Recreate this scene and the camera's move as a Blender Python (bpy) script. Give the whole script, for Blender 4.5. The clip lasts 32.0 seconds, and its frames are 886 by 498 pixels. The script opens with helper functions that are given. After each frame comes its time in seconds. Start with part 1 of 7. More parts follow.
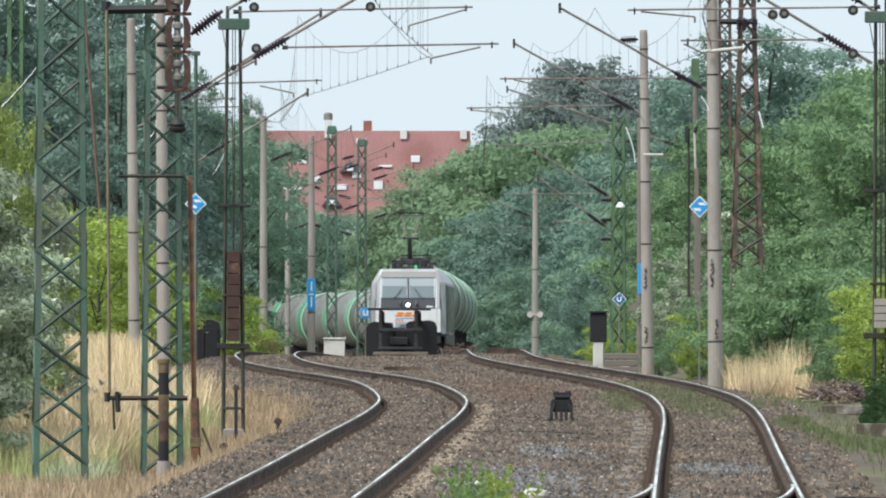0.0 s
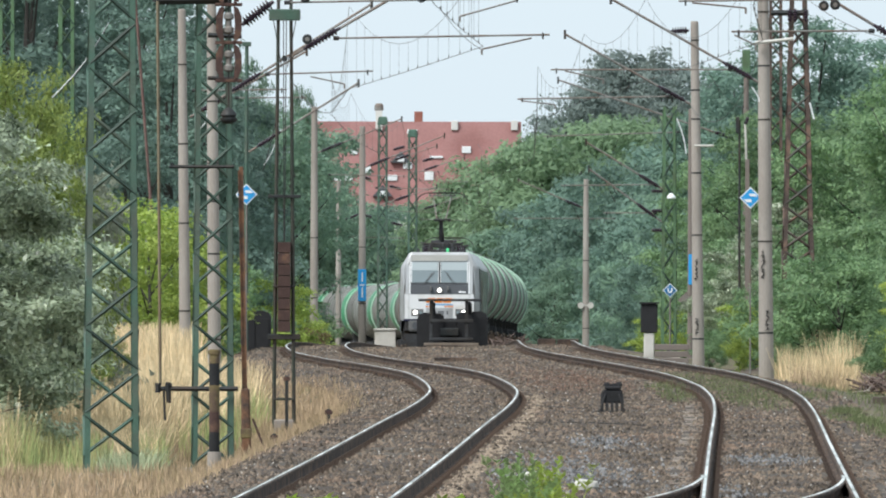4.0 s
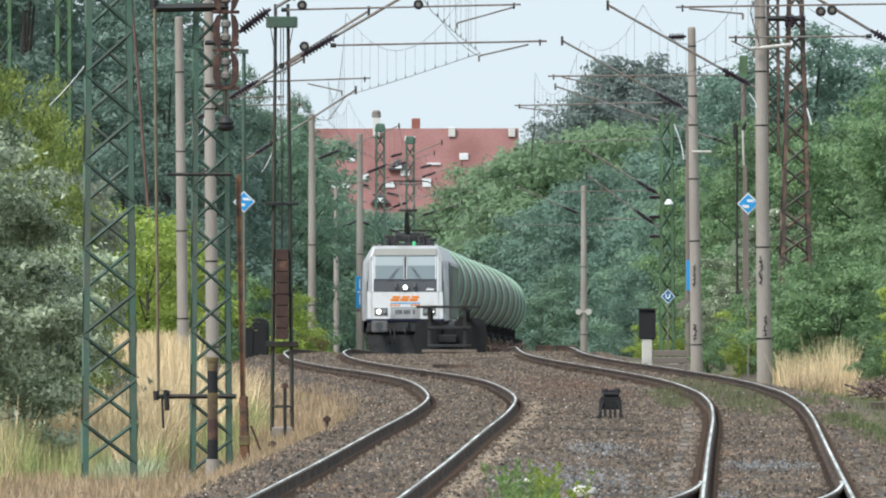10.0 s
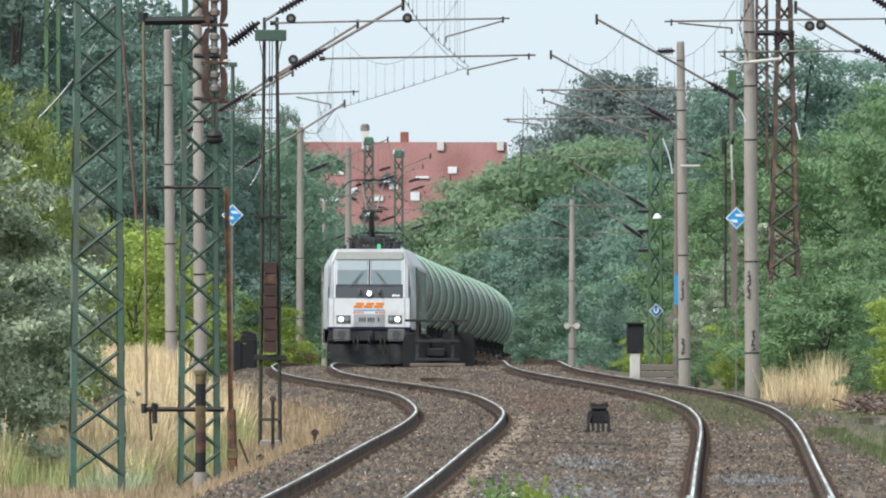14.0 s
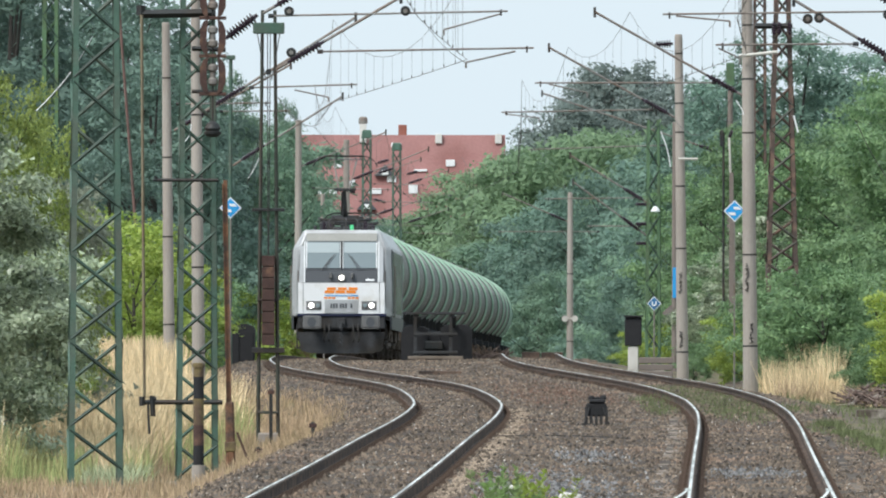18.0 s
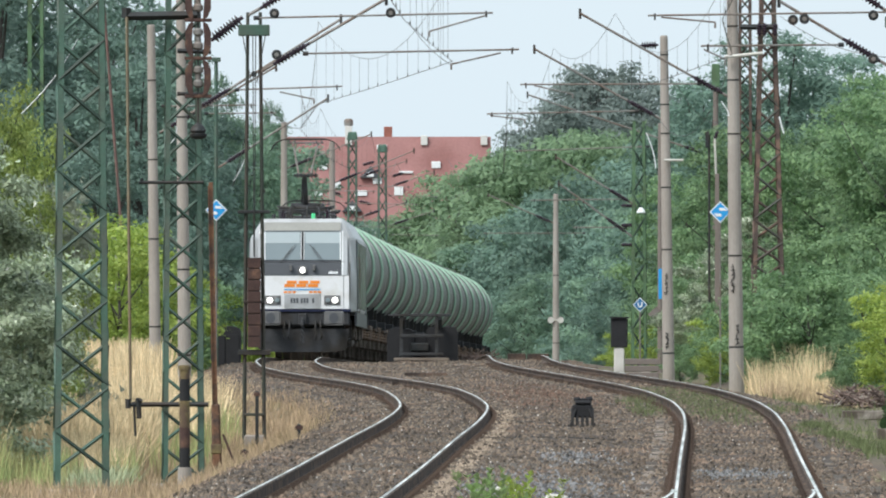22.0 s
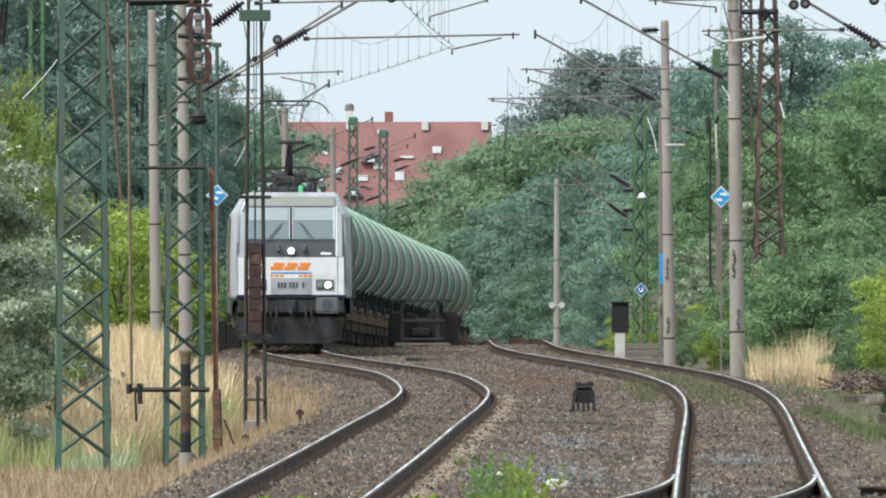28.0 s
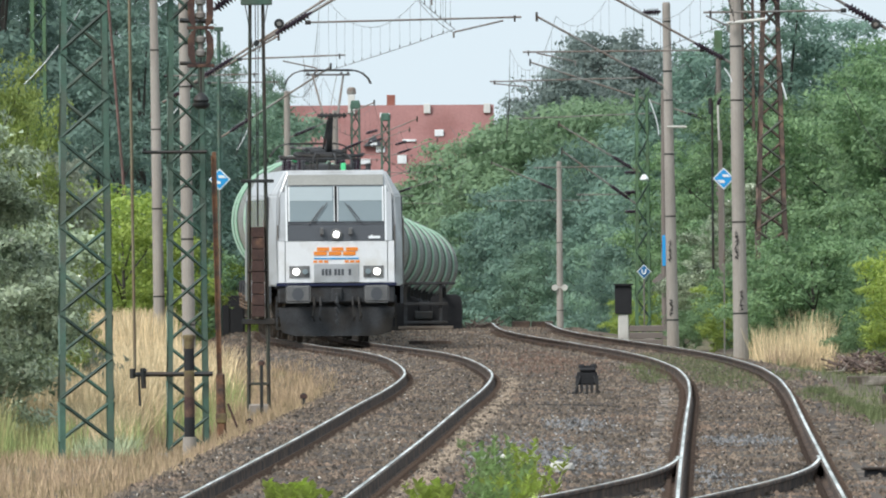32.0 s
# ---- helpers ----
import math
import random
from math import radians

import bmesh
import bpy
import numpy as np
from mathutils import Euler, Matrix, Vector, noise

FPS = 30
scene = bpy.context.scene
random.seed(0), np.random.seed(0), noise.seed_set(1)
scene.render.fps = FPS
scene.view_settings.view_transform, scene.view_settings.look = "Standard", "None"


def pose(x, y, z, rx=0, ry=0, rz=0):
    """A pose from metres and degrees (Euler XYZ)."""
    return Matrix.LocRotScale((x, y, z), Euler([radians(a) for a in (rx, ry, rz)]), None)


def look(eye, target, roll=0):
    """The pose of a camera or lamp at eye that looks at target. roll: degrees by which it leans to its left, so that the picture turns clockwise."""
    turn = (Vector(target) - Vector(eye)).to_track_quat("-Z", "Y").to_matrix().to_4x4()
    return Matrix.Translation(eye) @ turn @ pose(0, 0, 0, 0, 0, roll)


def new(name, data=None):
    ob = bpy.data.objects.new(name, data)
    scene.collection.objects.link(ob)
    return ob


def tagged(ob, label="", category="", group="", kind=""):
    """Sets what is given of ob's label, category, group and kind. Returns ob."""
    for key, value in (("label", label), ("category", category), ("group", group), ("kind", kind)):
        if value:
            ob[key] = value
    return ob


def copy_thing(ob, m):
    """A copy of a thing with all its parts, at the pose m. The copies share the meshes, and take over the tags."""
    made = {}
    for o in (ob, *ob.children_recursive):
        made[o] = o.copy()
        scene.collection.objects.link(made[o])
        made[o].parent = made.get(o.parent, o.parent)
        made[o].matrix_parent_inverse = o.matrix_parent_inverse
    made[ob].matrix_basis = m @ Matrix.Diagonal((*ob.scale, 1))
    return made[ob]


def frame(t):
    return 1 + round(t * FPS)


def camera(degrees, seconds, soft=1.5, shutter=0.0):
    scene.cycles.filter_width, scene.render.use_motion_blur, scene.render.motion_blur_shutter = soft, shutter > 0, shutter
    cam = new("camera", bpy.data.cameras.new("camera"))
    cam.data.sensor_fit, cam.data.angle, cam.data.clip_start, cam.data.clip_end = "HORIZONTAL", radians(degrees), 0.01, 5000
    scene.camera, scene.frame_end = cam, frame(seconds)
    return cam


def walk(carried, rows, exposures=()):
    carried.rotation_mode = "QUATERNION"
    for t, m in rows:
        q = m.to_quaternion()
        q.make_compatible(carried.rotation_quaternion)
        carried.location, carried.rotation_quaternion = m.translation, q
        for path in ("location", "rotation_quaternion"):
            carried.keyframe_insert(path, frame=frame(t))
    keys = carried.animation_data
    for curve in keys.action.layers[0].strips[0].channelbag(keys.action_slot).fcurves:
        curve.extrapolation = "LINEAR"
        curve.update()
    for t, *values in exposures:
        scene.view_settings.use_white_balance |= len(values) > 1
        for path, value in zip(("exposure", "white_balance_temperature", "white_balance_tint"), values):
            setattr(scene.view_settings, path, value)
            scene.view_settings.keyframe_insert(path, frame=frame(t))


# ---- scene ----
# A long lens on a tripod beside the line: it only turns.
EYE = 2.4
cam = camera(3.0, 32.0, soft=2.0)
# seconds, turn to the left, tilt upwards, lean (degrees)
ROWS = [
    (0, -0.10112, 0.03933, 0.075),
    (0.5, -0.07795, 0.01375, 0.079),
    (1, -0.08219, -0.00046, 0.067),
    (1.5, -0.09326, -0.00146, 0.110),
    (2, -0.08246, -0.00902, 0.096),
    (2.5, -0.04256, -0.01595, 0.139),
    (3, 0.01602, -0.00649, 0.079),
    (3.5, 0.06400, 0.01366, 0.118),
    (5.5, 0.10847, -0.02113, 0.095),
    (6, 0.14473, 0.00796, 0.067),
    (6.5, 0.19331, 0.02750, 0.070),
    (7, 0.22981, 0.02344, 0.039),
    (7.5, 0.20878, 0.01036, 0.064),
    (8, 0.13857, 0.01340, 0.035),
    (8.5, 0.07314, 0.02060, 0.015),
    (9, 0.03785, 0.02308, -0.068),
    (9.5, 0.03971, 0.02702, -0.117),
    (10, 0.06326, 0.03116, -0.061),
    (10.5, 0.06776, 0.04741, -0.022),
    (11, 0.04001, 0.07125, 0.016),
    (11.5, 0.00907, 0.08245, 0.005),
    (12, 0.00308, 0.07721, 0.011),
    (12.5, 0.02046, 0.07770, 0.034),
    (13, 0.02978, 0.08561, -0.026),
    (13.5, 0.01765, 0.08067, 0.049),
    (15.5, 0.06258, 0.07330, 0.169),
    (16, 0.04193, 0.04628, 0.301),
    (16.5, 0.01469, 0.02218, 0.263),
    (17, -0.00047, 0.02991, 0.126),
    (17.5, 0.00677, 0.05257, 0.077),
    (18, 0.01705, 0.05334, 0.093),
    (18.5, 0.00914, 0.03635, 0.025),
    (19, -0.00000, 0.02105, 0.000),
    (19.5, 0.00771, 0.02735, 0.014),
    (20, 0.01177, 0.05166, 0.096),
    (20.5, -0.01177, 0.06737, 0.055),
    (21, -0.04307, 0.06044, 0.046),
    (21.5, -0.04906, 0.05030, 0.039),
    (22, -0.03114, 0.05916, -0.028),
    (22.5, -0.00256, 0.06419, 0.026),
    (23, 0.02386, 0.06710, 0.134),
    (23.5, 0.04870, 0.06766, 0.208),
    (24, 0.08441, 0.06484, 0.239),
    (24.5, 0.10927, 0.07462, 0.222),
    (25, 0.10352, 0.08902, 0.096),
    (25.5, 0.06363, 0.07234, -0.004),
    (26, 0.00375, 0.03016, 0.045),
    (26.5, -0.02763, 0.00459, 0.017),
    (28.5, -0.01511, 0.00926, -0.163),
    (29, -0.00477, -0.00152, -0.352),
    (29.5, 0.01792, -0.00365, -0.506),
    (30, 0.02420, 0.01427, -0.502),
    (30.5, 0.00017, 0.03277, -0.442),
    (31, -0.03497, 0.01668, -0.373),
    (31.5, -0.04514, -0.02171, -0.379),
    (32, -0.01828, -0.04894, -0.371),
]
walk(cam, [(t, pose(0, 0, EYE, 90 + tilt, 0, turn) @ pose(0, 0, 0, 0, 0, lean)) for t, turn, tilt, lean in ROWS],
     exposures=[(0.0, 0.03, 6280, 9.0), (32.0, 0.03, 6280, 9.0)])

# ---------------------------------------------------------------- world and light
SUN_UP, SUN_FROM = 51.0, 226.0      # elevation; bearing clockwise from +y
world = bpy.data.worlds.new("sky")
scene.world = world
world.use_nodes = True
wn = world.node_tree.nodes
sky = wn.new("ShaderNodeTexSky")
sky.sky_type = "NISHITA"
sky.sun_disc = False
sky.sun_elevation = radians(SUN_UP)
sky.sun_rotation = radians(SUN_FROM)
sky.altitude = 100
sky.air_density, sky.dust_density, sky.ozone_density = 1.0, 3.0, 3.0
wn["Background"].inputs["Strength"].default_value = 0.13
veil = wn.new("ShaderNodeMixRGB")      # a thin bright overcast lies before the blue
veil.inputs[0].default_value = 0.85
veil.inputs[2].default_value = (6.6, 7.45, 7.9, 1)
world.node_tree.links.new(sky.outputs[0], veil.inputs[1])
world.node_tree.links.new(veil.outputs[0], wn["Background"].inputs["Color"])
sun_data = bpy.data.lights.new("sun", "SUN")
sun_data.energy, sun_data.angle, sun_data.color = 3.5, radians(22), (1.0, 0.96, 0.9)
sun = new("sun", sun_data)
az, el = radians(SUN_FROM), radians(SUN_UP)
sun.matrix_basis = look((0, 0, 60), Vector((0, 0, 60)) - Vector((math.sin(az) * math.cos(el), math.cos(az) * math.cos(el), math.sin(el))))

# ---------------------------------------------------------------- materials
def material(name, base, rough=0.7, metal=0.0, vary=0.25, scale=6.0, fine=60.0, bump=0.2, stain=None, amount=0.4,
             stain_scale=1.5, island=0.0, emit=0.0, stretch=(1, 1, 1), coords="Object", random_object=0.0, depth=0.01):
    """A surface with a coarse and a fine variation, stains of a second colour, and fine relief."""
    m = bpy.data.materials.new(name)
    m.use_nodes = True
    nt = m.node_tree
    n, l = nt.nodes, nt.links
    b = n["Principled BSDF"]
    b.inputs["Roughness"].default_value, b.inputs["Metallic"].default_value = rough, metal
    tc = n.new("ShaderNodeTexCoord")
    mp = n.new("ShaderNodeMapping")
    mp.inputs["Scale"].default_value = stretch
    l.new(tc.outputs[coords], mp.inputs["Vector"])
    big, small = n.new("ShaderNodeTexNoise"), n.new("ShaderNodeTexNoise")
    for tex, sc, det in ((big, scale, 5), (small, fine, 3)):
        tex.inputs["Scale"].default_value, tex.inputs["Detail"].default_value = sc, det
        l.new(mp.outputs[0], tex.inputs["Vector"])
    add = n.new("ShaderNodeMath")
    add.operation = "ADD"
    l.new(big.outputs[0], add.inputs[0]); l.new(small.outputs[0], add.inputs[1])
    rng = n.new("ShaderNodeMapRange")
    rng.inputs["From Min"].default_value, rng.inputs["From Max"].default_value = 0.6, 1.4
    rng.inputs["To Min"].default_value, rng.inputs["To Max"].default_value = 1 - vary, 1 + vary
    l.new(add.outputs[0], rng.inputs["Value"])
    value = rng.outputs[0]
    for kind, share in (("Random Per Island", island), ("Random", random_object)):
        if share:
            src = n.new("ShaderNodeNewGeometry" if kind == "Random Per Island" else "ShaderNodeObjectInfo")
            r2 = n.new("ShaderNodeMapRange")
            r2.inputs["To Min"].default_value, r2.inputs["To Max"].default_value = 1 - share, 1 + share
            l.new(src.outputs[kind], r2.inputs["Value"])
            mul = n.new("ShaderNodeMath")
            mul.operation = "MULTIPLY"
            l.new(value, mul.inputs[0]); l.new(r2.outputs[0], mul.inputs[1])
            value = mul.outputs[0]
    hsv = n.new("ShaderNodeHueSaturation")
    l.new(value, hsv.inputs["Value"])
    hsv.inputs["Color"].default_value = (*base, 1)
    if stain:
        st = n.new("ShaderNodeTexNoise")
        st.inputs["Scale"].default_value, st.inputs["Detail"].default_value = stain_scale, 6
        l.new(mp.outputs[0], st.inputs["Vector"])
        rr = n.new("ShaderNodeMapRange")
        rr.inputs["From Min"].default_value, rr.inputs["From Max"].default_value = 0.62 - amount * 0.4, 0.72 - amount * 0.2
        l.new(st.outputs[0], rr.inputs["Value"])
        mix = n.new("ShaderNodeMixRGB")
        mix.inputs[1].default_value, mix.inputs[2].default_value = (*base, 1), (*stain, 1)
        l.new(rr.outputs[0], mix.inputs[0])
        l.new(mix.outputs[0], hsv.inputs["Color"])
    l.new(hsv.outputs[0], b.inputs["Base Color"])
    if bump:
        bp = n.new("ShaderNodeBump")
        bp.inputs["Strength"].default_value, bp.inputs["Distance"].default_value = bump, depth
        l.new(add.outputs[0], bp.inputs["Height"])
        l.new(bp.outputs[0], b.inputs["Normal"])
    if emit:
        b.inputs["Emission Color"].default_value, b.inputs["Emission Strength"].default_value = (*base, 1), emit
    return m


def leaf_material(name, base, tip, through_light=0.42, rough=0.5, gloss=0.3):
    m = bpy.data.materials.new(name)
    m.use_nodes = True
    nt = m.node_tree
    n, l = nt.nodes, nt.links
    b = n["Principled BSDF"]
    b.inputs["Roughness"].default_value = rough
    b.inputs["Specular IOR Level"].default_value = gloss
    geo, noise_tex, ramp = n.new("ShaderNodeNewGeometry"), n.new("ShaderNodeTexNoise"), n.new("ShaderNodeMixRGB")
    noise_tex.inputs["Scale"].default_value, noise_tex.inputs["Detail"].default_value = 1.6, 3
    tc = n.new("ShaderNodeTexCoord")
    l.new(tc.outputs["Object"], noise_tex.inputs["Vector"])
    avg = n.new("ShaderNodeMath")
    avg.operation = "MULTIPLY_ADD"
    avg.inputs[1].default_value = 0.4
    l.new(geo.outputs["Random Per Island"], avg.inputs[0])
    l.new(noise_tex.outputs[0], avg.inputs[2])
    sub = n.new("ShaderNodeMapRange")
    sub.inputs["From Min"].default_value, sub.inputs["From Max"].default_value = 0.4, 0.98
    l.new(avg.outputs[0], sub.inputs["Value"])
    l.new(sub.outputs[0], ramp.inputs[0])
    ramp.inputs[1].default_value, ramp.inputs[2].default_value = (*base, 1), (*tip, 1)
    info, hsv = n.new("ShaderNodeObjectInfo"), n.new("ShaderNodeHueSaturation")
    rr = n.new("ShaderNodeMapRange")
    rr.inputs["To Min"].default_value, rr.inputs["To Max"].default_value = 0.8, 1.2
    l.new(info.outputs["Random"], rr.inputs["Value"]); l.new(rr.outputs[0], hsv.inputs["Value"])
    l.new(ramp.outputs[0], hsv.inputs["Color"])
    l.new(hsv.outputs[0], b.inputs["Base Color"])
    tr, mx = n.new("ShaderNodeBsdfTranslucent"), n.new("ShaderNodeMixShader")
    mx.inputs[0].default_value = through_light
    l.new(hsv.outputs[0], tr.inputs["Color"])
    l.new(b.outputs[0], mx.inputs[1]); l.new(tr.outputs[0], mx.inputs[2])
    l.new(mx.outputs[0], n["Material Output"].inputs["Surface"])
    return m


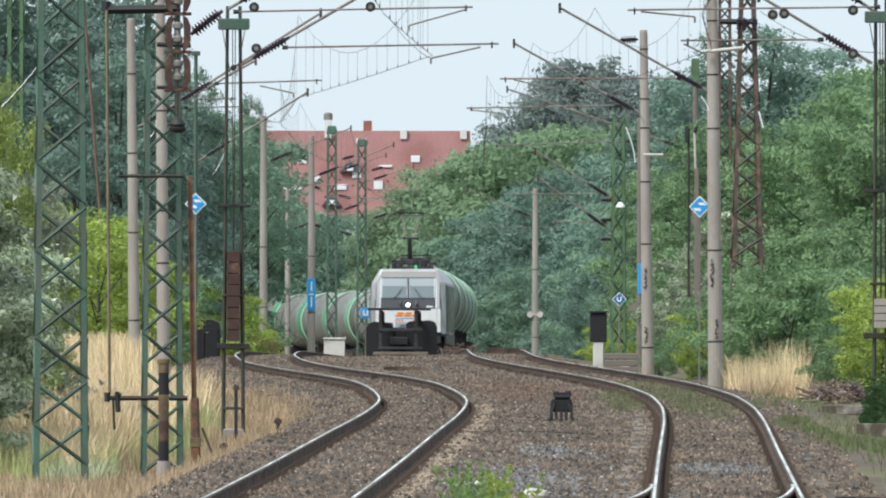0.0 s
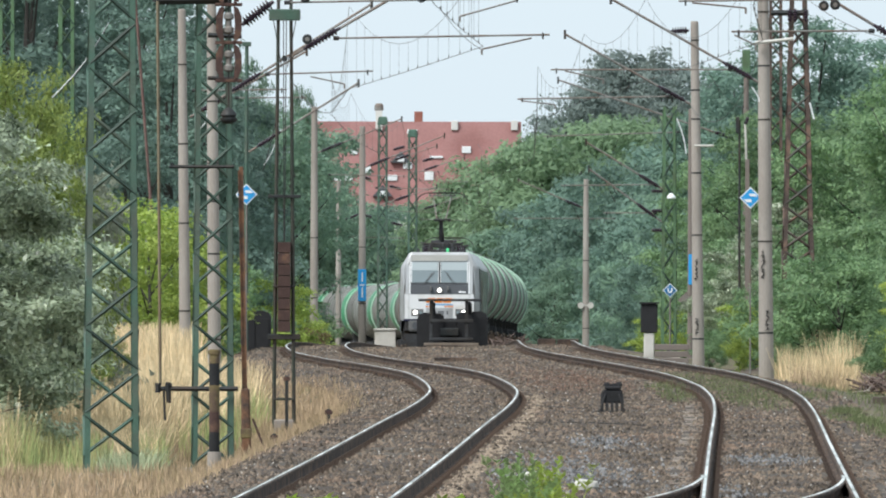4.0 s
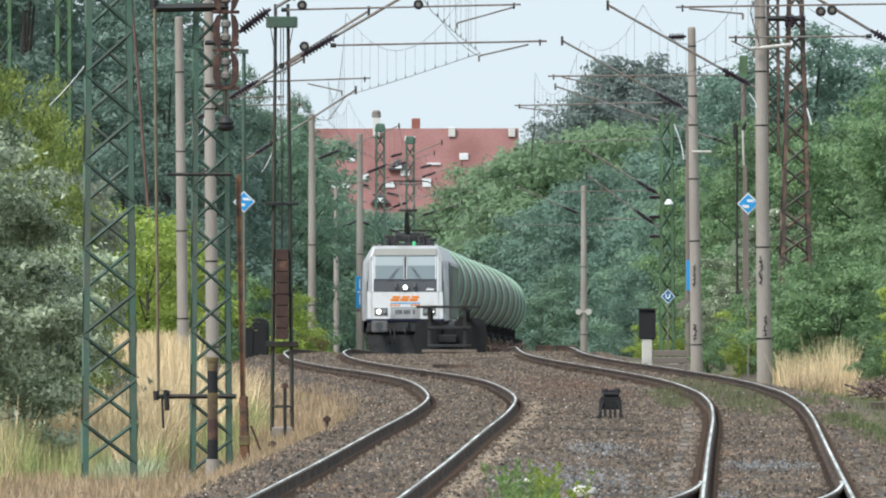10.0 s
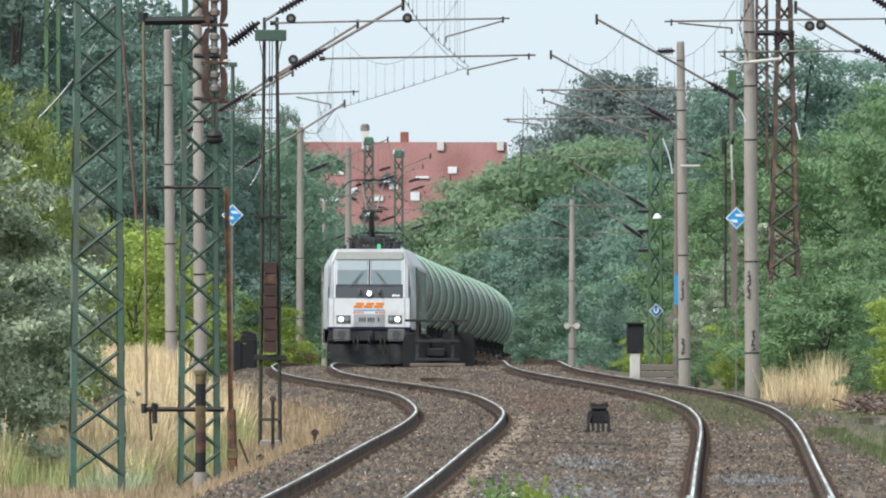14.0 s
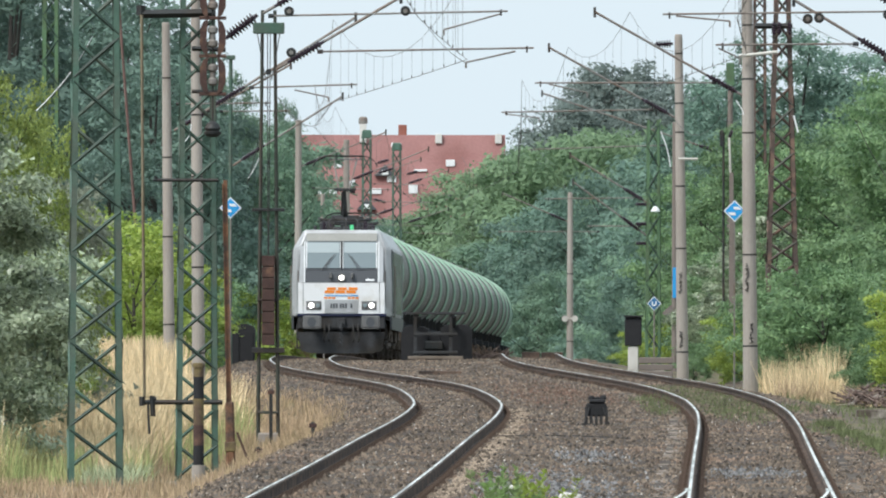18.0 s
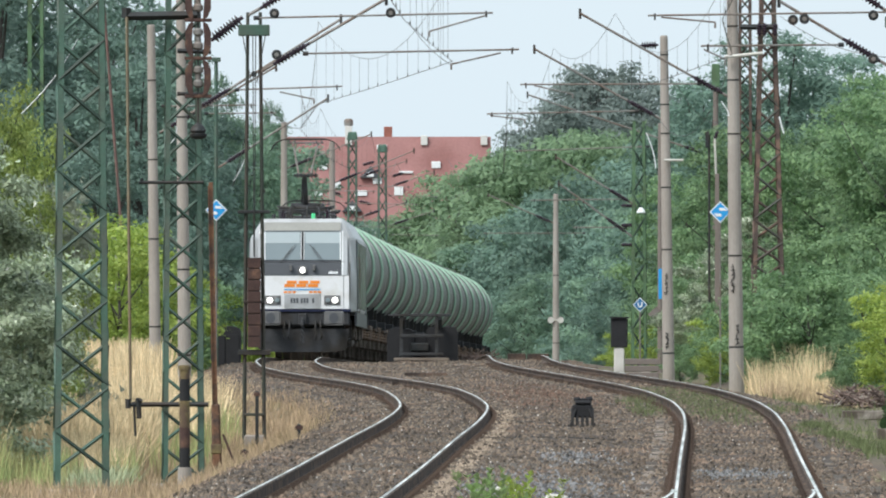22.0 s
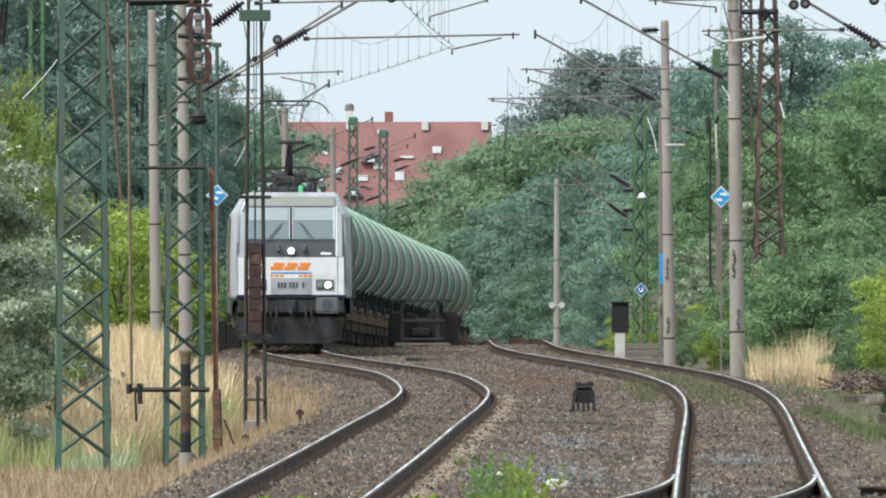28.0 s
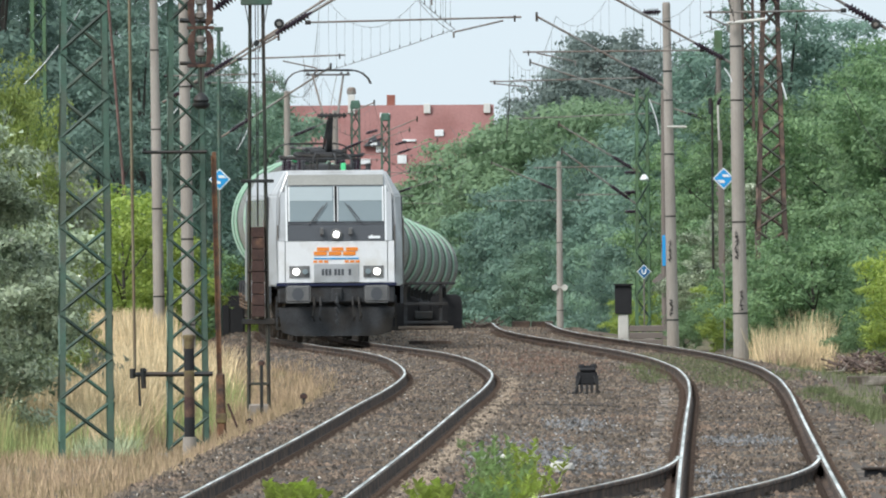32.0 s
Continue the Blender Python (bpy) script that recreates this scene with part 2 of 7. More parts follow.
M = dict(
    soil=material("soil", (0.095, 0.07, 0.05), 0.95, vary=0.35, scale=0.5, fine=9, bump=0.5, stain=(0.13, 0.125, 0.05), amount=0.4, stain_scale=0.12, depth=0.05),
    # bed darker than its stones; the gaps' shade is in this colour
    ballast=material("ballast", (0.058, 0.043, 0.033), 0.95, vary=0.6, scale=1.2, fine=30, bump=1.0, stain=(0.092, 0.076, 0.06), amount=0.35, stain_scale=0.5, stretch=(1, 0.2, 1), depth=0.03),
    stone=material("ballast_stone", (0.122, 0.094, 0.07), 0.9, vary=0.5, scale=0.7, fine=40, bump=0.3, island=0.8, stain=(0.15, 0.105, 0.076), amount=0.3, stain_scale=0.6, stretch=(1, 0.2, 1)),
    chips=material("pale_chips", (0.5, 0.46, 0.41), 0.9, vary=0.2, scale=3, fine=40, bump=0, island=0.35),
    grey_chips=material("blue_grey_chippings", (0.15, 0.15, 0.152), 0.9, vary=0.25, scale=3, fine=40, bump=0, island=0.7),
    grit=material("tan_grit", (0.33, 0.262, 0.195), 0.95, vary=0.2, scale=3, fine=40, bump=0, island=0.35),
    rail_top=material("worn_rail_steel", (0.74, 0.76, 0.73), 0.38, 0.45, vary=0.6, scale=0.9, fine=7, bump=0.05, stain=(0.26, 0.29, 0.25), amount=0.5, stain_scale=1.6, stretch=(1, 0.12, 1)),
    rail_side=material("rusty_rail_steel", (0.05, 0.036, 0.029), 0.97, 0.0, vary=0.6, scale=3, fine=25, bump=0.6, stain=(0.12, 0.08, 0.058), amount=0.5),
    sleeper=material("weathered_concrete_sleeper", (0.24, 0.2, 0.165), 0.92, vary=0.25, scale=3, fine=40, random_object=0.2, stain=(0.16, 0.12, 0.09), amount=0.5),
    concrete=material("mast_concrete", (0.36, 0.325, 0.29), 0.9, vary=0.14, scale=1.6, fine=35, stain=(0.27, 0.235, 0.205), amount=0.5, stain_scale=0.9, stretch=(1, 1, 0.25)),
    pale=material("pale_concrete", (0.62, 0.6, 0.55), 0.9, vary=0.12, scale=3, fine=40, stain=(0.42, 0.4, 0.36), amount=0.4),
    green_paint=material("green_mast_paint", (0.064, 0.128, 0.094), 0.65, vary=0.3, scale=2.5, fine=30, stain=(0.09, 0.11, 0.085), amount=0.5, random_object=0.12),
    lime_paint=material("faded_green_mast_paint", (0.09, 0.17, 0.085), 0.65, vary=0.25, scale=2.5, fine=30, stain=(0.08, 0.12, 0.06)),
    dark_steel=material("dark_steel", (0.03, 0.033, 0.034), 0.6, 0.3, vary=0.3, scale=4, fine=40, stain=(0.055, 0.04, 0.03)),
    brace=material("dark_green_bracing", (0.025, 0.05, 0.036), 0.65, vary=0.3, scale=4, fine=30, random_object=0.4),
    rust=material("rusted_steel", (0.072, 0.04, 0.034), 0.85, 0.1, vary=0.45, scale=4, fine=35, stain=(0.14, 0.078, 0.05), amount=0.25, stain_scale=4),
    galv=material("galvanised_tube", (0.24, 0.23, 0.215), 0.6, 0.4, vary=0.2, scale=4, fine=40, stain=(0.2, 0.15, 0.12), amount=0.5),
    insulator=material("brown_glazed_insulator", (0.035, 0.022, 0.032), 0.25, vary=0.2, scale=6, fine=30, bump=0),
    copper=material("dark_copper_wire", (0.06, 0.06, 0.055), 0.55, 0.4, vary=0.15, bump=0),
    white_enamel=material("white_enamel", (0.8, 0.82, 0.83), 0.35, vary=0.06, scale=4, fine=20, bump=0),
    blue_enamel=material("blue_enamel", (0.03, 0.32, 0.7), 0.35, vary=0.1, scale=4, fine=20, bump=0),
    yellow_paint=material("worn_yellow_paint", (0.2, 0.155, 0.065), 0.85, vary=0.4, scale=6, fine=30, stain=(0.09, 0.06, 0.04), amount=0.65, stain_scale=6),
    black_paint=material("black_paint", (0.018, 0.018, 0.02), 0.9, vary=0.3, scale=5, fine=30),
    silver=material("silver_body_paint", (0.5, 0.51, 0.52), 0.38, 0.35, vary=0.08, scale=1.5, fine=25, bump=0.03, stain=(0.38, 0.38, 0.38), amount=0.35),
    white_body=material("white_body_paint", (0.78, 0.79, 0.8), 0.35, vary=0.05, scale=1.5, fine=25, bump=0.02, stain=(0.62, 0.61, 0.58), amount=0.25),
    fascia=material("dull_silver_fascia", (0.27, 0.27, 0.25), 0.5, 0.2, vary=0.15, scale=2, fine=25, bump=0.03),
    grey_body=material("dark_grey_body_paint", (0.075, 0.08, 0.09), 0.4, vary=0.1, scale=2, fine=25, bump=0.02),
    # grey-olive puts the trees mirrored in the silver side into the colour
    flank=material("glossy_grey_flank_paint", (0.2, 0.215, 0.195), 0.25, 0.25, vary=0.2, scale=2, fine=25, bump=0.03, stain=(0.1, 0.095, 0.09), amount=0.5),
    navy=material("navy_body_paint", (0.015, 0.02, 0.06), 0.4, vary=0.1, bump=0),
    orange=material("orange_film", (0.85, 0.26, 0.03), 0.5, vary=0.06, bump=0),
    # dark grey lifted towards blue: haze is put into this colour
    under=material("dark_underframe", (0.044, 0.046, 0.05), 0.95, vary=0.4, scale=4, fine=30, stain=(0.03, 0.026, 0.022), amount=0.5),
    bogie=material("dusty_brown_bogie_steel", (0.085, 0.072, 0.06), 0.9, 0.05, vary=0.6, scale=5, fine=25, bump=0.4, stain=(0.15, 0.12, 0.095), amount=0.45, stain_scale=4),
    pad=material("worn_buffer_steel", (0.15, 0.15, 0.15), 0.65, 0.2, vary=0.3, scale=5, fine=40),
    lamp=material("lit_headlamp", (1.0, 0.97, 0.9), 0.3, vary=0.0, bump=0, emit=5.0),
    glass=material("windscreen_glass", (0.23, 0.28, 0.3), 0.06, vary=0.02, bump=0),
    blind=material("pale_sun_blind", (0.42, 0.48, 0.5), 0.4, vary=0.03, bump=0),
    tank=material("dusty_grey_tank_paint", (0.16, 0.162, 0.145), 0.4, 0.0, vary=0.2, scale=0.9, fine=18, bump=0.05, stain=(0.11, 0.105, 0.095), amount=0.5, random_object=0.25, stretch=(1, 3, 1)),
    tank_green=material("green_tank_band", (0.085, 0.36, 0.18), 0.35, vary=0.2, scale=0.9, fine=18, bump=0.05, stain=(0.1, 0.27, 0.16), amount=0.4, random_object=0.1),
    # pale ring; the sky's glint on the barrel's shoulder is in its colour
    tank_ring=material("pale_tank_ring", (0.5, 0.64, 0.54), 0.3, vary=0.15, scale=2, fine=18, bump=0),
    tank_strap=material("pale_grey_tank_strap", (0.36, 0.365, 0.345), 0.4, vary=0.2, scale=2, fine=18, bump=0, stain=(0.2, 0.2, 0.185), amount=0.4),
    wagon_rust=material("rust_brown_wagon_steel", (0.15, 0.095, 0.06), 0.9, vary=0.6, scale=5, fine=25, bump=0.4, stain=(0.05, 0.042, 0.036), amount=0.5, stain_scale=3),
    # red muted towards pink: the haze before the house is in the colour
    roof_tile=material("red_roof_tiles", (0.33, 0.165, 0.155), 0.85, vary=0.18, scale=0.8, fine=6, stain=(0.25, 0.115, 0.105), amount=0.45, stain_scale=0.4),
    plaster=material("pale_plaster", (0.66, 0.65, 0.62), 0.9, vary=0.08, scale=0.6, fine=8),
    brick=material("red_brick_render", (0.32, 0.12, 0.09), 0.9, vary=0.2, scale=2, fine=14),
    window=material("dark_window_glass", (0.04, 0.05, 0.06), 0.1, vary=0.05, bump=0),
    straw=material("dry_grass", (0.72, 0.575, 0.35), 0.85, vary=0.3, scale=0.9, fine=8, bump=0, island=0.45, stain=(0.6, 0.45, 0.26), amount=0.4, stain_scale=0.3),
    grass=material("green_grass", (0.3, 0.37, 0.14), 0.8, vary=0.25, scale=0.7, fine=8, bump=0, island=0.4, stain=(0.4, 0.33, 0.16), amount=0.5, stain_scale=0.6),
    lime_weed=material("yellow_green_weed_leaves", (0.5, 0.6, 0.15), 0.6, vary=0.2, scale=2, fine=14, bump=0, island=0.3),
    weed=material("fresh_weed_leaves", (0.4, 0.53, 0.24), 0.65, vary=0.2, scale=2, fine=14, bump=0, island=0.35),
    track_weed=material("dusty_track_weeds", (0.12, 0.145, 0.06), 0.85, vary=0.3, scale=0.9, fine=8, bump=0, island=0.45),
    bright_green=material("bright_green_paint", (0.1, 0.62, 0.26), 0.4, vary=0.1, bump=0),
    bark=material("bark", (0.055, 0.05, 0.045), 0.95, vary=0.35, scale=3, fine=25, bump=0.8, stretch=(1, 1, 0.3), depth=0.03),
    short_straw=material("trampled_dry_grass", (0.46, 0.33, 0.215), 0.9, vary=0.35, scale=0.9, fine=8, bump=0, island=0.35, stain=(0.28, 0.22, 0.12), amount=0.45, stain_scale=0.5),
    flaky_rust=material("flaky_orange_rust", (0.2, 0.1, 0.055), 0.95, vary=0.5, scale=5, fine=30, bump=0.6, stain=(0.06, 0.042, 0.035), amount=0.5, stain_scale=5),
    ochre=material("weathered_ochre_paint", (0.2, 0.168, 0.11), 0.8, vary=0.25, scale=4, fine=30, stain=(0.18, 0.13, 0.08)),
    red_lead=material("faded_red_lead_paint", (0.18, 0.105, 0.09), 0.85, vary=0.35, scale=4, fine=30, stain=(0.12, 0.085, 0.07)),
    olive=material("dark_olive_steel", (0.05, 0.058, 0.045), 0.7, 0.1, vary=0.3, scale=3, fine=30, stain=(0.07, 0.05, 0.04), amount=0.45),
    brown_mast=material("brown_mast", (0.19, 0.16, 0.14), 0.9, vary=0.2, scale=2, fine=30),
    soiled_concrete=material("soiled_brown_concrete", (0.1, 0.08, 0.063), 0.95, vary=0.3, scale=3, fine=30, stain=(0.3, 0.27, 0.23), amount=0.3, stain_scale=3),
    dark_weed=material("dark_broad_weed_leaves", (0.13, 0.225, 0.1), 0.6, vary=0.25, scale=2, fine=14, bump=0, island=0.45),
    mast_rust=material("brown_rusted_mast_steel", (0.09, 0.066, 0.057), 0.9, 0.05, vary=0.4, scale=3, fine=30, stain=(0.18, 0.115, 0.085), amount=0.35, stain_scale=3),
    dull_blue=material("dull_blue_enamel", (0.03, 0.16, 0.36), 0.4, vary=0.15, scale=8, fine=40, bump=0),
    rust_stone=material("rust_stained_stones", (0.125, 0.077, 0.056), 0.95, vary=0.4, scale=1, fine=40, bump=0.2, island=0.6),
    pale_weed=material("pale_whitish_weed_leaves", (0.36, 0.41, 0.25), 0.8, vary=0.2, scale=2, fine=14, bump=0, island=0.4),
    brushwood=material("brown_brushwood", (0.14, 0.1, 0.085), 0.95, vary=0.35, scale=4, fine=20, random_object=0.35),
    dead=material("dead_branches", (0.3, 0.265, 0.225), 0.95, vary=0.3, scale=4, fine=20),
)
LEAF = dict(
    mid=leaf_material("broadleaf", (0.088, 0.165, 0.085), (0.285, 0.415, 0.205)),
    lime=leaf_material("lime_leaves", (0.18, 0.275, 0.055), (0.47, 0.56, 0.135)),
    ash=leaf_material("olive_ash_leaves", (0.14, 0.21, 0.05), (0.42, 0.49, 0.15)),
    # wide base-to-tip span puts leaf glints and dark hollows into the colour
    silver=leaf_material("silver_leaves", (0.065, 0.105, 0.05), (0.6, 0.69, 0.47), 0.35, 0.28, 0.7),
    # dark, far, deep and poplar: paled and blued, distance haze is in the colour
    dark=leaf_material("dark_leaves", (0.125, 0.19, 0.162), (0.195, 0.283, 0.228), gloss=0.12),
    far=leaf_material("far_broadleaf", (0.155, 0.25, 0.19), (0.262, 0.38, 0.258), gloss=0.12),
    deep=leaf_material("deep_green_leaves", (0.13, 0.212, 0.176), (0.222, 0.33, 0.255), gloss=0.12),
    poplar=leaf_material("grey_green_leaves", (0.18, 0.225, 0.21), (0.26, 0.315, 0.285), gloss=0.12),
    # sunlight on the wood's back crowns is put into this yellower leaf
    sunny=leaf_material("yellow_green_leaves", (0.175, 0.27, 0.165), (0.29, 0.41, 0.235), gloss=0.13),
    russet=leaf_material("russet_leaves", (0.2, 0.15, 0.075), (0.38, 0.28, 0.15)),
    withered=leaf_material("withered_twigs", (0.2, 0.23, 0.165), (0.4, 0.43, 0.34)),
)


# ---------------------------------------------------------------- mesh helpers
def mesh_object(name, bm, mat, parent=None, label="", smooth=False):
    me = bpy.data.meshes.new(name)
    bm.normal_update()
    bm.to_mesh(me)
    bm.free()
    for m in (mat if isinstance(mat, (list, tuple)) else (mat,)):
        me.materials.append(m)
    if smooth:
        for p in me.polygons:
            p.use_smooth = True
    ob = new(name, me)
    if parent is not None:
        ob.parent = parent
    if label:
        tagged(ob, label)
    return ob


def part(name, bm, mat, parent, label="", smooth=False):
    return mesh_object(name, bm, mat, parent, label, smooth)


def again(ob, m, parent=None):
    """The same part once more, on the same mesh."""
    o = new(ob.name.split(".")[0], ob.data)
    o.parent = parent if parent is not None else ob.parent
    o.matrix_basis = m
    if "label" in ob:
        o["label"] = ob["label"]
    return o


def root(name, m, label, category, group="", kind=""):
    ob = new(name)
    ob.matrix_basis = m
    ob.empty_display_size = 0.2
    return tagged(ob, label, category, group, kind)


def box(bm, x0, x1, y0, y1, z0, z1, bevel=0.0, taper=0.0):
    """A box; taper narrows its top on both sides."""
    ax, ay = (x1 - x0) * taper / 2, (y1 - y0) * taper / 2
    v = [bm.verts.new(p) for p in ((x0, y0, z0), (x1, y0, z0), (x1, y1, z0), (x0, y1, z0),
         (x0 + ax, y0 + ay, z1), (x1 - ax, y0 + ay, z1), (x1 - ax, y1 - ay, z1), (x0 + ax, y1 - ay, z1))]
    fs = [bm.faces.new([v[i] for i in q]) for q in ((3, 2, 1, 0), (4, 5, 6, 7), (0, 1, 5, 4), (1, 2, 6, 5), (2, 3, 7, 6), (3, 0, 4, 7))]
    if bevel:
        bmesh.ops.bevel(bm, geom=list({e for f in fs for e in f.edges}), offset=bevel, segments=1, affect="EDGES")
    return bm


def tube(bm, p0, p1, r0, r1=None, n=8, caps=True, start=0.0):
    """A round bar from p0 to p1."""
    p0, p1 = Vector(p0), Vector(p1)
    r1 = r0 if r1 is None else r1
    way = (p1 - p0).normalized()
    a = way.orthogonal().normalized()
    b = way.cross(a)
    rings = []
    for p, r in ((p0, r0), (p1, r1)):
        rings.append([bm.verts.new(p + (a * math.cos(start + math.tau * i / n) + b * math.sin(start + math.tau * i / n)) * r) for i in range(n)])
    for i in range(n):
        j = (i + 1) % n
        bm.faces.new((rings[0][i], rings[0][j], rings[1][j], rings[1][i]))
    if caps:
        bm.faces.new(rings[0][::-1])
        bm.faces.new(rings[1])
    return bm


def lathe(bm, origin, axis, profile, n=16):
    """A turned body: profile of (distance along the axis, radius)."""
    o, axis = Vector(origin), Vector(axis).normalized()
    a = axis.orthogonal().normalized()
    b = axis.cross(a)
    rings = [[bm.verts.new(o + axis * d + (a * math.cos(math.tau * i / n) + b * math.sin(math.tau * i / n)) * r) for i in range(n)] for d, r in profile]
    for r0, r1 in zip(rings, rings[1:]):
        for i in range(n):
            j = (i + 1) % n
            bm.faces.new((r0[i], r0[j], r1[j], r1[i]))
    bm.faces.new(rings[0][::-1])
    bm.faces.new(rings[-1])
    return bm


def bar(bm, p0, p1, w, d=None):
    """A flat or square bar from p0 to p1."""
    return tube(bm, p0, p1, w * 0.707, n=4, start=math.pi / 4)


def plate(bm, pts, y0, y1):
    """An outline in x and z, made solid from y0 to y1."""
    f = [bm.verts.new((x, y0, z)) for x, z in pts]
    g = [bm.verts.new((x, y1, z)) for x, z in pts]
    k = len(pts)
    bm.faces.new(f)
    bm.faces.new(g[::-1])
    for i in range(k):
        j = (i + 1) % k
        bm.faces.new((f[j], f[i], g[i], g[j]))
    bmesh.ops.recalc_face_normals(bm, faces=bm.faces)
    return bm


def quads(name, verts, faces, mat, parent=None, smooth=False):
    me = bpy.data.meshes.new(name)
    me.vertices.add(len(verts))
    me.vertices.foreach_set("co", np.asarray(verts, np.float32).ravel())
    k = faces.shape[1]
    me.loops.add(faces.size)
    me.loops.foreach_set("vertex_index", faces.astype(np.int32).ravel())
    me.polygons.add(len(faces))
    me.polygons.foreach_set("loop_start", np.arange(0, faces.size, k, dtype=np.int32))
    me.polygons.foreach_set("use_smooth", np.full(len(faces), smooth))
    me.update(calc_edges=True)
    me.validate()
    for m in (mat if isinstance(mat, (list, tuple)) else (mat,)):
        me.materials.append(m)
    ob = new(name, me)
    if parent is not None:
        ob.parent = parent
    return ob

# ---------------------------------------------------------------- the line: two tracks that swing left and right, and fall away behind a crest
def curve_through(points):
    ys, xs = np.array(points, float).T
    grid = np.arange(ys[0], ys[-1], 1.0)
    x = np.interp(grid, ys, xs)
    for width in (25, 13):
        kernel = np.hanning(width + 2)[1:-1]
        kernel /= kernel.sum()
        x = np.convolve(np.concatenate((2 * x[0] - x[width // 2:0:-1], x, 2 * x[-1] - x[-2:-width // 2 - 1:-1])), kernel, "valid")
    return lambda y: np.interp(y, grid, x)


LEFT = curve_through([(-60, -3.0), (60, -2.75), (130, -2.0), (168, -1.41), (200, -0.93), (240, -0.39), (258, -0.12), (276, 0.09), (293, 0.2),
                      (311, 0.06), (333, -0.27), (350, -0.86), (367, -1.75), (377, -2.28), (394, -2.97), (406, -3.38), (432, -3.82), (460, -3.73),
                      (497, -3.31), (552, -2.41), (616, -1.25), (670, -0.2), (720, 0.88), (760, 1.45), (790, 1.4), (815, 0.6), (840, -0.9), (870, -3.6), (900, -7.0),
                      (940, -12.6), (1000, -22.5), (1100, -40), (1300, -75)])
RIGHT = curve_through([(-60, 0.5), (60, 1.5), (120, 2.4), (168, 3.14), (212, 3.84), (254, 4.53), (278, 4.86), (302, 5.02), (327, 4.86), (345, 4.52),
                       (361, 4.08), (376, 3.62), (388, 3.24), (406, 2.72), (423, 2.38), (440, 2.25), (470, 2.25), (520, 2.15), (560, 2.0), (600, 1.3), (630, 0.4), (650, -0.1), (670, -0.2), (720, 0.88), (760, 1.45), (790, 1.4), (815, 0.6), (840, -0.9), (870, -3.6), (900, -7.0),
                       (940, -12.6), (1000, -22.5), (1100, -40), (1300, -75)])
SIDING = curve_through([(60, -5.3), (110, -2.6), (130, -0.72), (142, 0.5), (153, 1.56), (164, 2.5), (172, 3.1), (182, 3.35)])


def level(y):
    """Height of the rails' top."""
    y = np.asarray(y, float)
    t = np.clip(y - 440, 0, 60)
    return -0.0083 * (t * t / 120 + np.clip(y - 500, 0, 520))


def dip(y):
    """How much lower than the second track the train's track lies beyond the crest."""
    return 0.12 * smooth(440, 492, y)


def smooth(a, b, x):
    t = np.clip((x - a) / (b - a), 0, 1)
    return t * t * (3 - 2 * t)


def wave(x, y, s):
    return (np.sin(x * 1.7 / s + 1.3 * np.sin(y * 0.9 / s)) + np.sin(y * 1.3 / s + 1.9 * np.sin(x * 1.1 / s + 2)) + np.sin((x + y) * 2.3 / s)) / 3


def ground_height(x, y):
    """The formation between the tracks, with lower land on both sides."""
    z = level(y) - 0.22
    a = LEFT(y) - x
    b = x - RIGHT(y)
    z = z - dip(y) * smooth(3.2, 1.9, np.abs(a))
    z = z - 0.62 * smooth(1.5, 3.5, a) - 0.5 * smooth(6, 30, a) - 0.28 * smooth(1.8, 4.0, b) - 0.5 * smooth(8, 30, b)
    return z + 0.025 * wave(x, y, 1.1) + 0.10 * wave(x, y, 7) * np.clip(smooth(2.5, 6, a) + smooth(2.5, 6, b), 0, 1)


def bed_height(x, y):
    """Top of the ballast, heaped a little between the rails so that it hides the sleepers' middles."""
    near = np.minimum(np.abs(x - LEFT(y)), np.abs(x - RIGHT(y)))
    return ground_height(x, y) + 0.042 + 0.035 * smooth(0.68, 0.5, near) + 0.02 * wave(x, y, 0.35)


def build_ground():
    xs = np.unique(np.concatenate((np.linspace(-2500, -80, 25), np.linspace(-80, -15, 33), np.arange(-15, 15.1, 0.3), np.linspace(15, 80, 33), np.linspace(80, 2500, 25))))
    ys = np.unique(np.concatenate((np.linspace(-600, -60, 10), np.arange(-60, 140, 8), np.arange(140, 470, 1.2), np.arange(470, 1000, 6), np.linspace(1000, 4600, 30))))
    X, Y = np.meshgrid(xs, ys)
    Z = ground_height(X, Y) - 0.03
    nx, ny = len(xs), len(ys)
    i = (np.arange(ny - 1)[:, None] * nx + np.arange(nx - 1)[None, :]).ravel()
    g = quads("ground", np.stack((X, Y, Z), -1).reshape(-1, 3), np.stack((i, i + 1, i + nx + 1, i + nx), 1), M["soil"], smooth=True)
    tagged(g, "dry brown earth with patchy low grass beside the railway", "ground", kind="structure")
    # the ballast bed lies on it
    ys = np.concatenate((np.arange(-60, 140, 8.0), np.arange(140, 470, 0.9), np.arange(470, 1000, 6)))
    us = np.linspace(0, 1, 52)
    lo, hi = LEFT(ys) - 2.35, RIGHT(ys) + 1.75
    X = lo[:, None] + (hi - lo)[:, None] * us[None, :]
    Y = np.repeat(ys[:, None], len(us), 1)
    Z = bed_height(X, Y)
    Z[:, 0] -= 0.25
    Z[:, -1] -= 0.25
    nx, ny = len(us), len(ys)
    i = (np.arange(ny - 1)[:, None] * nx + np.arange(nx - 1)[None, :]).ravel()
    b = quads("ballast_bed", np.stack((X, Y, Z), -1).reshape(-1, 3), np.stack((i, i + 1, i + nx + 1, i + nx), 1), M["ballast"], smooth=True)
    tagged(b, "brown and grey crushed stone ballast under both tracks", "ballast", kind="structure")


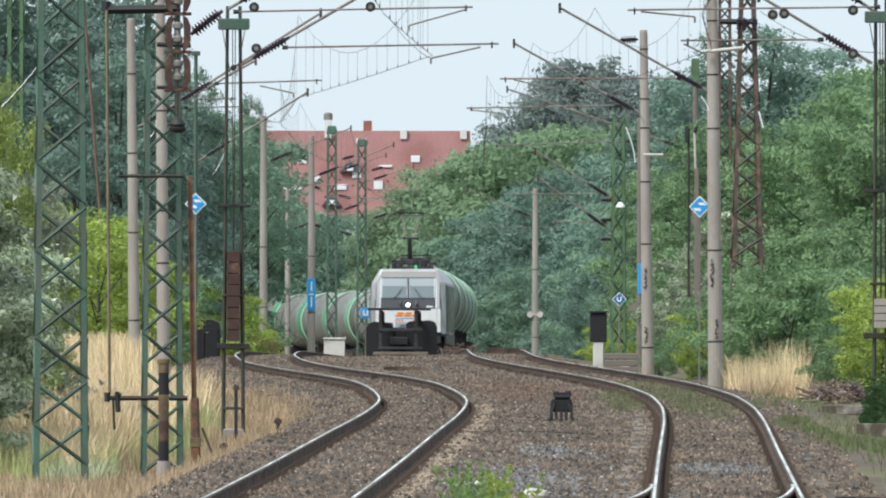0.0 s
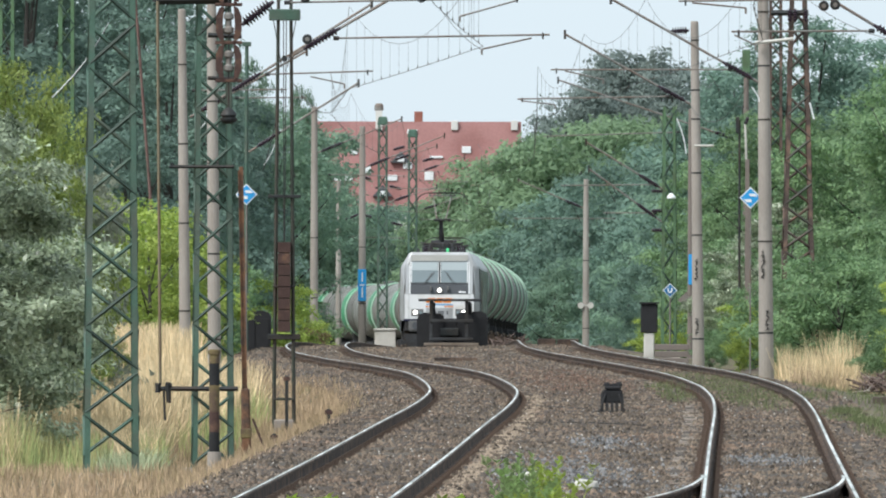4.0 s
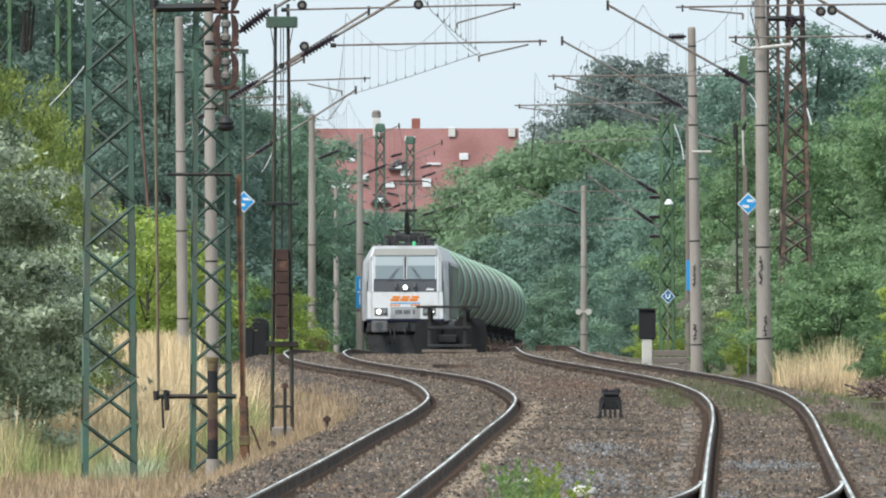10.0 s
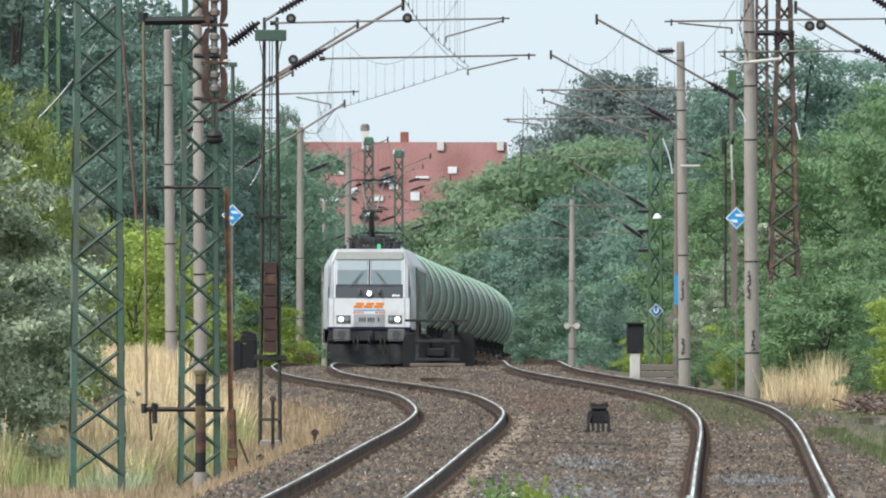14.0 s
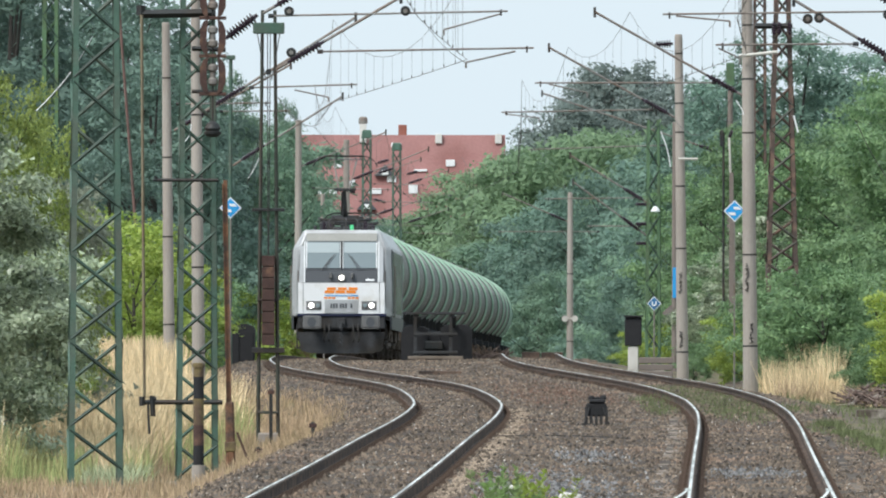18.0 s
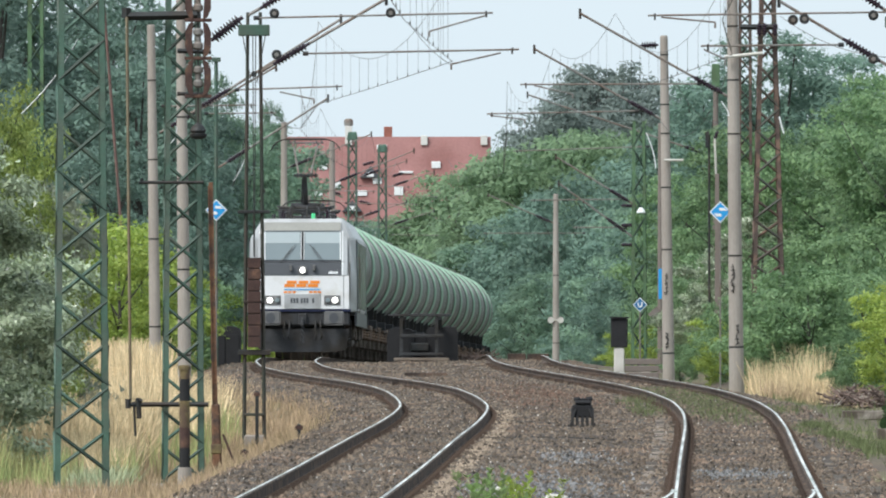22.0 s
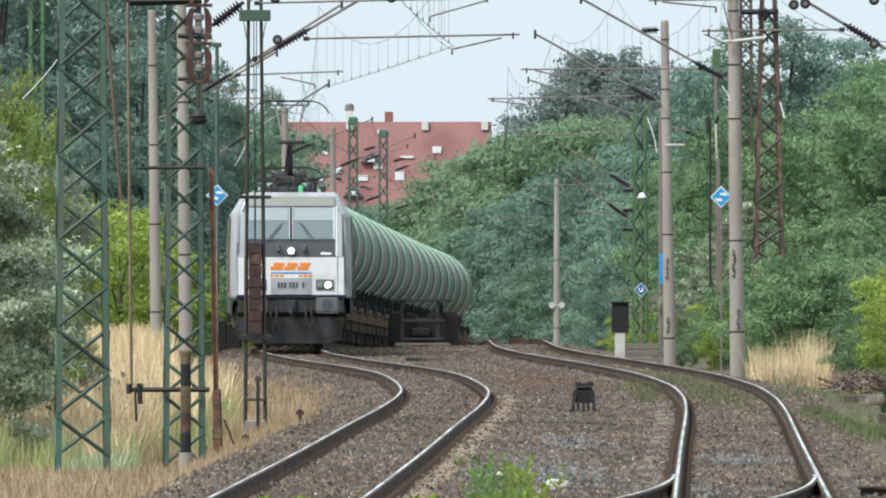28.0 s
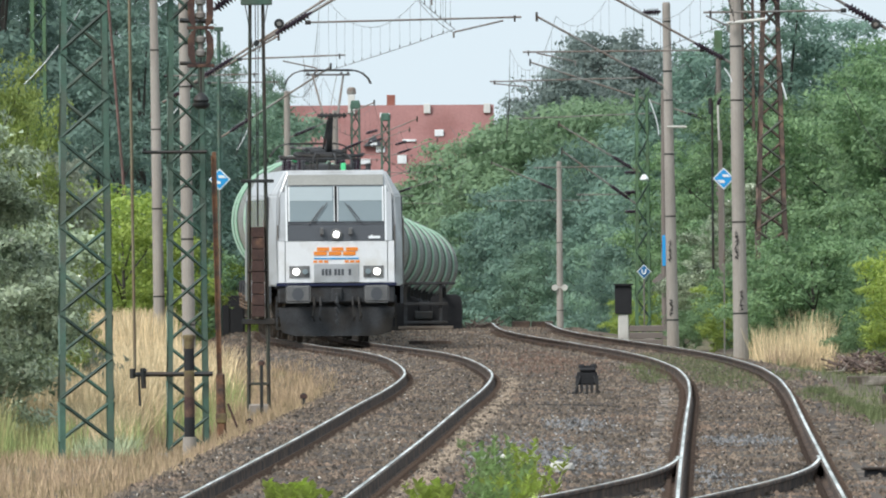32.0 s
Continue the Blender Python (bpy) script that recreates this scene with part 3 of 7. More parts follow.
def stone_field(name, x, y, r, mat, label, rng):
    """Stones with uneven corners, each on its own spot."""
    n = len(x)
    z = bed_height(x, y) + r * 0.2
    base = np.array([(1, 0, 0), (0, 1, 0), (-1, 0, 0), (0, -1, 0), (0, 0, 0.9)], float)
    fac = np.array([(0, 1, 4), (1, 2, 4), (2, 3, 4), (3, 0, 4)])
    turn = rng.random(n) * math.tau
    v = base[None] * r[:, None, None] * (0.7 + 0.6 * rng.random((n, 5, 1)))
    c, s = np.cos(turn)[:, None], np.sin(turn)[:, None]
    tilt = (rng.random(n) - 0.5)[:, None]
    vx, vy, vz = v[..., 0] * c - v[..., 1] * s, v[..., 0] * s + v[..., 1] * c, v[..., 2] * 1.15
    vz = vz + tilt * vx
    verts = np.stack((vx + x[:, None], vy + y[:, None], vz + z[:, None]), -1).reshape(-1, 3)
    faces = (fac[None] + 5 * np.arange(n)[:, None, None]).reshape(-1, 3)
    tagged(quads(name, verts, faces, M[mat]), label, "ballast", kind="stuff")


def build_stones():
    """Loose stones of the ballast, thicker towards the near end."""
    rng = np.random.default_rng(4)
    n = 125000
    y = 140 + 330 * rng.random(n) ** 1.25
    u = rng.random(n)
    x = LEFT(y) - 2.3 + (RIGHT(y) - LEFT(y) + 4.0) * u
    bare = ((RIGHT(y) - x > 1.08) & (RIGHT(y) - x < 1.2)) | ((x - RIGHT(y) > 1.1) & (x - RIGHT(y) < 1.2))
    keep = ~(bare & (wave(x, y, 4) > 0.0))
    for path in (LEFT, RIGHT):
        keep &= np.abs(np.abs(x - path(y)) - 0.7535) > 0.1
    x, y = x[keep], y[keep]
    stone_field("ballast_stones", x, y, 0.011 + 0.029 * rng.random(len(x)) ** 2.4, "stone", "loose brown and grey ballast stones between the rails", rng)
    # paler chips here and there
    pick = rng.random(len(x)) < 0.035
    stone_field("pale_chips", x[pick] + 0.03, y[pick], 0.008 + 0.012 * rng.random(pick.sum()), "chips", "small pale chips strewn over the brown ballast", rng)
    # patches of blue-grey chippings
    n = 6500
    cx, cy, wx, wy = np.array([(1.1, 196, 0.95, 14), (3.7, 206, 0.62, 4), (1.9, 226, 0.5, 8), (2.6, 176, 0.5, 10)])[rng.choice(4, n, p=(0.5, 0.2, 0.15, 0.15))].T
    x, y = cx + wx * 0.5 * rng.normal(size=n), cy + wy * 0.5 * rng.normal(size=n)
    keep = (x > LEFT(y) + 1.3) & (np.abs(np.abs(x - RIGHT(y)) - 0.7535) > 0.12)
    x, y = x[keep], y[keep]
    stone_field("grey_chippings", x, y, 0.013 + 0.024 * rng.random(len(x)) ** 2, "grey_chips", "patches of blue-grey chippings on brown ballast", rng)
    # rust-stained stones round the junction box
    n = 5200
    x, y = 2.2 + 0.55 * rng.normal(size=n), 335 + 17 * rng.normal(size=n)
    keep = (x > LEFT(y) + 1.2) & (x < RIGHT(y) - 1.3) & (wave(x, y, 0.9) > -0.3)
    stone_field("rusty_stones", x[keep], y[keep], 0.012 + 0.026 * rng.random(keep.sum()) ** 2, "rust_stone", "scattered rust-stained reddish stones on the ballast", rng)
    # a strip of tan grit along the outer rail
    n = 15000
    y = 150 + 150 * rng.random(n)
    x = LEFT(y) + 1.08 + 0.1 * rng.normal(size=n) * (0.7 + 0.5 * wave(0 * y, y, 3))
    keep = x > LEFT(y) + 0.88
    stone_field("tan_grit", x[keep], y[keep], 0.008 + 0.01 * rng.random(keep.sum()), "grit", "strip of fine tan grit beside the rail", rng)


RAIL = [(-0.075, -0.172), (0.075, -0.172), (0.075, -0.16), (0.012, -0.14), (0.012, -0.05), (0.036, -0.036), (0.036, -0.008), (0.017, 0.0), (-0.017, 0.0), (-0.036, -0.008), (-0.036, -0.036), (-0.012, -0.05), (-0.012, -0.14), (-0.075, -0.16)]


def sweep_rail(name, path, offset, y0, y1, parent, step=2.0, lift=0.0):
    ys = np.arange(y0, y1 + step, step)
    slope = (path(ys + 1) - path(ys - 1)) / 2
    nx, ny = 1 / np.hypot(1, slope), -slope / np.hypot(1, slope)
    prof = np.array(RAIL)
    o = offset + prof[:, 0]
    X = path(ys)[:, None] + nx[:, None] * o
    Y = ys[:, None] + ny[:, None] * o
    Z = (level(ys) - (dip(ys) if path is LEFT else 0))[:, None] + lift + prof[:, 1][None, :]
    k, n = len(RAIL), len(ys)
    a = (np.arange(n - 1)[:, None] * k + np.arange(k)[None, :])
    b = (np.arange(n - 1)[:, None] * k + (np.arange(k) + 1)[None, :] % k)
    faces = np.stack((a, b, b + k, a + k), -1).reshape(-1, 4)
    ob = quads(name, np.stack((X, Y, Z), -1).reshape(-1, 3), faces, (M["rail_side"], M["rail_top"]), parent)
    top = np.tile(np.isin(np.arange(k), (7,)), n - 1)
    ob.data.polygons.foreach_set("material_index", top.astype(np.int32))
    return ob


def build_track(name, path, y0, y1, label, sleepers=True):
    t = root(name, pose(0, 0, 0), label, "railway track", "tracks of the line")
    for side in (-1, 1):
        sweep_rail("rail", path, side * 0.7535, y0, y1, t)
    if not sleepers:
        return t
    bm = bmesh.new()
    box(bm, -1.25, 1.25, -0.13, 0.13, -0.36, -0.178, 0.02)
    first = part("sleeper", bm, M["sleeper"], t)
    clips = []
    for side in (-1, 1):
        bm = bmesh.new()
        x = side * 0.7535
        box(bm, x - 0.17, x + 0.17, -0.06, 0.06, -0.178, -0.15)
        box(bm, x - 0.14, x - 0.09, -0.04, 0.04, -0.152, -0.1)
        box(bm, x + 0.09, x + 0.14, -0.04, 0.04, -0.152, -0.1)
        clips.append(part("rail_fastening", bm, M["rail_side"], t))
    ys = np.arange(150, 328, 0.62)
    for i, y in enumerate(ys):
        m = pose(float(path(y)), float(y), float(level(y)) - 0.005 * math.sin(i * 2.3), 0, 0, -math.degrees(math.atan((path(y + 1) - path(y - 1)) / 2)) + 0.4 * math.sin(i * 1.7))
        if i == 0:
            first.matrix_basis = clips[0].matrix_basis = clips[1].matrix_basis = m
        else:
            again(first, m)
            for clip in clips:
                again(clip, m)
    bm = bmesh.new()
    for y in [*np.arange(-59, 149.9, 0.62), *np.arange(328, 470, 0.62)]:
        if y > y1:
            break
        x, z = float(path(y)), float(level(y) - (dip(y) if path is LEFT else 0))
        box(bm, x - 1.25, x + 1.25, y - 0.13, y + 0.13, z - 0.36, z - 0.178)
    tagged(part("far_sleeper_row", bm, M["sleeper"], t), kind="stuff")
    bm = bmesh.new()
    for y in np.arange(328, min(y1, 440), 0.62):
        for side in (-1, 1):
            x, z = float(path(y)) + side * 0.7535, float(level(y))
            box(bm, x - 0.17, x + 0.17, y - 0.06, y + 0.06, z - 0.178, z - 0.11)
    tagged(part("far_fastening", bm, M["rail_side"], t), kind="stuff")
    return t

# ---------------------------------------------------------------- masts, cantilevers and wires
def on_ground(x, y):
    return float(ground_height(x, y))


def lattice_mast(x, y, height, w0, w1, paint, label, leg=0.075, pitch=0.56, split=True, turn=0.0, sink=0.15, brace_mat="brace", name="lattice_mast", node=None):
    z0 = on_ground(x, y) - sink
    t = root(name, pose(x, y, z0, 0, 0, turn), label, "catenary mast", "steel lattice masts")
    corners = ((-1, -1), (1, -1), (1, 1), (-1, 1))
    for sx, sy in corners:
        bm = bmesh.new()
        for dx, dy in ((1, 0), (0, 1)):       # an angle section
            a, b = Vector((sx * w0 / 2, sy * w0 / 2, 0)), Vector((sx * w1 / 2, sy * w1 / 2, height))
            wide, thin = leg, 0.009
            ox, oy = (-sx * wide, 0) if dx else (0, -sy * wide)
            tx, ty = (0, -sy * thin) if dx else (-sx * thin, 0)
            v = []
            for p in (a, b):
                v += [bm.verts.new(p + Vector((ex, ey, 0))) for ex, ey in ((0, 0), (ox, oy), (ox + tx, oy + ty), (tx, ty))]
            for q in ((0, 1, 5, 4), (1, 2, 6, 5), (2, 3, 7, 6), (3, 0, 4, 7), (4, 5, 6, 7), (3, 2, 1, 0)):
                bm.faces.new([v[i] for i in q])
        bmesh.ops.recalc_face_normals(bm, faces=bm.faces)
        part("leg", bm, paint, t)
    first = 0.08 if node is None else (node - z0) % (2 * pitch) - 2 * pitch
    steps = int((height - first) / pitch)
    joined = None if split else bmesh.new()
    for i in range(steps):
        h0, h1 = first + i * pitch + 0.03, first + (i + 1) * pitch - 0.03
        if h0 < 0:
            continue
        k0, k1 = w0 + (w1 - w0) * h0 / height - 0.03, w0 + (w1 - w0) * h1 / height - 0.03
        for f in range(4):
            c0, c1 = corners[f], corners[(f + 1) % 4]
            if i % 2:
                c0, c1 = c1, c0
            bm = bmesh.new() if split else joined
            bar(bm, (c0[0] * k0 / 2, c0[1] * k0 / 2, h0), (c1[0] * k1 / 2, c1[1] * k1 / 2, h1), leg * 0.48)
            if split:
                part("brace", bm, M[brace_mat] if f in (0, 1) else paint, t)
    if not split:
        part("bracing", joined, paint, t)
    bm = bmesh.new()
    box(bm, -w0 * 0.75, w0 * 0.75, -w0 * 0.75, w0 * 0.75, -0.3, 0.2, 0.03)
    part("footing", bm, M["concrete"], t)
    return t


def concrete_mast(x, y, height, label, r0=0.145, r1=0.095, lean=(0, 0), bands=(), sink=0.2, mat="concrete"):
    z0 = on_ground(x, y) - sink
    t = root("concrete_mast", pose(x, y, z0, lean[0], lean[1], 0), label, "catenary mast", "concrete masts")
    bm = bmesh.new()
    prof = [(0, r0 + 0.01), (0.5, r0), (height * 0.5, (r0 + r1) / 2 + 0.004), (height - 0.05, r1), (height, r1 - 0.015)]
    lathe(bm, (0, 0, 0), (0, 0, 1), prof, 14)
    part("shaft", bm, M[mat], t, smooth=False)
    for h in bands:
        r = r0 + (r1 - r0) * h / height + 0.008
        bm = bmesh.new()
        lathe(bm, (0, 0, h - 0.03), (0, 0, 1), [(0, r), (0.035, r)], 14)
        part("steel_band", bm, M["dark_steel"], t)
    return t


def ribbed_insulator(bm, p0, p1, ribs=9, r=0.075):
    p0, p1 = Vector(p0), Vector(p1)
    d = (p1 - p0).length
    prof = [(0, 0.03), (d * 0.08, 0.03)]
    for i in range(ribs):
        a = d * (0.1 + 0.8 * i / ribs)
        prof += [(a, 0.035), (a + d * 0.3 / ribs, r), (a + d * 0.45 / ribs, r), (a + d * 0.7 / ribs, 0.035)]
    prof += [(d * 0.92, 0.03), (d, 0.03)]
    return lathe(bm, p0, p1 - p0, prof, 10)


def cantilever(mast, foot, tip, tube_from, tube_to, arm=None, steady=None, insulator=0.75, r=0.026):
    """On a mast: an inclined strut with its insulator, a level tube, and a steady arm. All in the mast's space, given as world places."""
    inv = mast.matrix_basis.inverted()
    foot, tip, a, b = (inv @ Vector(p) for p in (foot, tip, tube_from, tube_to))
    way = (tip - foot).normalized()
    bm = bmesh.new()
    tube(bm, foot + way * (insulator + 0.25), tip, r, n=8)
    part("strut", bm, M["galv"], mast)
    bm = bmesh.new()
    tube(bm, foot, foot + way * 0.25, r * 1.1, n=8)
    part("strut_foot", bm, M["galv"], mast)
    bm = bmesh.new()
    ribbed_insulator(bm, foot + way * 0.25, foot + way * (0.25 + insulator))
    part("insulator", bm, M["insulator"], mast, "dark brown ribbed insulator")
    bm = bmesh.new()
    tube(bm, a, b, r * 0.66, n=8)
    part("level_tube", bm, M["galv"], mast)
    bm = bmesh.new()
    q = b - (b - a).normalized() * 0.12
    box(bm, q.x - 0.016, q.x + 0.016, q.y - 0.016, q.y + 0.016, q.z - 0.08, q.z + 0.035)
    part("clamp", bm, M["dark_steel"], mast)
    bm = bmesh.new()
    tube(bm, a, a + (a - b).normalized() * 0.1, r * 1.5, n=8)
    part("tube_end", bm, M["dark_steel"], mast)
    if arm:
        p, q = inv @ Vector(arm[0]), inv @ Vector(arm[1])
        bm = bmesh.new()
        tube(bm, p, q, r * 0.6, n=6)
        tube(bm, p, p + Vector((0, 0, -0.1)), r * 0.7, n=6)
        part("steady_arm", bm, M["galv"], mast)
    bm = bmesh.new()
    tube(bm, tip + Vector((0, 0, -0.12)), tip + Vector((0, 0, 0.1)), 0.03, n=6)
    part("wire_clamp", bm, M["dark_steel"], mast)


def wire(bm, pts, r=0.009, n=4):
    """One bent round wire through all the points."""
    pts = [Vector(p) for p in pts]
    rings = []
    for i, p in enumerate(pts):
        way = (pts[min(i + 1, len(pts) - 1)] - pts[max(i - 1, 0)]).normalized()
        a = way.cross(Vector((0, 0, 1)) if abs(way.z) < 0.95 else Vector((1, 0, 0))).normalized()
        b = way.cross(a)
        rings.append([bm.verts.new(p + (a * math.cos(math.tau * k / n) + b * math.sin(math.tau * k / n)) * r) for k in range(n)])
    for q0, q1 in zip(rings, rings[1:]):
        for k in range(n):
            j = (k + 1) % n
            bm.faces.new((q0[k], q0[j], q1[j], q1[k]))
    return bm


def overhead_line(path, supports, label, zig=0.2):
    """Contact wire, carrying wire with sag, and droppers, over one track."""
    t = root("overhead_line", pose(0, 0, 0), label, "overhead line", "overhead lines of the tracks")
    contact, carrier = bmesh.new(), bmesh.new()
    drop, lows, highs = [], [], []
    for k, ((y0, h0), (y1, h1)) in enumerate(zip(supports, supports[1:])):
        n = max(3, int((y1 - y0) / 5.5))
        low, high = [], []
        for i in range(n + 1):
            u = i / n
            y = y0 + (y1 - y0) * u
            off = (zig if k % 2 else -zig) * (1 - 2 * u)
            x = float(path(y0) * (1 - u) + path(y1) * u) + off
            z0 = float(level(y))
            low.append((x, y, z0 + 6.05 - 0.02 * math.sin(math.pi * u)))
            high.append((x, y, z0 + (h0 * (1 - u) + h1 * u) - 4 * min(1.15, 0.75 * ((y1 - y0) / 55) ** 2) * u * (1 - u)))
        lows += low[1:] if lows else low
        highs += high[1:] if highs else high
        drop += [(a, b) for a, b in zip(low[1:-1], high[1:-1])]
    wire(contact, lows, 0.0065)
    wire(carrier, highs, 0.005)
    part("contact_wire", contact, M["copper"], t)
    part("carrying_wire", carrier, M["copper"], t)
    for a, b in drop:
        bm = bmesh.new()
        wire(bm, (a, b), 0.003, 3)
        tube(bm, a, Vector(a) + Vector((0, 0, 0.06)), 0.009, n=5)
        part("dropper", bm, M["copper"], t)
    return t


# ---------------------------------------------------------------- plants
def leaf_cloud(rng, lobes, n, size, hollow=0.55, gaps=-0.34, tuft=9, stir=0.34):
    """Leaves in small tufts on the outer and upper shells of a heap of lobes, thinned out by gaps."""
    lobes = np.array(lobes, float)
    area = (lobes[:, 3] * lobes[:, 4] + lobes[:, 5] * lobes[:, 4])
    pick = rng.choice(len(lobes), int(n / tuft * 3.2), p=area / area.sum())
    L = lobes[pick]
    d = rng.normal(size=(len(pick), 3))
    d /= np.linalg.norm(d, axis=1)[:, None]
    rad = hollow + (1 - hollow) * rng.random(len(pick)) ** 0.5
    rad = rad * (1 + 0.16 * np.sin(d[:, 0] * 7 + pick) * np.sin(d[:, 2] * 8 + 2 * pick) + 0.1 * rng.normal(size=len(pick)))
    P = L[:, :3] + d * rad[:, None] * L[:, 3:6]
    gap = wave(P[:, 0] + 3.1 * P[:, 2], P[:, 1] - 1.7 * P[:, 2], 0.75) + 0.6 * wave(P[:, 2] * 2 + P[:, 0], P[:, 0] - P[:, 1], 0.33)
    keep = np.flatnonzero((gap > gaps) & (P[:, 2] > 0.05) & (rng.random(len(pick)) < 0.62 + 0.55 * d[:, 2]))[:max(1, n // tuft)]
    P, d = P[keep], d[keep]
    lift = d * 1.0 + rng.normal(size=(len(P), 3)) * stir * 0.8 + np.array((0, 0, 0.5))
    P, d, lift = (np.repeat(q, tuft, 0) for q in (P, d, lift))
    k = len(P)
    away = rng.normal(size=(k, 3)) * size * np.array((2.3, 2.3, 1.2))
    away[:, 2] -= 0.22 * np.hypot(away[:, 0], away[:, 1])
    P = P + away
    nrm = lift + rng.normal(size=(k, 3)) * stir
    nrm /= np.linalg.norm(nrm, axis=1)[:, None]
    a = np.cross(nrm, rng.normal(size=(k, 3)))
    a /= np.linalg.norm(a, axis=1)[:, None]
    b = np.cross(nrm, a)
    s = size * (0.6 + 0.8 * rng.random(k))[:, None]
    verts = np.stack((P - a * s - b * s * 0.5, P - a * s * 0.2 + b * s * 0.62, P + a * s * 1.15 - b * s * 0.1), 1).reshape(-1, 3)
    return verts, (3 * np.arange(k)[:, None] + np.arange(3)[None]).astype(np.int32)


def tree_kind(seed, height, spread, leaves, size, trunk=0.35, low=0.25, lobes=16, leaf="mid", name="tree", label="", category="tree", group="", gaps=-0.34, stir=0.34, pads=8):
    """One kind of tree: tapered trunk and limbs, and a crown heaped up of uneven lobes."""
    rng = np.random.default_rng(seed)
    t = root(name, pose(0, 0, -50), label, category, group)
    heap, bm = [], bmesh.new()
    lean = rng.normal(size=2) * 0.03 * height
    top = Vector((lean[0], lean[1], height * 0.8))
    r0 = height * 0.018 * trunk / 0.35 + 0.02
    tube(bm, (0, 0, -0.2), top * 0.35, r0, r0 * 0.75, 8)
    tube(bm, top * 0.35, top, r0 * 0.75, r0 * 0.2, 7)
    for i in range(lobes):
        u = (i + 0.5) / lobes
        h = height * (low + (0.97 - low) * u ** 0.85)
        wide = spread * math.sin(math.pi * min(1, 0.22 + 0.68 * u)) ** 0.8
        ang = i * 2.399 + rng.random() * 0.9
        off = wide * (0.4 + 0.55 * rng.random())
        r = spread * (0.21 + 0.19 * rng.random()) * (1.05 - 0.4 * u)
        x, y = math.cos(ang) * off + lean[0] * u, math.sin(ang) * off + lean[1] * u
        heap.append((x, y, min(h, height - r * 0.8), r * 1.2, r * 1.2, r * 0.72))
        if i % 2 == 0:
            tube(bm, top * min(0.9, max(0.12, h / height - 0.18)), (x, y, h), r0 * 0.34, r0 * 0.08, 5)
    part("trunk", bm, M["bark"], t)
    clumps = []
    for x, y, z, a, b, c in heap:       # each lobe is a cluster of smaller clumps round a looser core
        clumps.append((x, y, z, a * 0.62, b * 0.62, c * 0.62))
        for k in range(pads):
            d = rng.normal(size=3) + np.array((0, 0, 0.3))
            d /= np.linalg.norm(d)
            q = 0.26 + 0.26 * rng.random()
            clumps.append((x + d[0] * a * 0.85, y + d[1] * b * 0.85, z + d[2] * c * 0.85, a * q, b * q, c * q * 0.62))
    v, f = leaf_cloud(rng, clumps, leaves, size, 0.5, gaps, stir=stir)
    quads("crown", v, f, LEAF[leaf], t)
    return t


def plant_tree(kind, x, y, s, turn, leaf=None, label="", sx=1.0, sink=0.0):
    o = copy_thing(kind, pose(x, y, on_ground(x, y) - sink, 0, 0, turn))
    o.scale = (s * sx, s * sx, s)
    if leaf:
        for c in o.children:
            if c.name.startswith("crown"):
                c.material_slots[0].link = "OBJECT"
                c.material_slots[0].material = LEAF[leaf]
    if label:
        tagged(o, label)
    return o


def blades(name, places, height, width, mat, label, category, seed=1, bend=0.25):
    """Grass: each blade a bent pair of faces that rises from its own spot."""
    rng = np.random.default_rng(seed)
    x, y = places
    n = len(x)
    z = ground_height(x, y) - 0.03
    h = height * (0.45 + 0.75 * rng.random(n))
    ang = rng.random(n) * math.tau
    w = width * (0.6 + 0.8 * rng.random(n)) / 2
    bx, by = np.cos(ang) * h * bend * rng.random(n), np.sin(ang) * h * bend * rng.random(n)
    face = rng.normal(size=n) * 0.5
    wx, wy = np.cos(face) * w, np.sin(face) * w
    base = np.stack((x, y, z), 1)
    side = np.stack((wx, wy, 0 * wx), 1)
    end = base + np.stack((bx, by, h), 1)
    verts = np.stack((base - side, base + side, end + side * 0.15, end - side * 0.15), 1).reshape(-1, 3)
    faces = 4 * np.arange(n)[:, None] + np.arange(4)[None]
    ob = quads(name, verts, faces, mat)
    return tagged(ob, label, category, kind="stuff")


def scatter(seed, n, x0, x1, y0, y1, clump=0.0, keep=None):
    rng = np.random.default_rng(seed)
    x, y = x0 + (x1 - x0) * rng.random(n), y0 + (y1 - y0) * rng.random(n)
    if clump:
        ok = wave(x, y, clump) + 0.35 * rng.normal(size=n) > -0.05
        x, y = x[ok], y[ok]
    if keep is not None:
        ok = keep(x, y)
        x, y = x[ok], y[ok]
    return x, y

# ---------------------------------------------------------------- the train
def front_y(z):
    return float(np.interp(z, (1.0, 2.2, 3.45, 3.72), (0.0, 0.02, 0.28, 0.42)))


def front_panel(bm, x0, x1, z0, z1, out=0.012, thick=0.03):
    """A panel on the sloping front, set proud of it."""
    v = []
    for d in (out, out - thick):
        v += [bm.verts.new((x, front_y(z) - d, z)) for x, z in ((x0, z0), (x1, z0), (x1, z1), (x0, z1))]
    for q in ((0, 1, 2, 3), (7, 6, 5, 4), (1, 0, 4, 5), (2, 1, 5, 6), (3, 2, 6, 7), (0, 3, 7, 4)):
        bm.faces.new([v[i] for i in q])
    return bm


def disc(bm, x, y, z, r, depth=0.03, n=16, axis=(0, -1, 0)):
    return lathe(bm, (x, y, z), axis, [(0, r), (depth, r), (depth + 0.004, r * 0.9)], n)


